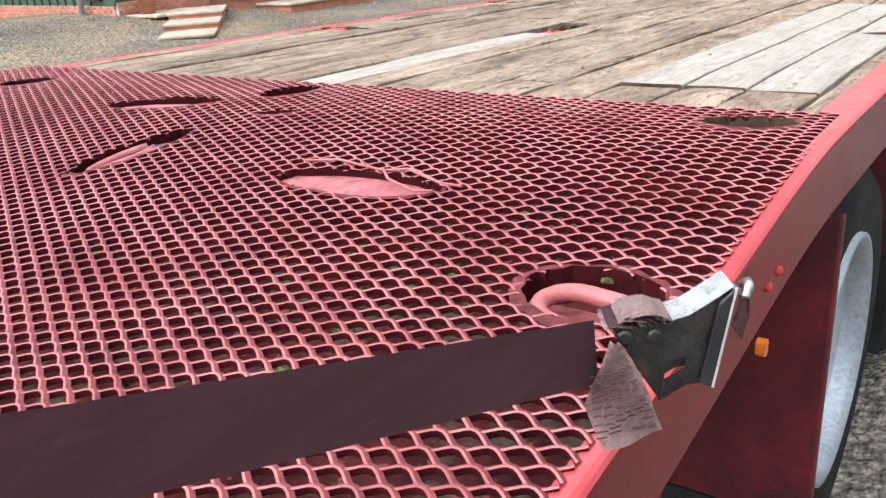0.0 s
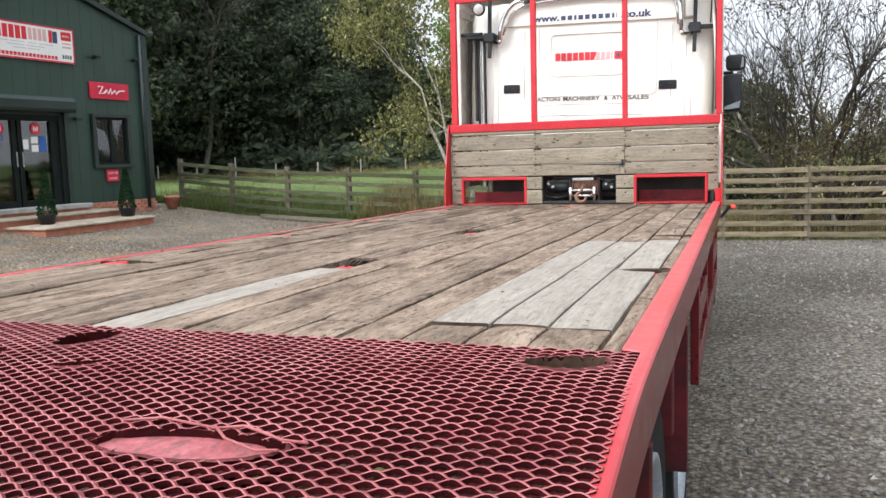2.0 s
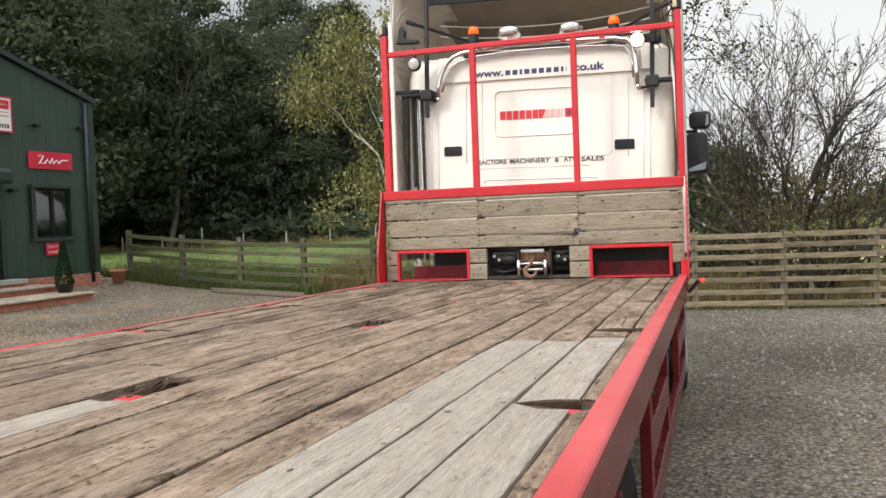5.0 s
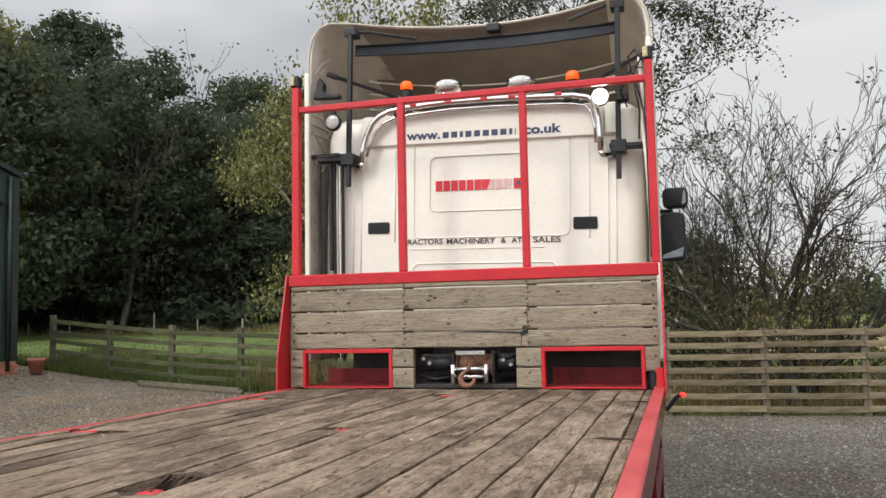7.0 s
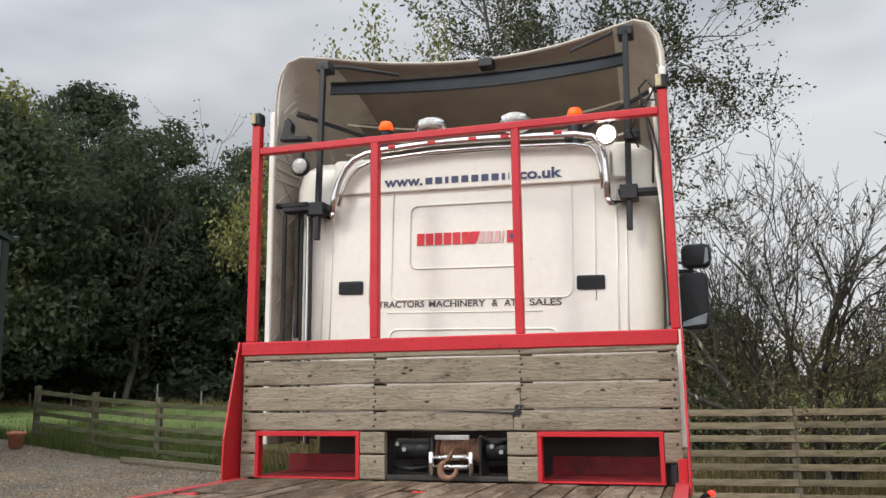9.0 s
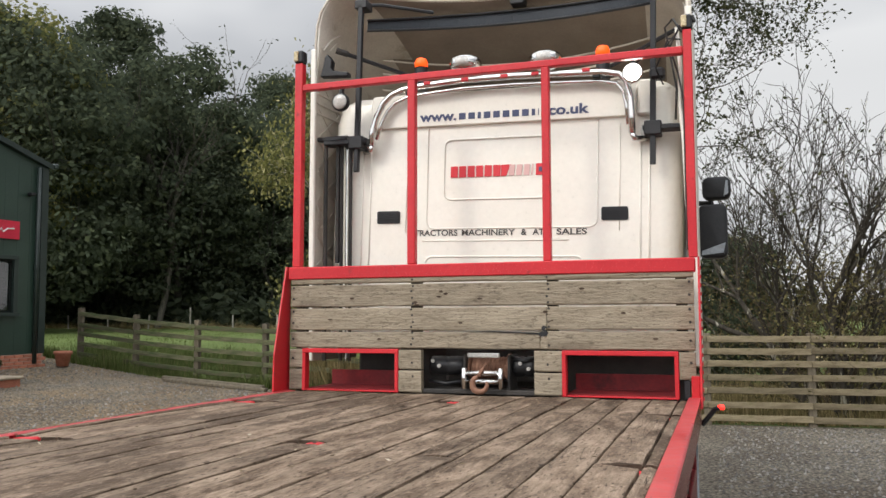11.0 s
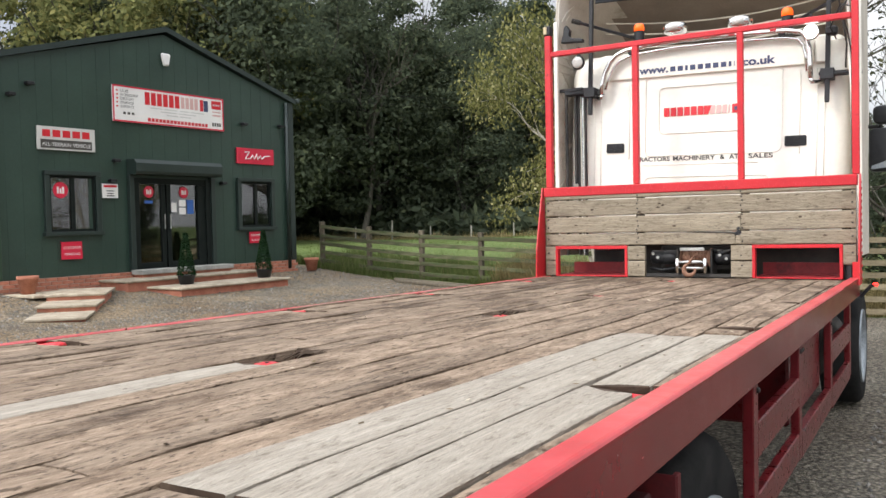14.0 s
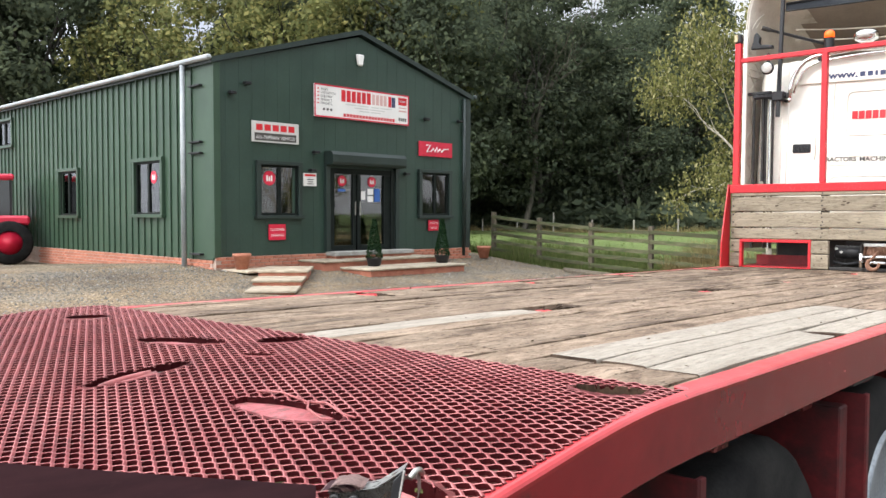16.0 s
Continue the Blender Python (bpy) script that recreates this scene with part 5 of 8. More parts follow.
for x0, x1, r in ((-0.33, -0.11, 0.058), (0.19, 0.33, 0.062)):
    bm = bmesh.new()
    spin(bm, [(r * 0.8, x0), (r, x0 + 0.01), (r, (x0 + x1) / 2 - 0.01), (r * 0.86, (x0 + x1) / 2), (r, (x0 + x1) / 2 + 0.01), (r, x1 - 0.01), (r * 0.8, x1)], 20, "x", (0, 0.15, 1.29))
    part("winch_motor", bm, BLACK, winch, "glossy black winch motor", True)
for line in ([(-0.06, 0.0, 1.255), (0.13, 0.0, 1.255)], [(-0.06, 0.0, 1.205), (0.13, 0.0, 1.205)], [(-0.075, -0.012, 1.165), (-0.075, -0.012, 1.285)], [(0.145, -0.012, 1.165), (0.145, -0.012, 1.285)]):
    part("fairlead_roller", tubes(line, r=0.015, seg=12), CHROME, winch, "shiny fairlead roller", True)
part("fairlead_bar", boxed(((-0.06, 0.0, 1.345), (0.135, 0.02, 1.372)), bevel=0.004), STEEL, winch)
bm = bmesh.new()
tube(bm, [(0.03 + 0.045 * math.cos(t), -0.045 + 0.005 * math.sin(t), 1.195 + 0.045 * math.sin(t)) for t in [radians(110 + 30 * k) for k in range(10)]], [0.012, 0.015, 0.017, 0.019, 0.019, 0.018, 0.016, 0.014, 0.011, 0.007], 8)
tube(bm, [(0.02, -0.04, 1.238), (0.035, -0.03, 1.27), (0.04, 0.0, 1.29), (0.04, 0.09, 1.30)], [0.012, 0.010, 0.006, 0.006], 8)
part("winch_hook", bm, RUST, winch, "rusty winch hook", True)

# ---- sleeper cab ----
BACK = 0.42
bm = bmesh.new()
shell = []
for z, grow in ((1.45, 0.0), (2.2, 0.0), (2.9, -0.005), (3.02, -0.03), (3.075, -0.09)):
    shell.append([bm.verts.new((x, y, z)) for x, y in rounded(-1.17 - grow, BACK - grow, 1.17 + grow, 2.45 + grow, 0.12 + grow * 0.3, 5)])
for p, q in zip(shell, shell[1:]):
    for k in range(len(p)):
        bm.faces.new((p[k], p[(k + 1) % len(p)], q[(k + 1) % len(p)], q[k]))
bm.faces.new(shell[0][::-1])
bm.faces.new(shell[-1])
bmesh.ops.recalc_face_normals(bm, faces=bm.faces)
cab = part("cab_body", bm, CREAM, lorry, "cream white sleeper cab with ribbed rear wall", True)
def leaning(z):
    """The lean of the cab on its mounts, turned about a height."""
    return Matrix.Translation((0, 0, z)) @ Matrix.Rotation(radians(1.4), 4, "Y") @ Matrix.Translation((0, 0, -z))


cab.matrix_local = leaning(2.5)
mod = cab.modifiers.new("edges", "EDGE_SPLIT")
mod.split_angle = radians(35)
# raised upper panel and pressed ribs on the rear wall
bm = bmesh.new()
prism(bm, rounded(-0.86, 2.836, 0.90, 3.060, 0.03), "y", BACK - 0.022, BACK + 0.01)
bmesh.ops.bevel(bm, geom=[e for e in bm.edges if e.calc_face_angle(0) > 1], offset=0.007, segments=2, profile=0.5, affect="EDGES")
part("upper_panel", bm, CREAM, cab)


def ridge(pts, r=0.006, closed=False):
    b = bmesh.new()
    tube(b, [(x, BACK - 0.001, z) for x, z in (pts + pts[:1] if closed else pts)], r, 6)
    part("pressed_rib", b, CREAM, cab, "", True)


ridge(rounded(-0.338, 2.345, 0.36, 2.742, 0.05), closed=True)
ridge(rounded(-0.455, 2.155, 0.665, 2.86, 0.05), 0.005, closed=True)
ridge([(-0.48, 2.075), (0.49, 2.075)], 0.004)
ridge(rounded(-0.46, 1.75, 0.58, 1.972, 0.05), 0.006, closed=True)
for x in (-0.92, -0.862, 0.925, 0.978):
    ridge([(x, 1.6), (x, 2.80)], 0.006)
for x in (-0.60, 0.80):
    ridge([(x, 2.13), (x, 2.80)], 0.004)
for x0, x1, z0, z1 in ((-0.805, -0.642, 2.194, 2.277), (0.690, 0.853, 2.194, 2.277)):
    bm = bmesh.new()
    prism(bm, rounded(x0, z0, x1, z1, 0.012), "y", BACK - 0.008, BACK + 0.005)
    vent = part("air_vent", bm, BLACK, cab, "black slatted air vent")
    for k in range(6):
        z = z0 + 0.012 + k * (z1 - z0 - 0.02) / 6
        part("slat", boxed(((x0 + 0.008, BACK - 0.014, z), (x1 - 0.008, BACK - 0.007, z + 0.006))), BLACK, vent)
TEXT_BACK = lambda x, z, y=BACK: Matrix(((1, 0, 0, x), (0, 0, 1, y), (0, 1, 0, z), (0, 0, 0, 1)))
for word, x0, x1 in (("TRACTORS", -0.538, -0.238), ("MACHINERY", -0.209, 0.145), ("&", 0.185, 0.222), ("ATV", 0.259, 0.370), ("SALES", 0.412, 0.602)):
    lettering("lettering", word, 0.054, INK_DARK, cab, TEXT_BACK(x0, 2.109, BACK - 0.004), x1 - x0, 0.0012)


def bars(name, x0, x1, z0, z1, y, mat, parent, widths, gap=0.012, slant=0.0):
    """A row of plain bars that stands for a name that is not lettered."""
    total = sum(widths)
    x = x0
    for w in widths:
        w = w / total * (x1 - x0)
        bm = bmesh.new()
        prism(bm, [(x, z0), (x + w - gap, z0), (x + w - gap + slant, z1), (x + slant, z1)], "y", y - 0.003, y)
        part(name, bm, mat, parent)
        x += w


lettering("lettering", "www.", 0.088, INK_NAVY, cab, TEXT_BACK(-0.509, 2.869, BACK - 0.026), 0.255, 0.003)
lettering("lettering", ".co.uk", 0.088, INK_NAVY, cab, TEXT_BACK(0.332, 2.869, BACK - 0.026), 0.283, 0.003)
# the firm's name stays plain shapes: bars of the letters' widths and heights
x = -0.236
for wide in (2, 2, 1.3, 2, 2, 2, 2, 2, 1.3, 0.8):
    w = wide * 0.0317
    bm = bmesh.new()
    prism(bm, [(x, 2.871), (x + w - 0.020, 2.871), (x + w - 0.020, 2.913), (x, 2.913)], "y", BACK - 0.026, BACK - 0.022)
    part("name_mark", bm, INK_NAVY, cab)
    x += w
for k in range(6):
    bars("logo_mark", -0.292 + 0.0575 * k, -0.2405 + 0.0575 * k, 2.490, 2.564, BACK - 0.001, INK_RED, cab, [1], 0.0035)
bm = bmesh.new()
prism(bm, [(0.048, 2.490), (0.082, 2.490), (0.112, 2.564), (0.048, 2.564)], "y", BACK - 0.004, BACK - 0.001)
part("logo_panel", bm, INK_RED, cab)
bars("logo_mark", 0.098, 0.266, 2.492, 2.562, BACK - 0.001, INK_PINK, cab, [2, 2, 2, 0.9], 0.012, 0.006)
bars("logo_flag", 0.276, 0.362, 2.490, 2.564, BACK - 0.001, INK_RED, cab, [1], 0.0)
bars("logo_flag", 0.296, 0.322, 2.512, 2.542, BACK - 0.0045, INK_NAVY, cab, [1], 0.0)

# roof deflector: an open-backed shell swept round the rear of the roof
bm = bmesh.new()
grid = []
profile = [(-1.245, 3.10), (-1.245, 3.45), (-1.238, 3.58), (-1.215, 3.68), (-1.165, 3.755), (-1.085, 3.79)] + [(-0.95 + 0.19 * k, 3.812 + 0.030 * math.sin(math.pi * k / 10)) for k in range(11)]
profile += [(1.085, 3.79), (1.165, 3.755), (1.215, 3.68), (1.238, 3.58), (1.245, 3.45), (1.245, 3.10)]
for j in range(9):
    v = j / 8
    row = []
    for x, z in profile:
        y_back = 0.34 + 0.48 * (1 - min(1, abs(x) / 1.1) ** 2)
        y = y_back + (2.55 - 0.5 * (x / 1.25) ** 2 - y_back) * v
        drop = 0.62 * v ** 1.8
        row.append(bm.verts.new((x * (1 - 0.06 * v), y, max(3.08, 3.10 + (z - 3.10) * (1 - drop / 0.74)))))
    grid.append(row)
for p, q in zip(grid, grid[1:]):
    for k in range(len(p) - 1):
        bm.faces.new((p[k], q[k], q[k + 1], p[k + 1]))
bmesh.ops.recalc_face_normals(bm, faces=bm.faces)
for f in bm.faces:
    f.material_index = 2 if abs(f.calc_center_median().x) > 0.99 else 0
outer = part("roof_deflector", bm, [CREAM, FAIRING_IN, CREAM, FAIRING_SIDE], lorry, "cream roof deflector, bare brown inside", True)
outer.matrix_local = leaning(3.5)
solid = outer.modifiers.new("wall", "SOLIDIFY")
solid.thickness, solid.offset, solid.material_offset, solid.material_offset_rim = 0.022, -1, 1, 0
solid.use_even_offset = False
rim_line = [(x, 0.335 + 0.48 * (1 - min(1, abs(x) / 1.1) ** 2), z - 0.012) for x, z in profile]
part("rolled_rim", tubes(rim_line, r=0.009, seg=8), FAIRING_SIDE, outer, "", True)
arc = [(-0.95 + 0.195 * k, 0.44 + 0.42 * (1 - min(1, abs(-0.95 + 0.195 * k) / 1.1) ** 2)) for k in range(11)]


def band_z(x):
    """Middle and half height of the cross band: it bows up between the struts."""
    g = 1 - (x / 1.0) ** 2
    return 3.610 + 0.090 * g, 0.036 + 0.010 * g


bm = bmesh.new()
for (xa, ya), (xb, yb) in zip(arc, arc[1:]):
    (ma, ha), (mb, hb) = band_z(xa), band_z(xb)
    bm.faces.new([bm.verts.new(p) for p in ((xa, ya, ma - ha), (xb, yb, mb - hb), (xb, yb, mb + hb), (xa, ya, ma + ha))])
bmesh.ops.remove_doubles(bm, verts=bm.verts, dist=0.0005)
bmesh.ops.solidify(bm, geom=bm.faces[:], thickness=0.02)
band = part("brace_band", bm, SLATE, outer, "dark blue-grey cross band")
for s in (-1, 1):
    part("band_edge", tubes([(x, y - 0.012, band_z(x)[0] + s * band_z(x)[1]) for x, y in arc], r=0.008, seg=6), BLACK, band, "black rubber edge", True)
for z in (3.36, 3.46, 3.24):
    part("inner_rib", tubes([(x, y + 0.30, z) for x, y in arc], r=0.007, seg=6), FAIRING_SIDE, outer)
for s in (-1, 1):
    for k in range(3):
        part("side_rib", tubes([(s * 1.215, 0.40 + 0.10 * k, 3.42 + 0.03 * k), (s * 1.212, 0.50 + 0.11 * k, 3.52 + 0.03 * k), (s * 1.195, 0.62 + 0.11 * k, 3.60 + 0.01 * k)], r=0.006, seg=6), CREAM, outer, "", True)
for x, top, low in ((-0.905, 3.69, 2.535), (1.030, 3.71, 2.515)):
    strut = part("deflector_strut", boxed(((x - 0.017, 0.31, low), (x + 0.017, 0.345, top)), bevel=0.004), BLACK, outer, "black steel strut")
    part("strut_head", boxed(((x - 0.045, 0.31, top - 0.03), (x + 0.045, 0.42, top + 0.03)), bevel=0.006), BLACK, strut)
    s = 1 if x > 0 else -1
    part("strut_bracket", boxed(((min(x - 0.06, x + 0.24 * s), 0.30, 2.722), (max(x + 0.06, x + 0.24 * s), 0.40, 2.752)), ((x - 0.050, 0.29, 2.690), (x + 0.050, 0.40, 2.775)), bevel=0.005), BLACK, strut)
    part("stay", tubes([(x + 0.22 * s, 0.45, 3.42), (x - 0.35 * s, 0.75, 3.24)], r=0.014, seg=6), BLACK, strut)
    part("stay_end", tubes([(x + 0.235 * s, 0.445, 3.426), (x + 0.16 * s, 0.48, 3.402)], r=0.022, seg=8), SOOT, strut)
part("centre_clip", boxed(((0.02, 0.78, 3.77), (0.12, 0.88, 3.83)), bevel=0.006), BLACK, outer)
for line in ([(-0.95, 0.36, 3.70), (-0.80, 0.45, 3.72), (-0.65, 0.5, 3.70), (-0.48, 0.6, 3.69)], [(0.95, 0.36, 3.72), (0.83, 0.45, 3.72), (0.68, 0.5, 3.69)]):
    part("wire", tubes(line, r=0.012, seg=6), BLACK, outer)
# side fairings between cab and headboard
for side in (-1, 1):
    bm = bmesh.new()
    prism(bm, [(0.30, 1.30), (1.0, 1.30), (1.0, 3.46), (0.36, 3.46), (0.31, 3.2)], "x", side * 1.222, side * 1.248)
    fairing = part("side_fairing", bm, [FAIRING_SIDE], lorry, "off-white cab side fairing")
    part("fairing_edge", boxed(((min(side * 1.215, side * 1.252), 0.275, 1.30), (max(side * 1.215, side * 1.252), 0.30, 3.42)), bevel=0.006), CREAM, fairing)
    bm = bmesh.new()
    for k in range(7):
        z = 1.5 + 0.22 * k
        tube(bm, [(side * 1.219, 0.34, z), (side * 1.219, 0.95, z + 0.42)], 0.005, 6)
        tube(bm, [(side * 1.219, 0.95, z), (side * 1.219, 0.34, z + 0.42)], 0.005, 6)
    for k in range(3):
        tube(bm, [(side * 1.219, 0.32, 2.98 + 0.07 * k), (side * 1.219, 0.95, 3.0 + 0.07 * k)], 0.008, 6)
    part("lattice_rib", bm, FAIRING_SIDE, fairing)
for x, y, mat, r in ((-1.16, 0.34, SOOT, 0.015), (-1.05, 0.36, SOOT, 0.013), (-1.02, 0.38, CHROME, 0.008), (-0.985, 0.36, SOOT, 0.013)):
    part("vertical_pipe", tubes([(x, y, 1.3), (x, y, 2.75)], r=r, seg=8), mat, lorry, "thin vertical pipe behind the cab")
part("air_line_bracket", boxed(((-1.255, 0.33, 2.785), (-1.0, 0.37, 2.815)), ((-1.03, 0.32, 2.735), (-0.85, 0.38, 2.785)), bevel=0.005), BLACK, lorry)
bm = bmesh.new()
prism(bm, [(-1.195, 3.228), (-0.984, 3.215), (-0.984, 3.245), (-1.095, 3.262), (-1.112, 3.285), (-1.106, 3.335), (-1.140, 3.385), (-1.162, 3.365), (-1.172, 3.300)], "y", 0.30, 0.36)
bmesh.ops.bevel(bm, geom=[e for e in bm.edges if e.calc_face_angle(0) > 1], offset=0.008, segments=2, profile=0.5, affect="EDGES")
part("air_horn_bracket", bm, BLACK, lorry, "black plastic duct bracket")
for x in (-1.252, -1.075):
    part("duct_leg", boxed(((x - 0.012, 0.34, 1.95), (x + 0.012, 0.365, 2.80)), bevel=0.003), SOOT, lorry)
# loose cables between the right post and the cab
for k, line in enumerate(([(1.20, 0.06, 3.19), (1.15, 0.14, 3.30), (1.10, 0.22, 3.28), (1.13, 0.20, 3.10), (1.16, 0.18, 2.90), (1.15, 0.2, 2.72)], [(1.19, 0.07, 3.15), (1.12, 0.18, 3.20), (1.04, 0.26, 3.05), (1.08, 0.3, 2.96)],
                          [(1.17, 0.12, 3.24), (1.185, 0.16, 3.0), (1.17, 0.2, 2.85), (1.19, 0.18, 2.6), (1.20, 0.15, 2.2)], [(0.92, 0.24, 3.08), (0.98, 0.25, 3.14), (1.08, 0.2, 3.13), (1.17, 0.1, 3.2)])):
    part("cable", tubes(line, r=(0.007, 0.005, 0.011, 0.005)[k], seg=6), (SOOT, BLACK, CREAM, BLACK)[k], lorry, "", True)
part("lamp_socket", boxed(((1.00, 0.28, 3.00), (1.09, 0.36, 3.07)), bevel=0.015), BLACK, lorry)

# chrome light bar over the roof
arch = [(-0.815, 0.33, 2.73), (-0.815, 0.33, 2.82), (-0.785, 0.33, 2.92), (-0.735, 0.33, 3.01), (-0.68, 0.33, 3.06), (-0.60, 0.33, 3.090), (-0.48, 0.33, 3.104), (-0.17, 0.33, 3.118), (0.15, 0.33, 3.112), (0.40, 0.33, 3.100), (0.72, 0.33, 3.082), (0.82, 0.33, 3.060), (0.862, 0.33, 3.01), (0.882, 0.33, 2.92), (0.888, 0.33, 2.80), (0.888, 0.33, 2.69)]
bar = part("chrome_light_bar", tubes(arch, r=0.021, seg=12), CHROME, lorry, "polished chrome roof light bar", True)
inner_arch = [(x * 0.97 + 0.001, y + 0.02, z - 0.05) for x, y, z in arch[1:-1]]
part("inner_tube", tubes(inner_arch, r=0.013, seg=10), CHROME, bar, "", True)
for x, z in ((-0.815, 2.73), (0.888, 2.69)):
    s = 1 if x > 0 else -1
    part("bar_foot", tubes([(x, 0.33, z), (x + 0.012 * s, 0.34, z - 0.03), (x + 0.05 * s, 0.37, z - 0.03), (x + 0.09 * s, 0.42, z - 0.02)], r=0.019, seg=10), CHROME, bar, "", True)
for x in (-0.42, -0.16, 0.10, 0.30, 0.62):
    zm = 3.115 - 0.024 * max(0.0, x)
    part("red_marker", boxed(((x - 0.025, 0.303, zm - 0.012), (x + 0.025, 0.315, zm + 0.012)), bevel=0.004), RED_BRIGHT, bar)
for x in (-0.55, 0.68):
    part("clamp", boxed(((x - 0.025, 0.32, 3.05), (x + 0.025, 0.40, 3.10)), bevel=0.005), BLACK, bar)
for x, up in ((-0.17, 0.03), (0.36, 0.005)):
    bm = bmesh.new()
    spin(bm, [(0.05, 3.14), (0.095, 3.16), (0.105, 3.19), (0.105, 3.215), (0.09, 3.235), (0.03, 3.24)], 24, "z", (x, 0.36, up))
    drum = part("roof_lamp", bm, CHROME, lorry, "chrome round roof lamp", True)
    bm = bmesh.new()
    spin(bm, [(0.085, 3.16), (0.088, 3.215)], 24, "z", (x, 0.34, 0.008 + up))
    part("lens", bm, LAMP_OFF, drum, "", True)
for x, y, z in ((-0.528, 0.50, 3.295), (0.70, 0.5, 3.250)):
    bm = bmesh.new()
    spin(bm, [(0.045, -0.17), (0.045, -0.02), (0.05, -0.015)], 16, "z", (x, y, z))
    beacon = part("beacon", bm, BLACK, lorry, "flashing amber beacon on the roof")
    bm = bmesh.new()
    spin(bm, [(0.045, -0.015), (0.045, 0.025), (0.035, 0.048), (0.01, 0.058)], 16, "z", (x, y, z))
    part("lens", bm, AMBER_ON, beacon, "", True)
for x, y, z, on in ((-0.995, 0.21, 3.012, False), (0.912, 0.19, 3.018, True)):
    bm = bmesh.new()
    spin(bm, [(0.056, -0.012), (0.061, 0.0), (0.06, 0.02), (0.04, 0.06), (0.02, 0.07)], 24, "y", (x, y, z))
    lamp = part("work_lamp", bm, CHROME if on else BLACK, lorry, "round work lamp, switched on" if on else "round work lamp", True)
    bm = bmesh.new()
    spin(bm, [(0.02, -0.022), (0.042, -0.018), (0.054, -0.010)], 24, "y", (x, y, z))
    part("lens", bm, LAMP_ON if on else LAMP_OFF, lamp, "", True)
    part("lamp_bracket", boxed(((x - 0.012, y, z + 0.06), (x + 0.012, y + 0.04, z + 0.14)), bevel=0.003), BLACK, lamp)
part("corner_pod", boxed(((0.91, 0.380, 2.835), (0.995, 0.44, 3.055)), bevel=0.012), CREAM, cab)
# door mirrors on the kerb side
mirror = part("mirror_arm", tubes([(1.16, 1.45, 2.40), (1.30, 1.36, 2.38), (1.33, 1.34, 2.38)], r=0.018, seg=8), BLACK, lorry, "black door mirrors with painted sky glints")
part("mirror_stay", tubes([(1.16, 1.45, 2.05), (1.30, 1.36, 2.06)], r=0.018, seg=8), BLACK, mirror)
for z0, z1, x0, x1 in ((2.40, 2.555, 1.265, 1.455), (1.99, 2.365, 1.235, 1.425)):
    bm = bmesh.new()
    prism(bm, rounded(x0, z0, x1, z1, 0.045), "y", 1.27, 1.40)
    bmesh.ops.bevel(bm, geom=[e for e in bm.edges if e.calc_face_angle(0) > 1], offset=0.02, segments=3, profile=0.5, affect="EDGES")
    shell_part = part("mirror_shell", bm, BLACK, mirror, "", True)
    # Pale wedge in wheel paint imitates the sky's reflection.
    bm = bmesh.new()
    if z1 < 2.4:
        prism(bm, [(x0 + 0.015, z0 + 0.020), (x1 - 0.030, z0 + 0.035), (x1 - 0.015, z0 + 0.105), (x0 + 0.020, z0 + 0.050)], "y", 1.262, 1.272)
    else:
        prism(bm, [(x1 - 0.050, z0 + 0.015), (x1 - 0.018, z0 + 0.035), (x1 - 0.020, z1 - 0.035), (x1 - 0.034, z1 - 0.03)], "y", 1.262, 1.272)
    part("mirror_glass", bm, RIM_WHITE, shell_part, "pale wedge standing for sky reflected in the mirror")
# engine, cab floor, gearbox: the dark mass under the cab
part("engine_block", boxed(((-0.42, 0.55, 0.55), (0.55, 2.1, 1.42)), ((0.50, 0.75, 0.9), (1.12, 1.6, 1.42)), ((-0.35, 0.45, 1.15), (0.35, 0.56, 1.4)), bevel=0.03), SOOT, lorry, "grimy engine and gearbox under the cab")
part("cab_floor", boxed(((-0.98, 0.50, 1.08), (1.10, 2.35, 1.452)), bevel=0.02), SOOT, lorry, "grimy black underside of the cab")
part("front_chassis", boxed(((-0.45, 0.3, 0.70), (-0.36, 2.4, 0.94)), ((0.36, 0.3, 0.70), (0.45, 2.4, 0.94))), SOOT, lorry)

# ---- wheels, guards and lockers along the kerb side ----
def wheel(x, y, z, side, r=0.50, lip=0.315):
    bm = bmesh.new()
    spin(bm, [(lip, -0.15), (r * 0.90, -0.155), (r * 0.97, -0.13), (r, -0.10), (r, 0.10), (r * 0.97, 0.13), (r * 0.90, 0.155), (lip, 0.145)], 40, "x", (x, y, z), False)
    tyre = part("wheel", bm, RUBBER, lorry, "dusty black lorry tyre on a pale steel rim", True)
    bm = bmesh.new()
    s = side
    spin(bm, [(lip + 0.004, 0.10 * s), (lip + 0.004, 0.158 * s), (lip - 0.012, 0.160 * s), (lip - 0.03, 0.135 * s), (lip - 0.045, 0.06 * s), (lip - 0.06, -0.03 * s), (lip * 0.5, -0.02 * s), (lip * 0.44, 0.06 * s), (lip * 0.3, 0.085 * s), (0.03, 0.09 * s)], 40, "x", (x, y, z))
    rim = part("rim", bm, RIM_WHITE, tyre, "", True)
    for k in range(10):
        t = 2 * math.pi * k / 10
        bm = bmesh.new()
        spin(bm, [(0.016, -0.03 * s), (0.016, 0.01 * s), (0.01, 0.02 * s)], 6, "x", (x, y + 0.19 * math.cos(t), z + 0.19 * math.sin(t)))
        part("wheel_nut", bm, STEEL, rim)


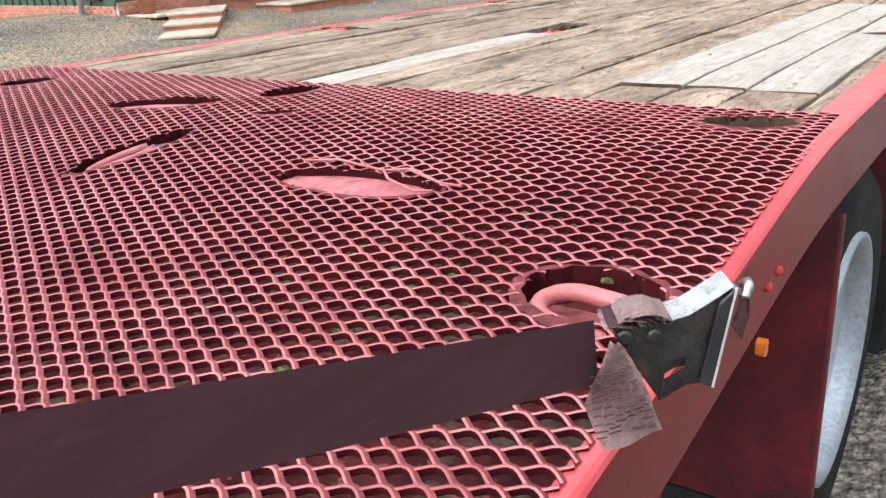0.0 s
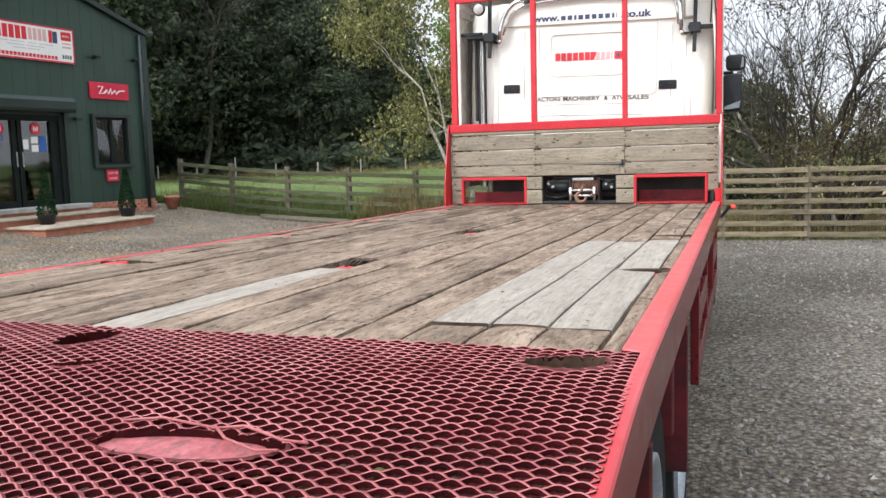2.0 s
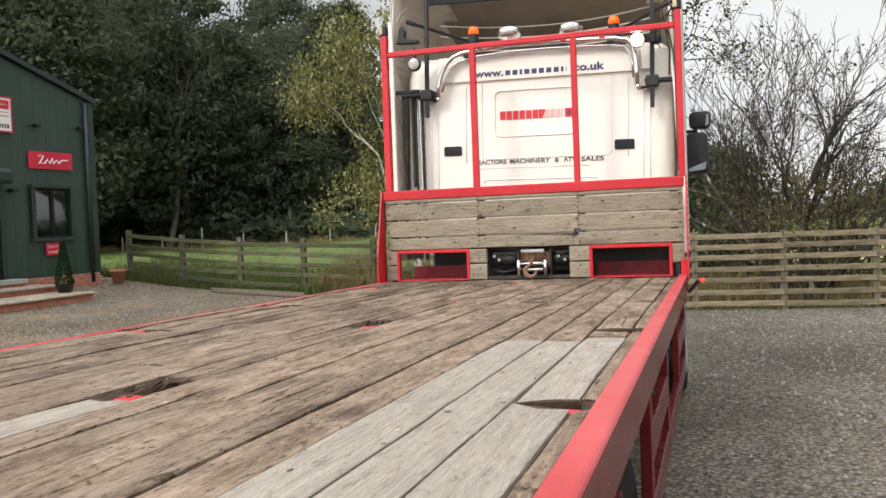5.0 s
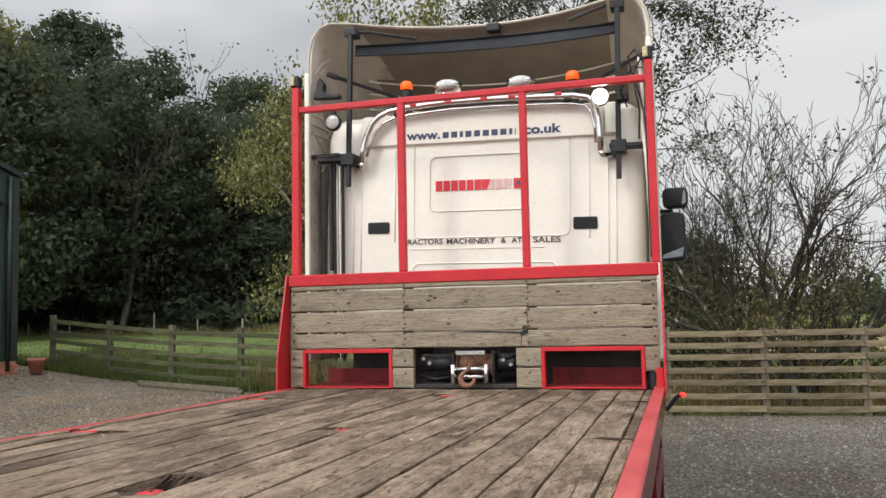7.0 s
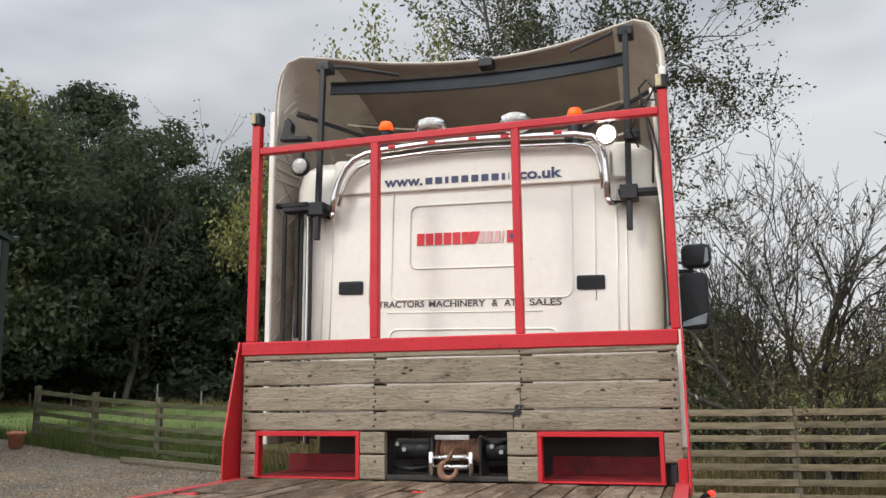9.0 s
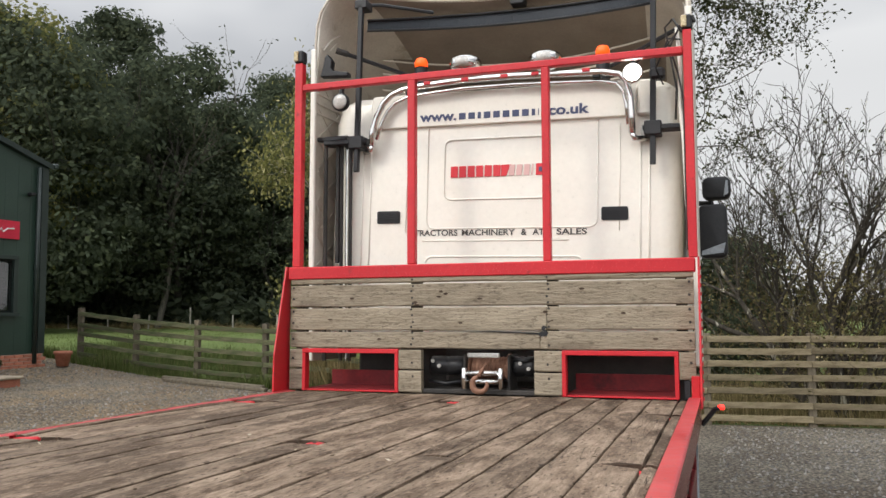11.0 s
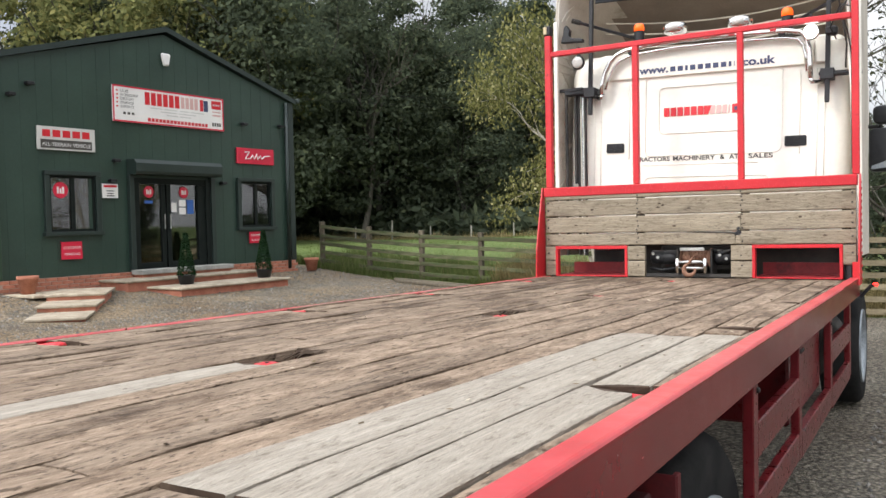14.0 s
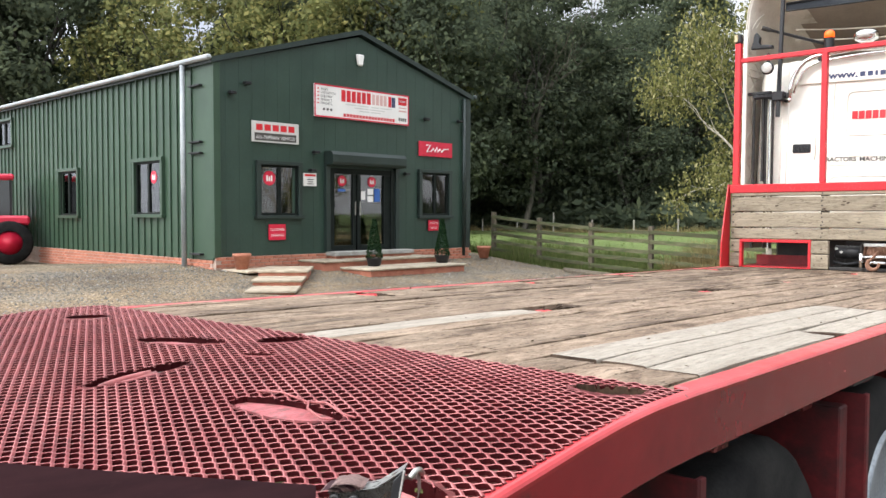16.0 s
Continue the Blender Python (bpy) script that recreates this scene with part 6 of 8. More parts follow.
for side in (1, -1):
    for y in (-5.63, -4.40):
        wheel(side * 1.035, y, 0.43, side, 0.50)
        back = y - 0.51
        bm = bmesh.new()
        xa, xb = sorted((side * 0.46, side * 1.236))
        low = 0.30 if y < -5 else 0.46
        box(bm, (xa, back - 0.006, low), (xb, back, 0.955), 0.002)
        xa, xb = sorted((side * 1.224, side * 1.238))
        box(bm, (xa, back, low), (xb, back + 0.03, 0.955), 0.002)
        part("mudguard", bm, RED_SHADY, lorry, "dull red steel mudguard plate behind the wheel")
        part("mud_flap", boxed(((min(side * 0.80, side * 1.19), back - 0.004, 0.12), (max(side * 0.80, side * 1.19), back + 0.006, low - 0.005)), bevel=0.002), RUBBER, lorry)
    wheel(side * 1.02, 1.35, 0.48, side)
    for y0, y1 in ((-6.95, -6.87), (-5.06, -4.98)):
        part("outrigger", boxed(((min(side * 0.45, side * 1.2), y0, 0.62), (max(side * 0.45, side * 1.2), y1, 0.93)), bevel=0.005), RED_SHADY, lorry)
    # guard frame
    xa, xb = sorted((side * 1.200, side * 1.236))
    for y in (-3.96, -2.95, -1.75, -0.62):
        part("guard_upright", boxed(((xa, y - 0.04, 0.52), (xb, y + 0.04, 1.008)), bevel=0.004), RED_SIDE, lorry)
    for y0, y1, z0, z1 in ((-3.92, -2.99, 0.755, 0.875), (-1.71, -0.66, 0.755, 0.875), (-3.92, -2.99, 0.525, 0.637), (-2.91, -1.79, 0.515, 0.630), (-1.71, -0.66, 0.505, 0.620)):
        part("guard_rail", boxed(((xa, y0, z0), (xb, y1, z1)), bevel=0.004), RED_SIDE, lorry, "dark red side guard rail")
    for y in (-3.94, -2.96, -2.90, -1.77):
        bm = bmesh.new()
        spin(bm, [(0.010, 0.0), (0.010, 0.006 * side), (0.006, 0.010 * side)], 8, "x", (side * 1.236, y, 0.985))
        part("bolt", bm, SOOT, lorry)
    xa, xb = sorted((side * 0.70, side * 1.18))
    locker = part("locker", boxed(((xa, -2.90, 0.64), (xb, -1.80, 1.00)), bevel=0.012), RED_SIDE, lorry, "red side locker with a round filler cap")
    bm = bmesh.new()
    spin(bm, [(0.045, 0.0), (0.045, 0.02 * side), (0.03, 0.03 * side)], 16, "x", (side * 1.182, -2.78, 0.86))
    part("filler_cap", bm, STEEL, locker)
    bm = bmesh.new()
    spin(bm, [(0.15, -0.9), (0.20, -0.88), (0.20, -0.15), (0.15, -0.13)], 20, "y", (side * 0.98, -0.1, 0.74))
    part("air_tank", bm, SOOT, lorry, "grimy steel air tank", True)
for y, z in ((-5.63, 0.43), (-4.40, 0.43), (1.35, 0.48)):
    part("axle", tubes([(-0.85, y, z), (0.85, y, z)], r=0.07, seg=12), SOOT, lorry)
# marker light on a rubber arm at the headboard's foot
arm = part("marker_arm", tubes([(1.25, 0.02, 1.0), (1.275, 0.02, 1.03), (1.32, 0.02, 1.085), (1.345, 0.02, 1.095)], r=0.013, seg=8), BLACK, lorry, "black rubber arm with red side light")
bm = bmesh.new()
spin(bm, [(0.010, -0.022), (0.014, -0.01), (0.014, 0.008), (0.006, 0.014)], 14, "x", (1.355, 0.02, 1.096))
part("lens", bm, RED_ON, arm, "", True)

# ---- the office building: green profiled steel on a brick plinth ----
GABLE = Matrix.Translation((-12.07, 9.18, 0.33)) @ Matrix.Rotation(radians(87.2), 4, "Z")
# in the building's frame: x runs along the gable (0 at the field corner, -7.45 at the yard corner), y points into the building, z up from the ground
W, L, EAVE, APEX = 7.45, 17.0, 4.27, 5.32
office = thing("office_building", "dark green steel-clad office with a shallow gable roof and brick plinth", "building", GABLE)


def gable_top(x):
    return EAVE + (APEX - EAVE) * (1 - abs(x + W / 2) / (W / 2))


OPENINGS = [(-6.42, -5.47, 1.24, 2.30), (-4.62, -2.66, 0.44, 2.30), (-1.74, -0.78, 1.24, 2.30)]


def clad_wall(spans, z_top, z_low, pitch, mat, name, at, rib=0.028):
    """Profiled sheet: narrow upstanding ribs on flat pans, cut round the openings given as (x0, x1, z0, z1)."""
    x_min, x_max, holes = spans
    bm = bmesh.new()
    n = int((x_max - x_min) / pitch)

    def strip(xa, xb, z0, z1a, z1b, out):
        v = [bm.verts.new(p) for p in ((xa, -out, z0), (xb, -out, z0), (xb, -out, z1b), (xa, -out, z1a), (xa, 0.06, z0), (xb, 0.06, z0), (xb, 0.06, z1b), (xa, 0.06, z1a))]
        for f in ((0, 1, 2, 3), (5, 4, 7, 6), (4, 0, 3, 7), (1, 5, 6, 2), (3, 2, 6, 7), (4, 5, 1, 0)):
            bm.faces.new([v[k] for k in f])

    for k in range(n):
        xa = x_min + (x_max - x_min) * k / n
        xb = x_min + (x_max - x_min) * (k + 1) / n
        xm = xa + (xb - xa) * 0.80
        for a, b, out in ((xa, xm, 0.0), (xm, xb, rib)):
            mid = (a + b) / 2
            cuts = sorted((h[2], h[3]) for h in holes if h[0] < mid < h[1])
            low = z_low
            for c0, c1 in cuts:
                strip(a, b, low, c0, c0, out)
                low = c1
            strip(a, b, low, z_top(a), z_top(b), out)
    bmesh.ops.remove_doubles(bm, verts=bm.verts, dist=0.0003)
    wall = part(name, bm, mat, office)
    wall.matrix_local = at
    return wall


clad_wall((-W, 0.0, OPENINGS), gable_top, 0.40, 0.30, GREEN_CLAD, "gable_wall", Matrix.Identity(4), 0.004)
SIDE_OPEN = [(2.14, 3.36, 1.25, 2.42), (6.53, 7.67, 1.21, 2.34), (11.1, 12.3, 3.24, 3.96)]
side_wall = clad_wall((0.0, L, SIDE_OPEN), lambda x: EAVE, 0.34, 0.30, GREEN_SIDE, "side_wall", Matrix.Identity(4), 0.032)
# the side wall stands at right angles to the gable: its x runs into the depth
for v in side_wall.data.vertices:
    x, y, z = v.co
    v.co = (-W + y, x, z)
side_wall.data.flip_normals()
part("field_wall", boxed(((-0.06, 0.0, 0.26), (0.0, L, EAVE)), ((-W, L - 0.06, 0.26), (0, L, EAVE))), GREEN_SIDE, office)
bm = bmesh.new()
for s in (-1, 1):
    x0, x1 = (-W - 0.12, -W / 2) if s < 0 else (0.12, -W / 2)
    za = EAVE - 0.03
    v = [bm.verts.new(p) for p in ((x0, -0.10, za), (x1, -0.10, APEX + 0.05), (x1, L, APEX + 0.05), (x0, L, za), (x0, -0.10, za + 0.11), (x1, -0.10, APEX + 0.16), (x1, L, APEX + 0.16), (x0, L, za + 0.11))]
    for f in ((0, 1, 2, 3), (4, 7, 6, 5), (0, 4, 5, 1), (1, 5, 6, 2), (2, 6, 7, 3), (3, 7, 4, 0)):
        bm.faces.new([v[k] for k in f])
bmesh.ops.recalc_face_normals(bm, faces=bm.faces)
roof = part("roof", bm, GREEN_TRIM, office, "dark green sheet roof with verge trim")
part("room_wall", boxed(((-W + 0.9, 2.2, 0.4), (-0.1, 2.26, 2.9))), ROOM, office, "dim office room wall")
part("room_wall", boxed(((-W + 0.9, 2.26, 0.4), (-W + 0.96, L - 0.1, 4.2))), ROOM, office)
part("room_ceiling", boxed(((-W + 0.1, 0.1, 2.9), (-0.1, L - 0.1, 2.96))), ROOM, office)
part("room_floor", boxed(((-W + 0.1, 0.1, 0.36), (-0.1, L - 0.1, 0.40))), STONE, office)
# white blind hung in the second side window
part("window_blind", boxed(((-W + 0.10, 6.62, 1.22), (-W + 0.13, 7.35, 2.33))), PALE_SHEET, office, "pale sheet behind the window glass")
part("gutter", boxed(((-W - 0.24, -0.14, EAVE + 0.02), (-W - 0.12, L, EAVE + 0.12)), bevel=0.03), ROOF_GREY, office, "pale grey eaves gutter")
part("gutter", boxed(((0.12, -0.14, EAVE), (0.22, L, EAVE + 0.11)), bevel=0.02), GREEN_TRIM, office)
part("downpipe", tubes([(-W - 0.18, 0.92, EAVE + 0.02), (-W - 0.18, 0.92, 0.0)], r=0.055, seg=12), ROOF_GREY, office, "pale grey downpipe", True)
part("downpipe", tubes([(-0.22, -0.06, EAVE - 0.02), (-0.22, -0.06, 0.2)], r=0.045, seg=12), GREEN_TRIM, office, "green downpipe", True)
part("corner_trim", boxed(((-W - 0.05, -0.05, 0.40), (-W + 0.10, 0.0, EAVE)), ((-W - 0.05, 0.0, 0.34), (-W, 0.75, EAVE)), bevel=0.004), GREEN_SIDE, office)
part("corner_trim", boxed(((-0.12, -0.045, 0.40), (0.05, 0.0, EAVE)), ((0.0, 0.0, 0.26), (0.05, 0.3, EAVE)), bevel=0.004), GREEN_TRIM, office)


def window(x0, x1, z0, z1, m, trim=GREEN_TRIM):
    """A dark framed window with two panes set in a proud green surround."""
    bm = bmesh.new()
    s = 0.10
    for lo, hi in (((x0 - s, -0.09, z1), (x1 + s, 0.05, z1 + s * 0.8)), ((x0 - s - 0.03, -0.11, z0 - 0.07), (x1 + s + 0.03, 0.05, z0)), ((x0 - s, -0.08, z0), (x0, 0.05, z1)), ((x1, -0.08, z0), (x1 + s, 0.05, z1))):
        box(bm, lo, hi, 0.004)
    w = part("window", bm, trim, office, "dark framed window with a green surround")
    w.matrix_local = m
    f = 0.05
    xm = x0 + (x1 - x0) * 0.52
    bm = boxed(((x0, -0.02, z0), (x0 + f, 0.04, z1)), ((x1 - f, -0.02, z0), (x1, 0.04, z1)), ((x0 + f, -0.02, z0), (x1 - f, 0.04, z0 + f)), ((x0 + f, -0.02, z1 - f), (x1 - f, 0.04, z1)), ((xm - f, -0.025, z0 + f), (xm + f * 0.7, 0.04, z1 - f)), bevel=0.003)
    part("window_frame", bm, FRAME_DARK, w)
    for a, b in ((x0 + f, xm - f), (xm + f * 0.7, x1 - f)):
        part("pane", boxed(((a, 0.008, z0 + f), (b, 0.012, z1 - f))), PANE, w)
    return w


w1 = window(*OPENINGS[0], Matrix.Identity(4))
window(*OPENINGS[2], Matrix.Identity(4))
def roundel(x, z, r, parent, blue=False):
    bm = bmesh.new()
    spin(bm, [(r, -0.0015), (r, 0.003)], 24, "y", (x, 0.002, z))
    disc = part("sticker", bm, SIGN_RED if not blue else INK_BLUE, parent)
    for k in (-1, 0, 1):
        part("mark", boxed(((x + r * (0.36 * k - 0.12), -0.002, z - r * 0.42), (x + r * (0.36 * k + 0.12), 0.0015, z + r * (0.42 if k else 0.2)))), INK_WHITE, disc)



for x0, x1, z0, z1 in SIDE_OPEN:
    w = window(x0, x1, z0, z1, Matrix.Identity(4), GREEN_SIDE)
    if z0 == 1.25:
        roundel(x0 + 0.42, z1 - 0.35, 0.14, w)
    for o in (w, *w.children, *[g for q in w.children for g in q.children]):
        for v in o.data.vertices:
            x, y, z = v.co
            v.co = (-W + y, x, z)
        o.data.flip_normals()
roundel(-6.17, 2.02, 0.15, w1)
# entrance: glazed double door under a roller shutter box
dx0, dx1, dz0, dz1 = OPENINGS[1]
door = part("entrance_door", boxed(((dx0 + 0.12, -0.05, dz1 - 0.12), (dx1 - 0.12, 0.10, dz1)), bevel=0.004), FRAME_DARK, office, "charcoal glazed double entrance door")
for lo, hi in (((dx0, -0.07, dz0), (dx0 + 0.12, 0.10, dz1)), ((dx1 - 0.12, -0.07, dz0), (dx1, 0.10, dz1)), ((-2.98, -0.03, dz0), (-2.78, 0.09, dz1 - 0.12))):
    part("door_jamb", boxed((lo, hi), bevel=0.004), FRAME_DARK, door)
for lo, hi in (((-3.93, -0.02, dz0), (-3.83, 0.09, dz1 - 0.12)), ((-3.79, -0.02, dz0), (-3.69, 0.09, dz1 - 0.12)), ((dx0 + 0.12, -0.02, dz0), (-3.93, 0.09, dz0 + 0.12)), ((-3.69, -0.02, dz0), (-2.98, 0.09, dz0 + 0.12))):
    part("leaf_rail", boxed((lo, hi), bevel=0.004), FRAME_DARK, door)
for a, b in ((dx0 + 0.12, -3.93), (-3.69, -2.98)):
    part("pane", boxed(((a, 0.02, dz0 + 0.12), (b, 0.026, dz1 - 0.12))), PANE, door)
part("door_handle", tubes([(-3.88, -0.06, 1.25), (-3.88, -0.06, 1.55)], [(-3.74, -0.06, 1.25), (-3.74, -0.06, 1.55)], r=0.012, seg=8), STEEL, door)
# Pale sheets added behind the gable panes imitate bright sky reflections.
for x0, x1 in ((-6.36, -5.98), (-1.68, -1.32)):
    part("window_blind", boxed(((x0, 0.16, 1.28), (x1, 0.18, 2.27))), PALE_SHEET, office, "pale sheet behind the window glass")
roundel(-4.22, 2.02, 0.12, door)
roundel(-3.33, 2.02, 0.12, door)
part("notice", boxed(((-4.32, 0.012, 1.78), (-4.12, 0.019, 1.84))), INK_BLUE, door)
part("notice", boxed(((-3.95 + 0.3, 0.012, 1.60), (-3.52, 0.019, 1.80)), ((-3.45, 0.012, 1.72), (-3.28, 0.019, 1.86)), ((-3.45, 0.012, 1.55), (-3.28, 0.019, 1.69))), SIGN_WHITE, door)
part("notice", boxed(((-3.24, 0.012, 1.56), (-3.07, 0.019, 1.86))), INK_BLUE, door)
bm = bmesh.new()
prism(bm, [(-0.02, 2.36), (-0.30, 2.36), (-0.33, 2.42), (-0.33, 2.58), (-0.26, 2.66), (-0.02, 2.66)], "x", -4.74, -2.52)
shutter = part("shutter_box", bm, GREEN_TRIM, office, "dark green roller shutter box above the door")
for x0, x1 in ((-4.74, -4.63), (-2.65, -2.54)):
    part("shutter_guide", boxed(((x0, -0.10, 0.44), (x1, 0.0, 2.36)), bevel=0.004), GREEN_TRIM, shutter)

# brick plinth: single bricks along the gable and the near end of the side wall
plinth = part("brick_plinth", boxed(((-W - 0.02, -0.035, -0.4), (0.02, 0.06, 0.395)), ((-W - 0.035, 0.06, -0.4), (-W + 0.05, L, 0.335)), bevel=0.0), MORTAR, office, "red brick plinth")
bm = bmesh.new()
box(bm, (-0.105, -0.05, -0.03), (0.105, 0.03, 0.03), 0.004)
brick_mesh = bpy.data.meshes.new("brick")
bm.to_mesh(brick_mesh)
bm.free()
brick_mesh.materials.append(BRICK)
for row in range(6):
    for k in range(33):
        x = -W + 0.1 + 0.2255 * k + 0.11 * (row % 2)
        if x < 0:
            b = part("brick", brick_mesh, BRICK, plinth)
            b.matrix_local = pose(x, 0.0, 0.363 - 0.072 * row)
    for k in range(40):
        b = part("brick", brick_mesh, BRICK, plinth)
        b.matrix_local = pose(-W + 0.0, 0.15 + 0.2255 * k + 0.11 * (row % 2), 0.303 - 0.072 * row, 0, 0, -90)


# ---- signs on the gable ----
def sign(name, label, x0, x1, z0, z1, face, edge=None):
    ob = part(name, boxed(((x0, -0.055, z0), (x1, -0.020, z1)), bevel=0.004), face)
    ob.matrix_world = GABLE
    tagged(ob, label, "sign", "signs on the office gable")
    if edge:
        e = 0.03
        part("border", boxed(((x0, -0.060, z0), (x1, -0.054, z0 + e)), ((x0, -0.060, z1 - e), (x1, -0.054, z1)), ((x0, -0.060, z0 + e), (x0 + e, -0.054, z1 - e)), ((x1 - e, -0.060, z0 + e), (x1, -0.054, z1 - e))), edge, ob)
    return ob


def sign_bars(parent, mat, *rects):
    for x0, x1, z0, z1 in rects:
        part("print", boxed(((x0, -0.0575, z0), (x1, -0.0545, z1))), mat, parent)


WALL_TEXT = lambda x, z: Matrix(((1, 0, 0, x), (0, 0, 1, -0.0585), (0, 1, 0, z), (0, 0, 0, 1)))
big = sign("name_board", "white dealer name board with red border and small print", -5.03, -2.20, 3.41, 4.13, SIGN_WHITE, SIGN_RED)
sign_bars(big, INK_RED, *[(-4.28 + 0.150 * k, -4.28 + 0.150 * k + 0.118, 3.80, 4.06) for k in range(6)])
sign_bars(big, INK_PINK, *[(-3.37 + 0.12 * k, -3.37 + 0.12 * k + 0.09, 3.81, 4.05) for k in range(4)])
sign_bars(big, INK_RED, (-2.86, -2.77, 3.80, 4.05))
sign_bars(big, INK_NAVY, (-2.76, -2.64, 3.80, 4.04))
sign_bars(big, INK_RED, (-2.54, -2.27, 3.88, 4.06), *[(-4.22 + 0.093 * k, -4.22 + 0.093 * k + 0.07, 3.465, 3.535) for k in range(17)])
sign_bars(big, INK_WHITE, (-2.50, -2.31, 3.95, 3.99))
sign_bars(big, SIGN_SILVER, *[(x, x + w, z, z + 0.022) for x, w, z in ((-4.15, 0.30, 3.735), (-3.81, 0.34, 3.735), (-3.40, 0.24, 3.735), (-3.12, 0.36, 3.735), (-3.90, 0.42, 3.675), (-3.44, 0.46, 3.675), (-3.75, 0.30, 3.615), (-3.41, 0.30, 3.615))])
sign_bars(big, INK_PINK, (-2.52, -2.29, 3.80, 3.83), (-2.52, -2.29, 3.72, 3.76))
sign_bars(big, INK_DARK, *[(-2.53 + 0.066 * k, -2.485 + 0.066 * k, 3.50, 3.58) for k in range(4)])
for k, w in enumerate(("SALES", "WORKSHOP", "DELIVERY", "FINANCE", "EXPORTS")):
    lettering("lettering", w, 0.075, INK_DARK, big, WALL_TEXT(-4.86, 4.00 - 0.078 * k))
sign_bars(big, INK_RED, *[(-4.95, -4.91, 4.01 - 0.078 * k, 4.04 - 0.078 * k) for k in range(5)])
sign_bars(big, INK_DARK, *[(-4.80 + 0.1 * k, -4.74 + 0.1 * k, 3.56, 3.61) for k in range(3)])
atv = sign("vehicle_sign", "silver vehicle dealer sign with a black lower band", -6.62, -5.45, 2.76, 3.19, SIGN_SILVER)
sign_bars(atv, INK_RED, *[(-6.52 + 0.2 * k, -6.52 + 0.2 * k + 0.155, 3.00, 3.13) for k in range(5)])
sign_bars(atv, INK_DARK, (-6.56, -5.52, 2.79, 2.95))
lettering("lettering", "ALL-TERRAIN", 0.10, INK_WHITE, atv, WALL_TEXT(-6.53, 2.83), 0.57)
lettering("lettering", "VEHICLE", 0.10, INK_WHITE, atv, WALL_TEXT(-5.92, 2.83), 0.37)
red_sign = sign("brand_sign", "red sign with white script mark", -1.83, -0.66, 2.71, 3.075, SIGN_RED)
part("script_mark", tubes([(-1.60, -0.058, 2.98), (-1.45, -0.058, 2.99), (-1.58, -0.058, 2.82), (-1.42, -0.058, 2.84), (-1.35, -0.058, 2.92), (-1.30, -0.058, 2.83), (-1.22, -0.058, 2.95), (-1.20, -0.058, 2.83), (-1.10, -0.058, 2.91), (-1.06, -0.058, 2.84), (-0.96, -0.058, 2.91), (-0.80, -0.058, 2.92)], r=0.016, seg=6), INK_WHITE, red_sign)
for x0, x1, z0, z1 in ((-6.22, -5.80, 0.72, 1.05), (-1.50, -1.15, 0.86, 1.13)):
    park = sign("parking_sign", "small red customer parking sign", x0, x1, z0, z1, SIGN_RED)
    lettering("lettering", "CUSTOMER", 0.07, INK_WHITE, park, WALL_TEXT(x0 + 0.03, (z0 + z1) / 2 + 0.03), x1 - x0 - 0.06)
    lettering("lettering", "PARKING", 0.07, INK_WHITE, park, WALL_TEXT(x0 + 0.05, (z0 + z1) / 2 - 0.09), x1 - x0 - 0.10)
hours = sign("notice_board", "small white notice with red heading", -5.33, -4.98, 1.88, 2.16, SIGN_WHITE)
sign_bars(hours, INK_RED, (-5.30, -5.01, 2.09, 2.135))
sign_bars(hours, INK_DARK, (-5.24, -5.07, 2.01, 2.03), (-5.22, -5.08, 1.96, 1.98), (-5.24, -5.06, 1.915, 1.935))
alarm = part("alarm_box", boxed(((-3.85, -0.09, 4.66), (-3.61, -0.02, 4.92)), bevel=0.03), SIGN_WHITE)
for v in alarm.data.vertices:
    if v.co.z < 4.75:
        v.co.x = -3.73 + (v.co.x + 3.73) * 0.6
alarm.matrix_world = GABLE
tagged(alarm, "white alarm box high on the gable", "alarm box")
for x, z in ((-6.75, 3.93), (-5.02, 2.62), (-1.62, 3.62), (-0.42, 3.66), (-7.1, 3.70), (-2.30, 2.24), (-5.12, 2.22)):
    ob = part("wall_lamp", boxed(((x - 0.07, -0.16, z - 0.03), (x + 0.07, -0.03, z + 0.03)), ((x - 0.02, -0.05, z - 0.05), (x + 0.02, -0.018, z + 0.05)), bevel=0.008), BLACK)
    ob.matrix_world = GABLE
    tagged(ob, "small black outdoor wall lamp", "lamp", "lamps on the office wall")
for z in (3.85, 2.72, 2.5, 0.45):
    ob = part("pipe_bracket", boxed(((-W - 0.14, 0.36, z - 0.02), (-W - 0.04, 0.80, z + 0.02)), bevel=0.008), BLACK)
    ob.matrix_world = GABLE
    tagged(ob, "small black bracket on the side wall", "bracket", "brackets by the downpipe")

# ---- entrance platform, steps and pots ----
platform = thing("entrance_steps", "stone-capped red brick entrance platform on two levels", "steps", GABLE)
for name, lo, hi in (("upper_slab", (-4.75, -0.42, 0.34), (-2.35, -0.06, 0.435)), ("middle_slab", (-5.5, -0.98, 0.24), (-2.0, -0.06, 0.285)), ("lower_slab", (-5.1, -2.0, 0.105), (-2.2, -0.99, 0.15))):
    part(name, boxed((lo, hi), bevel=0.012), STONE if name == "upper_slab" else SLAB, platform)
part("riser", boxed(((-4.7, -0.37, 0.285), (-2.4, -0.06, 0.34)), ((-5.45, -0.93, -0.15), (-2.05, -0.06, 0.24)), ((-5.05, -1.95, -0.2), (-2.25, -0.99, 0.105))), BRICK, platform, "red brick risers")
flight = thing("garden_steps", "low flight of sandstone-capped brick steps", "steps", pose(-9.47, 0.84, 0.0, 0, 0, 46))
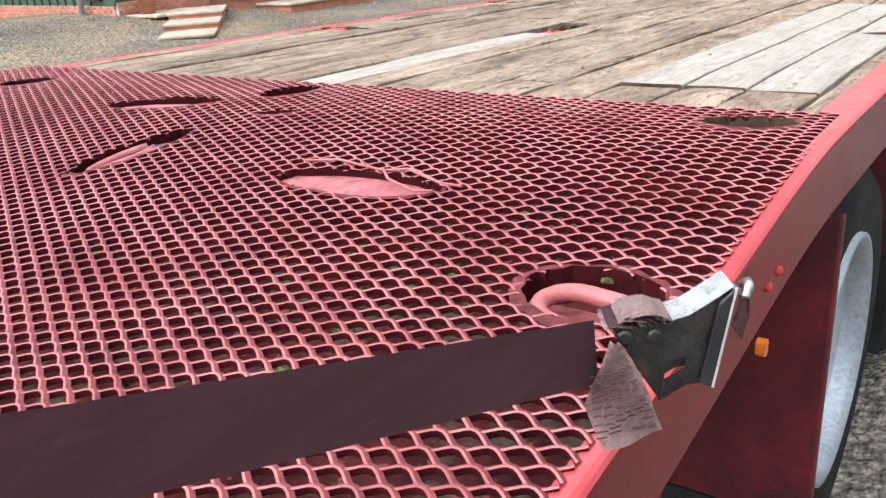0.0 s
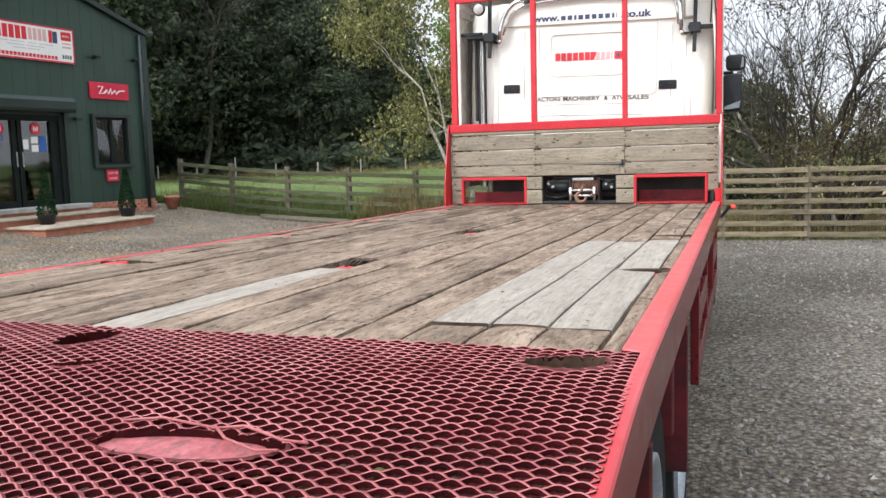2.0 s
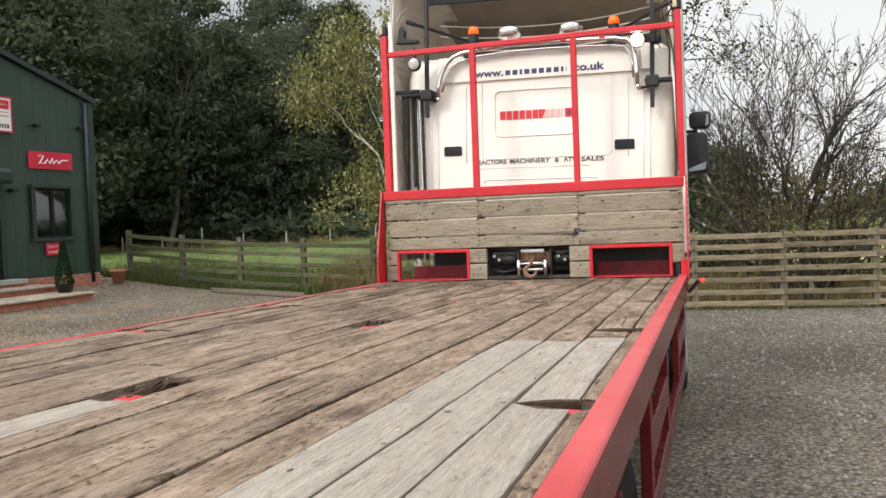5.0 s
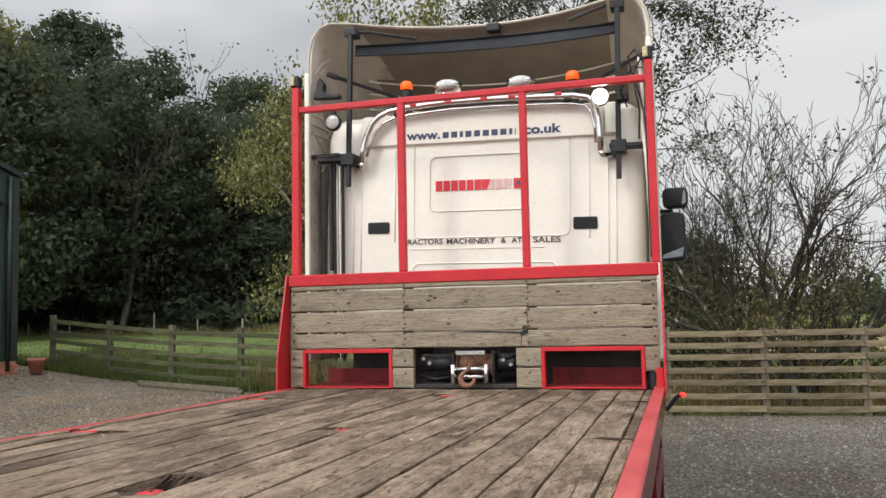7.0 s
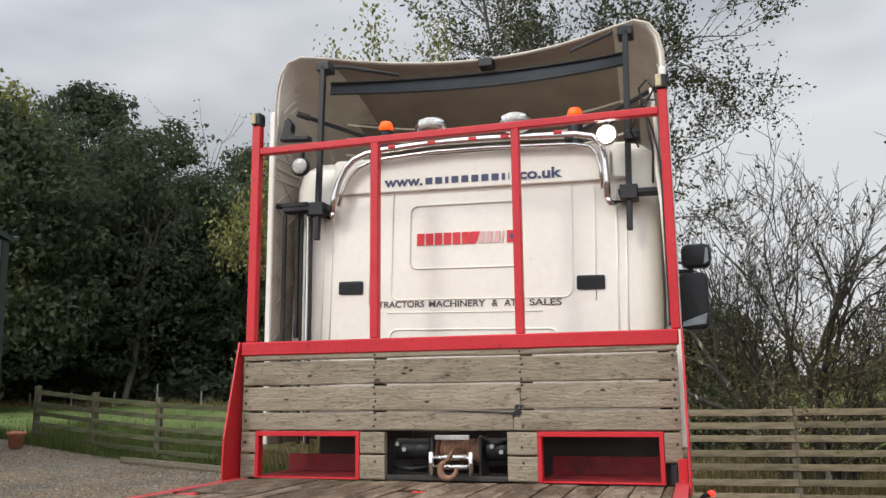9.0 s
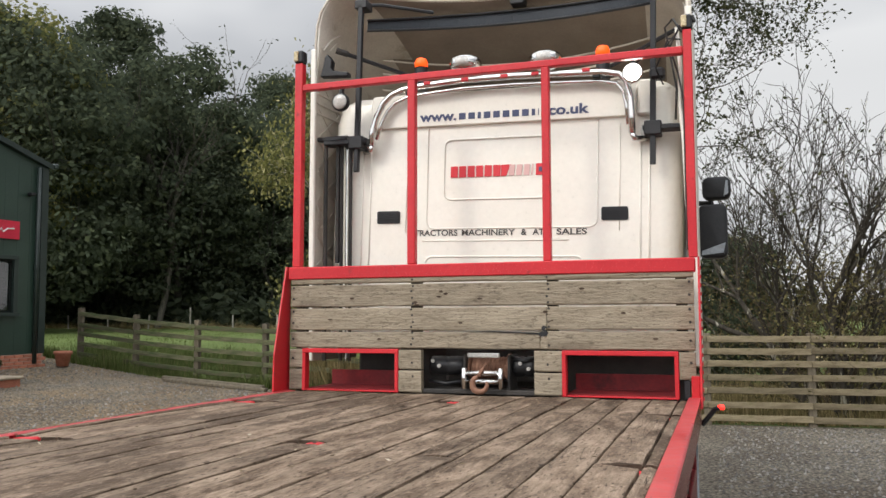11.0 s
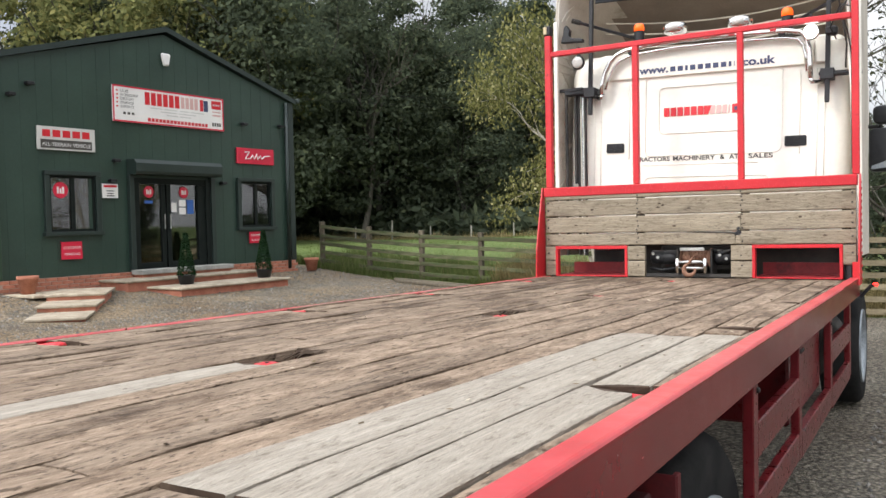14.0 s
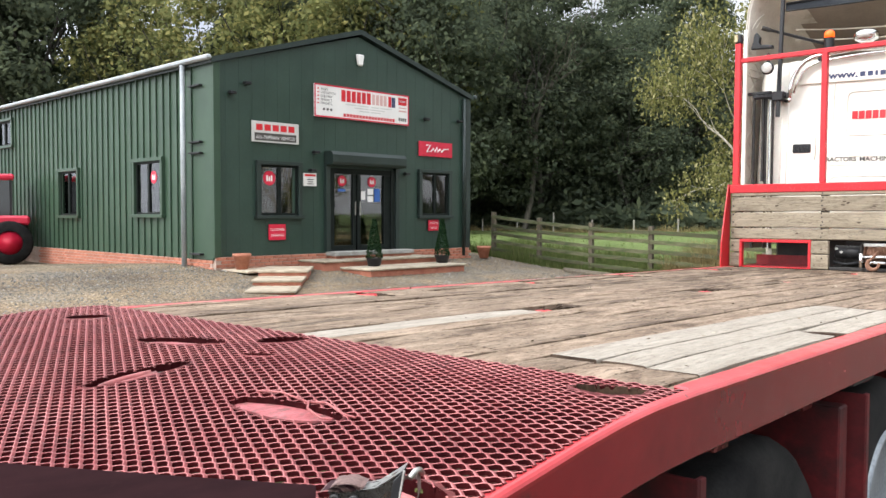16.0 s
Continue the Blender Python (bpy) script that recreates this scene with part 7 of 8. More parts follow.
for k in range(3):
    y0, z = 0.95 * k, 0.265 + 0.105 * k
    part("tread", boxed(((-0.43 - 0.03 * k, y0, z), (0.43 + 0.03 * k, y0 + (1.0 if k < 2 else 1.4), z + 0.045)), bevel=0.010), SLAB, flight)
    part("riser", boxed(((-0.40 - 0.03 * k, y0 + 0.04, z - 0.25), (0.40 + 0.03 * k, y0 + 0.98, z))), BRICK, flight)
landing = part("paving_slab", boxed(((-7.35, -1.0, 0.12), (-5.92, -0.07, 0.165)), bevel=0.010), SLAB)
landing.matrix_world = GABLE
tagged(landing, "pale sandstone paving beside the entrance", "paving")
rl = np.random.default_rng(12)
for x, y, z in ((-4.35, -1.25, 0.15), (-2.40, -1.40, 0.15)):
    pot = thing("topiary_plant", "clipped dark green cone plant in a black pot", "plant", GABLE @ pose(x, y, z), "cone plants by the door")
    bm = bmesh.new()
    spin(bm, [(0.13, 0.0), (0.17, 0.16), (0.18, 0.18), (0.15, 0.18)], 16, "z")
    part("pot", bm, BLACK, pot, "", True)
    h = rl.uniform(0, 1, 2600)
    r = (1 - h) * 0.16 + 0.035
    t = rl.uniform(0, 6.283, 2600)
    rr = r * np.sqrt(rl.uniform(0.5, 1, 2600))
    part("foliage", leaves_mesh("foliage", np.stack([rr * np.cos(t), rr * np.sin(t), 0.17 + h * 0.84], 1), 0.022, rl), LEAF_BOX, pot)
for x, y, z in ((-7.1, -0.40, 0.165), (0.25, -0.35, 0.12)):
    pot = thing("flower_pot", "empty terracotta plant pot beside the wall", "pot", GABLE @ pose(x, y, z), "terracotta pots")
    bm = bmesh.new()
    spin(bm, [(0.115, 0), (0.165, 0.25), (0.185, 0.255), (0.185, 0.315), (0.165, 0.315), (0.15, 0.24)], 20, "z")
    part("bowl", bm, TERRA, pot, "", True)

# ---- fences ----
def fence(name, label, posts, rails, post_h):
    for k, ((xa, ya), (xb, yb)) in enumerate(zip(posts, posts[1:])):
        za, zb = ground_z(xa, ya), ground_z(xb, yb)
        root = thing(name, label, "fence", pose(xa, ya, za), name + " bays")
        bm = boxed(((-0.055, -0.04, -0.2), (0.055, 0.06, post_h)), bevel=0.008)
        part("post", bm, FENCE_POST, root)
        dx, dy, dz = xb - xa, yb - ya, zb - za
        ln, yaw, tilt = math.hypot(dx, dy), math.degrees(math.atan2(dy, dx)), -math.degrees(math.atan2(dz, math.hypot(dx, dy)))
        for z in rails:
            bm = boxed(((0.004, -0.066, -0.045), (ln - 0.004, -0.042, 0.045)), bevel=0.004)
            r = part("rail", bm, FENCE_DARK if name == "field_fence" else FENCE_WOOD, root)
            r.matrix_local = pose(0, 0, z + rng.normal(0, 0.008), 0, tilt, yaw)


left_posts = [(-12.15 + 1.757 * k, fence_y(-12.15 + 1.757 * k)) for k in range(8)]
fence("field_fence", "weathered post and rail field fence", left_posts, (0.20, 0.42, 0.63, 0.85, 1.06), 1.20)
right_posts = [(1.14 + 1.41 * k, fence_y(1.14 + 1.41 * k)) for k in range(8)]
fence("yard_fence", "pale seven-rail post and rail fence", [(0.15, 7.95)] + right_posts, (0.10, 0.30, 0.49, 0.68, 0.88, 1.06, 1.23), 1.31)
log = part("old_rail", boxed(((-1.3, -0.05, 0.0), (1.3, 0.06, 0.09)), ((-1.1, -0.2, 0.0), (1.5, -0.1, 0.07)), bevel=0.015), FENCE_POST)
log.matrix_world = pose(-7.9, fence_y(-7.9) - 0.45, ground_z(-7.9, 9.0), 0, 1.9, -11)
tagged(log, "old dark rails lying at the fence's foot", "timber")
for k in range(16):
    x = -34 + 2.6 * k
    y = 34.5 + 0.06 * (x + 23)
    tall = 0.40 if k % 5 == 3 else 0.0
    ob = part("field_post", boxed(((-0.035, -0.035, -0.1), (0.035, 0.035, 0.78 + tall)), bevel=0.01), POST_PALE)
    ob.matrix_world = pose(x, y, ground_z(x, y), 0, rng.normal(0, 2), 0)
    tagged(ob, "grey far field fence post", "post", "far field posts")
part("field_wire", tubes(*[[(-34, 33.84, z), (5, 36.2, z)] for z in (0.75, 1.0)], r=0.004, seg=4), RUBBER)
tagged(bpy.data.objects["field_wire"], "thin wire strung along far field posts", "wire")

# two slack overhead wires strung before the wood
for k in range(2):
    wire = part("overhead_wire", tubes([(-46 + 4.4 * j, 22.0 + 0.3 * k, 10.75 - 0.33 * k - 0.615 * j + 0.004 * (j - 5) ** 2) for j in range(11)], r=0.006, seg=5), RUBBER)
    tagged(wire, "thin dark overhead wire before the wood", "wire", "overhead wires")

# ---- red tractor parked by the side wall ----
tractor = thing("tractor", "small red tractor with a cab parked by the green wall", "tractor", pose(-22.26, 1.13, ground_z(-21.6, 1.13), 0, 0, 70))
part("bonnet", boxed(((-1.9, -0.35, 0.75), (-0.3, 0.35, 1.25)), bevel=0.08), SIGN_RED, tractor, "red bonnet")
part("mudguard", boxed(((-0.35, -0.85, 1.05), (0.95, -0.45, 1.30)), ((-0.35, 0.45, 1.05), (0.95, 0.85, 1.30)), bevel=0.06), SIGN_RED, tractor)
part("cab_roof", boxed(((-0.75, -0.62, 2.25), (0.60, 0.62, 2.42)), bevel=0.05), SIGN_RED, tractor)
part("cab_frame", boxed(*[((x, y, 1.25), (x + 0.06, y + 0.06, 2.26)) for x in (-0.68, 0.48) for y in (-0.56, 0.5)]), BLACK, tractor)
part("cab_glass", boxed(((-0.64, -0.54, 1.3), (0.5, 0.54, 2.25))), GLASS, tractor)
for x, y, r, w in ((0.45, -0.75, 0.58, 0.2), (0.45, 0.75, 0.58, 0.2), (-1.55, -0.62, 0.46, 0.14), (-1.55, 0.62, 0.46, 0.14)):
    bm = bmesh.new()
    spin(bm, [(r * 0.55, -w), (r * 0.92, -w), (r, -w * 0.6), (r, w * 0.6), (r * 0.92, w), (r * 0.55, w)], 28, "y", (x, y, r), False)
    ty = part("wheel", bm, RUBBER, tractor, "", True)
    bm = bmesh.new()
    spin(bm, [(r * 0.56, -w * 0.8), (r * 0.5, -w * 0.6), (r * 0.12, -w * 0.5), (r * 0.12, w * 0.5), (r * 0.5, w * 0.6), (r * 0.56, w * 0.8)], 24, "y", (x, y, r))
    part("rim", bm, SIGN_RED, ty, "", True)


# ---- trees ----
def branch(bm, r, p, d, length, radius, level, tips, bend=0.22, forks=(2, 3), spread=0.55, rise=0.12, seg=5, min_level=0, thin=0.004):
    """A limb of four bent pieces that forks into thinner ones; gathers (tip, direction) of the twigs."""
    pts, rs = [p.copy()], [radius]
    n = 4 if level > 1 else 3
    for k in range(n):
        d = (d + Vector(r.normal(0, bend, 3)) + Vector((0, 0, rise))).normalized()
        p = p + d * (length / n)
        pts.append(p.copy())
        rs.append(max(thin, radius * (1 - 0.40 * (k + 1) / n)))
        if level <= 1:
            tips.append((p.copy(), d.copy()))
    if level == 0:
        rs[-1] = thin * 0.5
    tube(bm, pts, rs, seg if level > 1 else 3, caps=False)
    if level <= min_level:
        return
    for k in range(int(r.integers(forks[0], forks[1] + 1))):
        i = n if k == 0 else int(r.integers(1, n + 1))
        side = Vector(r.normal(0, 1, 3))
        side = (side - d * side.dot(d)).normalized()
        nd = (d + side * spread * r.uniform(0.6, 1.4)).normalized()
        branch(bm, r, pts[i], nd, length * r.uniform(0.58, 0.82), max(thin, rs[i] * 0.74), level - 1, tips, bend, forks, spread, rise, seg, min_level, thin)


def tree(name, label, at, seed, stems, level, leaf, bark, leaf_size, per_tip, scatter, spread=0.55, rise=0.12, forks=(2, 3), group="", thin=0.004, bend=0.2):
    """stems: (offset, direction, length, radius) of each main stem."""
    r = np.random.default_rng(seed)
    root = thing(name, label, "tree", at, group)
    bm = bmesh.new()
    tips = []
    for off, d, length, radius in stems:
        branch(bm, r, Vector(off), Vector(d).normalized(), length, radius, level, tips, bend, forks, spread, rise, 6, 0, thin)
    part("trunk", bm, bark, root, "", True)
    if per_tip > 0:
        c = np.array([tuple(t[0]) for t in tips])
        c = np.repeat(c, max(1, int(per_tip)), 0) if per_tip >= 1 else c[r.uniform(0, 1, len(c)) < per_tip]
        c = c + r.normal(0, scatter, c.shape)
        part("crown", leaves_mesh("crown", c, leaf_size, r, 0.8), leaf, root)
    return root


def clump_leaves(r, cen, size, per_clump, squash=0.6):
    """Leaf places over the skins of clumps, and the way each leaf faces: out of its clump, leaning to the sky."""
    n = len(cen) * per_clump
    way = r.normal(0, 1, (n, 3))
    way /= np.linalg.norm(way, axis=1)[:, None]
    reach = r.uniform(0.2, 1.0, n) ** 0.5 * 1.7
    pts = np.repeat(cen, per_clump, 0) + way * (reach * np.repeat(size, per_clump))[:, None] * np.array([1.0, 1.0, squash])
    return pts, way + np.array([0, 0, 0.35])


def wood_tree(name, label, seed, height, radius, leaf, clumps, per_clump, leaf_size, bark=BARK_DARK, low=0.10):
    """A tall woodland tree: trunk and limbs, and a crown of leaf clumps with gaps between them."""
    r = np.random.default_rng(seed)
    root = thing(name, label, "tree", pose(0, 0, 0), "woodland trees")
    bm = bmesh.new()
    tips = []
    branch(bm, r, Vector((0, 0, -0.3)), Vector((r.normal(0, 0.05), r.normal(0, 0.05), 1)), height * 0.42, height * 0.015, 3, tips, 0.10, (2, 3), 0.5, 0.10, 7, 1, 0.02)
    for k in range(9):
        z = height * r.uniform(0.15, 0.6)
        t = r.uniform(0, 6.283)
        branch(bm, r, Vector((0, 0, z)), Vector((math.cos(t), math.sin(t), 0.45)), radius * 0.9, height * 0.006, 1, tips, 0.2, (1, 2), 0.5, 0.08, 5, 0, 0.02)
    part("trunk", bm, bark, root, "", True)
    h = r.beta(1.6, 1.25, clumps)
    wide = np.sqrt(np.clip(np.sin(np.pi * (0.10 + 0.86 * h)), 0, 1)) * radius
    t = r.uniform(0, 2 * np.pi, clumps)
    q = wide * np.sqrt(r.uniform(0.25, 1, clumps))
    cen = np.stack([q * np.cos(t), q * np.sin(t), height * (low + (1 - low) * h)], 1)
    size = r.uniform(0.5, 1.25, clumps) * radius * 0.20
    pts, way = clump_leaves(r, cen, size, per_clump)
    part("crown", leaves_mesh("crown", pts, leaf_size, r, 0.6, way, 0.55), leaf, root)
    return root


def bush(label, x, y, seed, radius, height, leaf, clumps, per_clump, leaf_size):
    r = np.random.default_rng(seed)
    root = thing("shrub", label, "shrub", pose(x, y, ground_z(x, y) - 0.05))
    bm = bmesh.new()
    tips = []
    for k in range(9):
        t = k * 0.7
        branch(bm, r, Vector((0, 0, 0)), Vector((0.6 * math.cos(t), 0.6 * math.sin(t), 1)), height * 0.5, 0.03, 2, tips, 0.2, (2, 3), 0.6, 0.05, 5, 0, 0.006)
    part("stem", bm, BARK_DARK, root, "", True)
    h, t = r.uniform(0.08, 1, clumps), r.uniform(0, 6.283, clumps)
    q = radius * np.sqrt(r.uniform(0.1, 1, clumps)) * np.sqrt(np.clip(1.05 - h * h, 0, 1))
    pts, way = clump_leaves(r, np.stack([q * np.cos(t), q * np.sin(t), h * height], 1), r.uniform(0.10, 0.24, clumps) * radius, per_clump, 0.8)
    part("crown", leaves_mesh("crown", pts, leaf_size, r, 0.6, way, 0.6), leaf, root)


dark_label = "tall dark green woodland tree with dense leaves"
kinds = [wood_tree("woodland_tree", dark_label, 31, 17.0, 5.0, LEAF_WOOD, 230, 95, 0.18, low=0.03), wood_tree("woodland_tree", dark_label, 32, 18.5, 4.4, LEAF_WOOD, 230, 95, 0.18, low=0.03),
         wood_tree("woodland_tree", dark_label, 33, 15.5, 5.2, LEAF_WOOD, 220, 95, 0.18, low=0.04), wood_tree("woodland_tree", "tall yellowing woodland tree behind the office", 34, 17.0, 4.6, LEAF_GOLD, 130, 80, 0.19),
         wood_tree("woodland_tree", "bright green tree at the wood's far edge", 35, 16.0, 4.2, LEAF_BRIGHT, 120, 80, 0.19),
         wood_tree("woodland_tree", "low dark tree on the far field's edge", 36, 16.0, 5.2, LEAF_WOOD, 90, 34, 0.45)]
wr = np.random.default_rng(77)
spots = []
for row, (y, step, off) in enumerate(((39.0, 5.2, 0.0), (46.0, 6.0, 2.0), (54.0, 6.5, 1.0))):
    x = -66.0 + off
    while x < -19.5 - row * 1.0:
        spots.append((x + wr.normal(0, 0.9), y + wr.normal(0, 1.2) - 0.04 * (x + 30), int(wr.integers(0, 3)), wr.uniform(0.90, 1.12) * (1.14 if x < -34 else 1.0 if x < -27 else 0.80)))
        x += step
# behind and beside the office
for x in range(-62, -30, 6):
    spots.append((x + wr.normal(0, 0.8), 27 + wr.normal(0, 1.5), (3, 0, 3, 1, 3, 2)[(x + 62) // 6 % 6], wr.uniform(0.8, 1.0)))
spots += [(-36.0, 24.0, 3, 1.0), (-41.5, 22.0, 3, 0.95), (-47.0, 19.0, 3, 0.9), (-53.0, 16.5, 0, 1.2), (-59.0, 13.0, 2, 1.2), (-62.0, 20.0, 1, 1.25), (-33.0, 28.0, 3, 0.98)]
spots += [(-19.5, 56.0, 4, 0.78), (-14.5, 58.0, 4, 0.66), (-9.0, 62.0, 4, 0.56), (-4.0, 66.0, 0, 0.5)]
for x in range(-6, 60, 5):
    spots.append((x + wr.normal(0, 1.0), 84 + wr.normal(0, 2.0), 5, wr.uniform(0.40, 0.50) if x < 3 else wr.uniform(0.14, 0.22)))
used = set()
for x, y, k, s in spots:
    m = pose(x, y, ground_z(x, y) - 0.1, 0, 0, wr.uniform(0, 360)) @ Matrix.Diagonal((s, s, s, 1))
    if k not in used:
        used.add(k)
        kinds[k].matrix_basis = m
    else:
        c = copy_thing(kinds[k], Matrix.Identity(4))
        c.matrix_basis = m
hr = np.random.default_rng(15)
n = 9000
hx = hr.uniform(-12, 60, n)
tagged(part("far_hedge", leaves_mesh("far_hedge", np.stack([hx, 66 + hr.normal(0, 1.2, n), 0.6 + np.abs(hr.normal(0, 0.8, n)) * (1 + 0.4 * np.sin(hx * 0.5))], 1), 0.45, hr), LEAF_WOOD), "dark overgrown hedge across the far field", "hedge", kind="stuff")
# undergrowth along the wood's edge
ur = np.random.default_rng(5)
n = 9000
ux = ur.uniform(-70, -6, n)
uy = 36.5 - 0.04 * (ux + 30) + ur.exponential(1.6, n)
uz = np.abs(ur.normal(0, 0.7, n)) + 0.1
tagged(part("undergrowth", leaves_mesh("undergrowth", np.stack([ux, uy, uz + 0.45], 1), 0.42, ur), LEAF_WOOD), "dark bramble undergrowth at the wood's edge", "undergrowth", kind="stuff")

# dim thicket deep in the wood, under the crowns
n = 24000
ux = ur.uniform(-74, -14, n)
uy = 55.0 - 0.04 * (ux + 30) + ur.normal(0, 1.5, n)
tagged(part("thicket", leaves_mesh("thicket", np.stack([ux, uy, 0.4 + 7.5 * ur.uniform(0, 1, n) ** 1.2], 1), 0.5, ur), LEAF_WOOD), "dark leafy thicket deep inside the wood", "undergrowth", kind="stuff")
# a thin, nearly bare tree at the wood's edge
tree("bare_tree", "slender grey tree with few leaves before the dark wood", pose(-28.5, 35.3, ground_z(-28.5, 35.3) - 0.1), 405,
     [((-0.6, 0, 0), (0.05, 0, 1), 8.6, 0.19), ((-0.3, 0, 6.0), (0.75, 0.0, 1), 3.8, 0.08), ((-0.2, 0, 8.0), (-0.45, 0.1, 1), 3.0, 0.06), ((-0.3, 0, 7.0), (0.9, -0.2, 0.75), 3.0, 0.06)], 3, LEAF_WOOD, BARK_WOOD, 0.09, 2, 0.25, 0.55, 0.06, (2, 3), "", 0.014, 0.11)

# the pale-barked tree beyond the fence, hung with olive leaves
gz = ground_z(-3.75, 8.7)
tree("birch_tree", "leaning pale-barked tree with sparse olive leaves", pose(-3.85, 8.75, gz - 0.1) @ Matrix.Diagonal((0.64, 0.60, 0.97, 1)), 101,
     [((0, 0, 0), (-0.12, 0.0, 1), 2.9, 0.11), ((0.15, 0.1, 0), (0.16, 0.1, 1), 2.9, 0.10), ((-0.1, 0.1, 0), (-0.10, 0.25, 1), 2.7, 0.08), ((0.0, 0.15, 0), (0.02, 0.2, 1), 3.2, 0.10)], 4, LEAF_BIRCH, BARK_PALE, 0.057, 38, 0.23, 0.45, 0.06, (2, 3), "", 0.006)
# the bushy bare tree behind the yard fence
FAN = [(0.05, 0.2, 1.75, 0.085), (0.42, 0.3, 1.55, 0.075), (0.30, 3.0, 1.70, 0.080), (0.60, 3.3, 1.45, 0.060), (0.62, 6.1, 1.45, 0.060), (0.25, 1.6, 1.6, 0.060), (0.30, 4.6, 1.6, 0.055), (0.85, 0.1, 1.3, 0.045), (0.88, 3.1, 1.3, 0.045), (0.48, 5.4, 1.4, 0.050), (0.45, 2.2, 1.4, 0.050), (0.15, 5.0, 1.7, 0.06)]
tree("bare_tree", "many-stemmed nearly bare tree with lichened stems", pose(3.0, 9.7, ground_z(3.0, 9.7) - 0.1), 217,
     [((0.28 * math.cos(a), 0.22 * math.sin(a), 0), (q * 0.9 * math.cos(a), q * 0.6 * math.sin(a), 1), length * 1.12, radius * 1.2) for q, a, length, radius in FAN],
     6, LEAF_SPARSE, BARK_GREY, 0.036, 0.08, 0.05, 0.46, 0.05, (2, 3), "", 0.0046, 0.15)
tree("shrub", "olive-brown tangle of shrub twigs round the bare tree", pose(3.05, 10.0, ground_z(3.05, 10.0) - 0.1), 203,
     [((0.22 * math.cos(k * 2.4), 0.18 * math.sin(k * 2.4), 0), (0.95 * ((k * 0.618) % 1.0) * math.cos(k * 2.4), 0.6 * ((k * 0.618) % 1.0) * math.sin(k * 2.4), 1.0), 1.30, 0.016) for k in range(38)],
     3, LEAF_DULL, BARK_BROWN, 0.030, 3, 0.13, 0.55, 0.03, (2, 3), "", 0.004)
bush("dark green rounded bush behind the bare tree", 1.6, 13.2, 41, 1.5, 3.1, LEAF_WOOD, 110, 100, 0.07)
bush("low olive bush behind the bare tree", 4.4, 12.5, 42, 1.3, 1.3, LEAF_BIRCH, 60, 60, 0.05)
# the tall open tree behind the cab
tree("ash_tree", "tall open tree with thin branches and few leaves", pose(-1.7, 18.5, ground_z(-1.7, 18.5) - 0.1), 364,
     [((0, 0, 0), (0.02, 0, 1), 5.9, 0.20), ((0.1, 0, 1.2), (0.46, 0.0, 1), 5.6, 0.13), ((-0.1, 0, 1.0), (-0.30, 0.1, 1), 5.2, 0.13), ((0, 0.1, 2.0), (0.15, 0.3, 1), 5.4, 0.12)], 5, LEAF_SPARSE, BARK_WOOD, 0.058, 8, 0.13, 0.55, 0.04, (3, 3), "", 0.008)

# ---- long grass behind the fences ----
def grass_patch(name, label, n, seed, x_range, v_range, height, mat, power=1.0):
    r = np.random.default_rng(seed)
    x = r.uniform(*x_range, n)
    v = v_range[0] + (v_range[1] - v_range[0]) * r.uniform(0, 1, n) ** power
    fy = np.array([fence_y(a) for a in x])
    z = np.array([ground_z(a, b + c) for a, b, c in zip(x, fy, v)])
    clump = 0.55 + 0.45 * np.sin(x * 2.1 + 1.7 * np.sin(v * 1.9)) * np.sin(v * 2.6 + x)
    h = height * r.uniform(0.4, 1.2, n) * clump
    base = np.stack([x, fy + v, z - 0.02], 1)
    t = r.uniform(0, 6.283, n)
    lean = np.stack([np.cos(t), np.sin(t), np.zeros(n)], 1) * (h * r.uniform(0.1, 0.55, n))[:, None]
    side = np.stack([-np.sin(t), np.cos(t), np.zeros(n)], 1) * r.uniform(0.006, 0.016, n)[:, None]
    top = base + lean + np.stack([np.zeros(n), np.zeros(n), h], 1)
    verts = np.stack([base - side, base + side, top], 1).reshape(-1, 3)
    me = bpy.data.meshes.new(name)
    me.from_pydata(verts.tolist(), [], np.arange(3 * n).reshape(-1, 3).tolist())
    tagged(part(name, me, mat), label, "grass", kind="stuff")


grass_patch("dry_grass", "long dry grass and weeds behind the yard fence", 26000, 6, (0.0, 13.0), (0.1, 6.0), 0.66, BLADE, 1.3)
grass_patch("long_grass", "long mixed grass along the field fence", 26000, 7, (-14.0, 0.5), (0.05, 4.0), 0.50, BLADE_GREEN, 1.6)
grass_patch("weeds", "dry weeds at the fence near the headboard", 24000, 8, (-6.5, 0.3), (-0.12, 2.2), 0.95, BLADE, 1.4)
grass_patch("fence_foot_grass", "tufts of grass and weeds at the fence's foot", 9000, 10, (-12.5, 0.2), (-0.30, 0.08), 0.42, BLADE_GREEN, 0.8)
grass_patch("field_edge_grass", "pale dry grass along the wood's edge", 16000, 12, (-38.0, 3.0), (23.0, 26.0), 0.55, BLADE, 1.0)
grass_patch("pasture_tufts", "short pasture grass tufts", 22000, 9, (-30.0, 2.0), (2.0, 26.0), 0.16, BLADE_GREEN, 0.8)


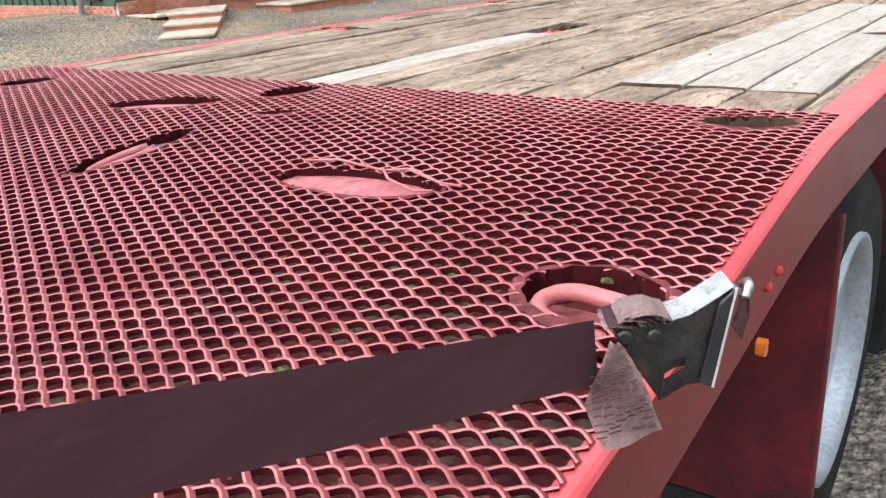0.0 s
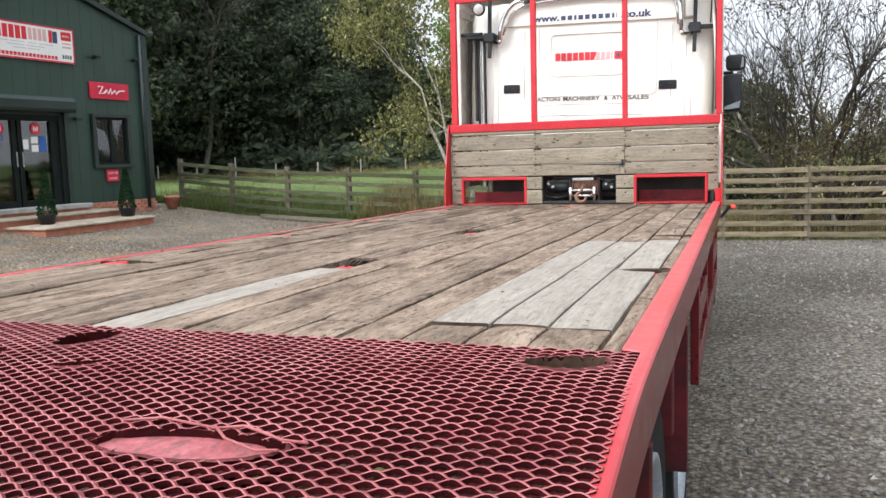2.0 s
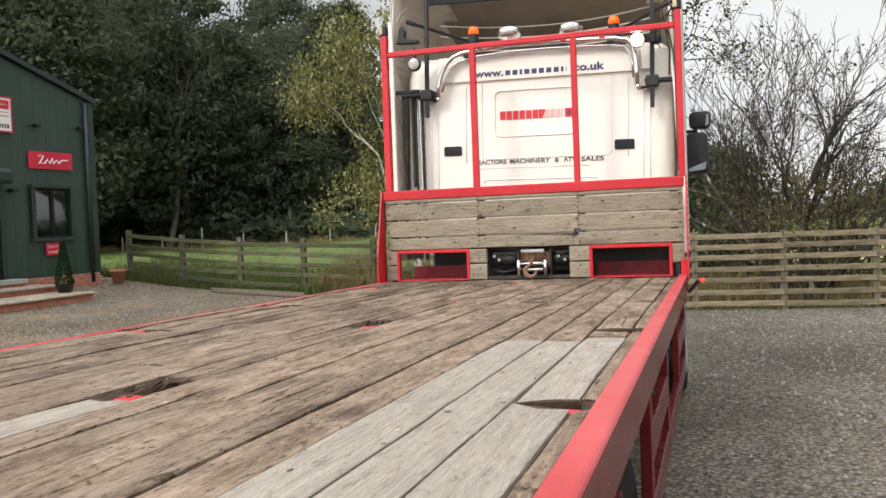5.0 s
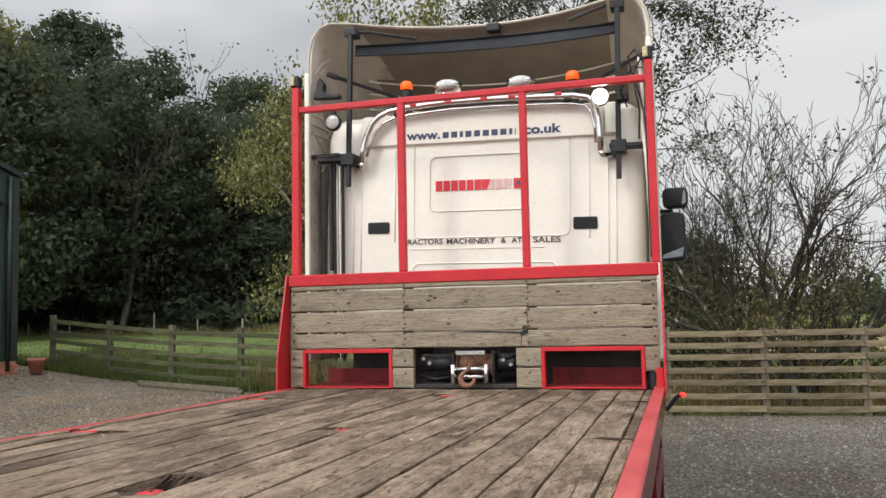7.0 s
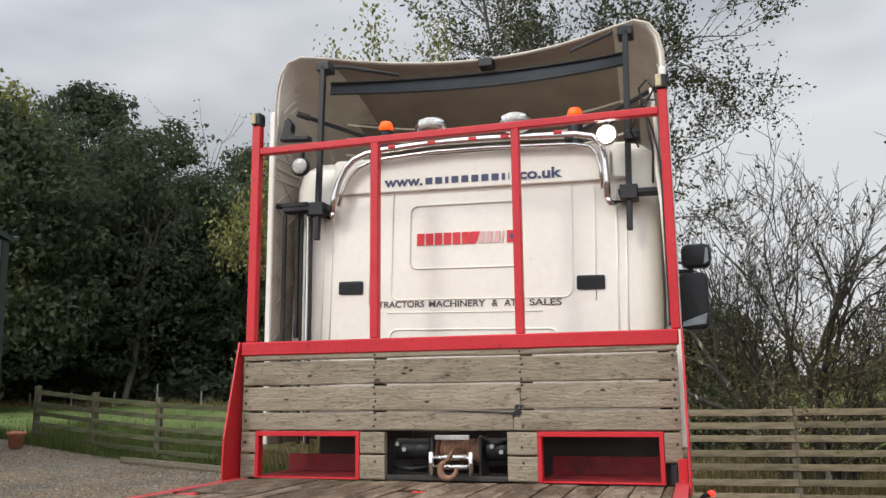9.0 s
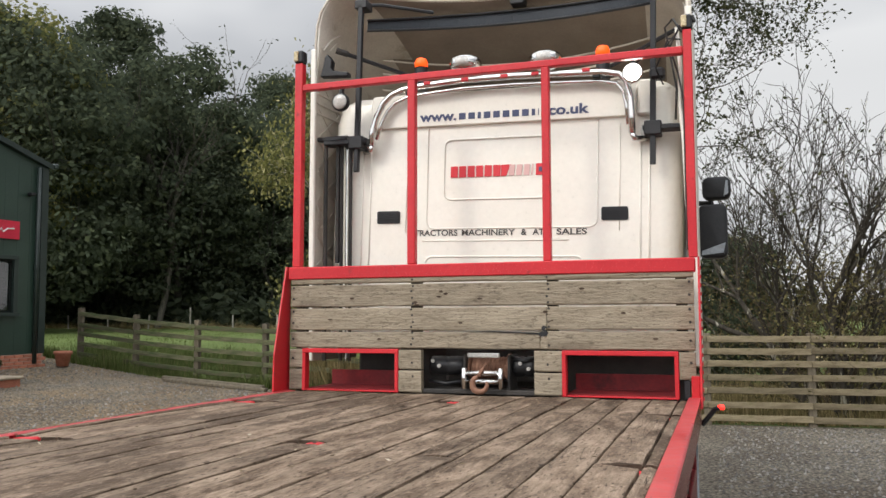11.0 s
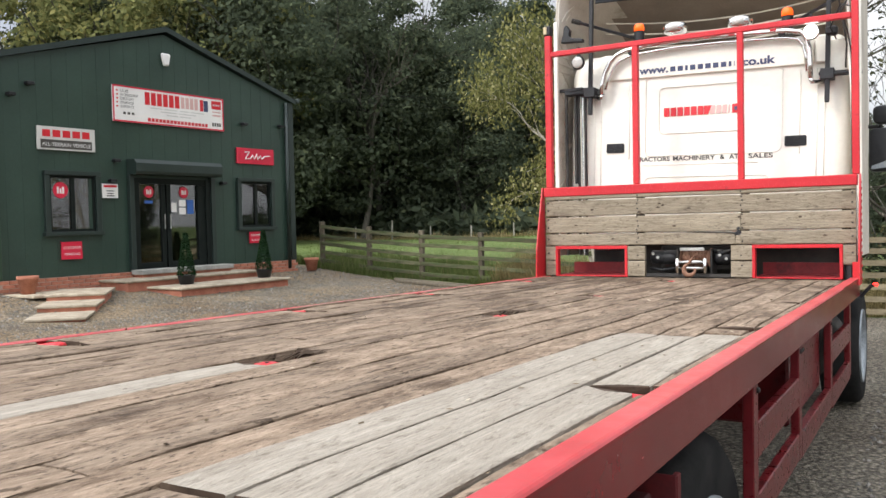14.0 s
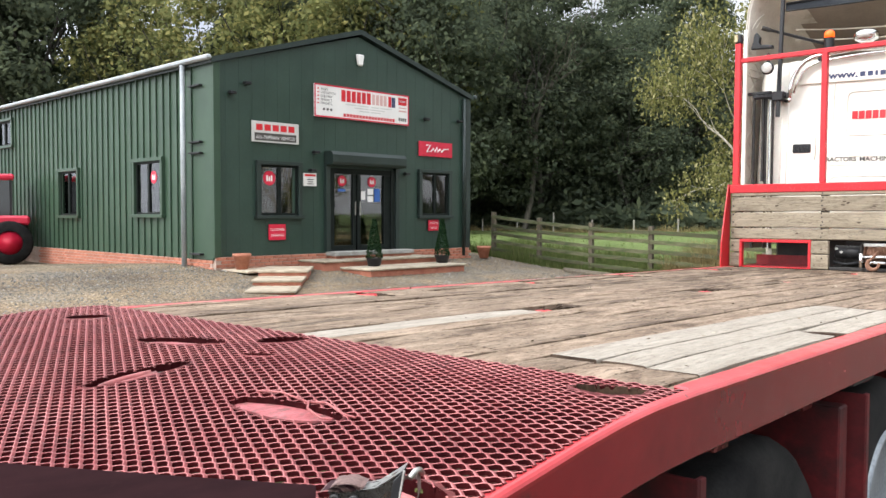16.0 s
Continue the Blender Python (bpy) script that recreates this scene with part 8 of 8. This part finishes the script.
# ---- loose stones over the gravel ----
def stones(n, seed, x_range, y_range):
    r = np.random.default_rng(seed)
    base = np.array([(1, 0, 0), (-1, 0, 0), (0, 1, 0), (0, -1, 0), (0, 0, 1), (0, 0, -1)], float)
    tri = np.array([(0, 2, 4), (2, 1, 4), (1, 3, 4), (3, 0, 4), (2, 0, 5), (1, 2, 5), (3, 1, 5), (0, 3, 5)])
    x, y = r.uniform(*x_range, n), r.uniform(*y_range, n)
    keep = (y < np.array([fence_y(a) for a in x]) - 0.15) & ~((np.abs(x) < 1.3) & (y > -9))
    x, y = x[keep], y[keep]
    n = len(x)
    z = np.array([ground_z(a, b) for a, b in zip(x, y)])
    s = r.uniform(0.008, 0.022, n)[:, None] * r.uniform(0.6, 1.3, (n, 3))
    t = r.uniform(0, 6.283, n)
    v = base[None] * s[:, None, :] + r.normal(0, 0.002, (n, 6, 3))
    c, q = np.cos(t)[:, None], np.sin(t)[:, None]
    v = np.stack([v[..., 0] * c - v[..., 1] * q, v[..., 0] * q + v[..., 1] * c, v[..., 2]], 2) + np.stack([x, y, z + 0.004], 1)[:, None]
    me = bpy.data.meshes.new("loose_stones")
    me.from_pydata(v.reshape(-1, 3).tolist(), [], (tri[None] + 6 * np.arange(n)[:, None, None]).reshape(-1, 3).tolist())
    tagged(part("loose_stones", me, PEBBLE), "loose grey stones on the gravel yard", "stones", kind="stuff")


stones(16000, 21, (1.3, 9.0), (-7.0, 8.0))
stones(16000, 22, (-13.5, -1.3), (-4.0, 10.0))


# ---- chips, dry leaves and grit on the deck ----
def deck_litter(n, seed):
    r = np.random.default_rng(seed)
    x, y = r.uniform(-1.15, 1.15, n), r.uniform(-6.1, -0.1, n)
    c = np.stack([x, y, np.full(n, DECK + 0.006)], 1)
    u = np.stack([r.normal(0, 1, n), r.normal(0, 1, n), r.normal(0, 0.15, n)], 1)
    u *= (r.uniform(0.003, 0.012, n) / np.linalg.norm(u, axis=1))[:, None]
    v = np.stack([-u[:, 1], u[:, 0], r.normal(0, 0.002, n)], 1)
    ob = part("litter", quads_mesh("litter", c, u, v), LITTER)
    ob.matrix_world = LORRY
    tagged(ob, "wood chips and dry leaf scraps on the deck", "litter", kind="stuff")


deck_litter(420, 61)
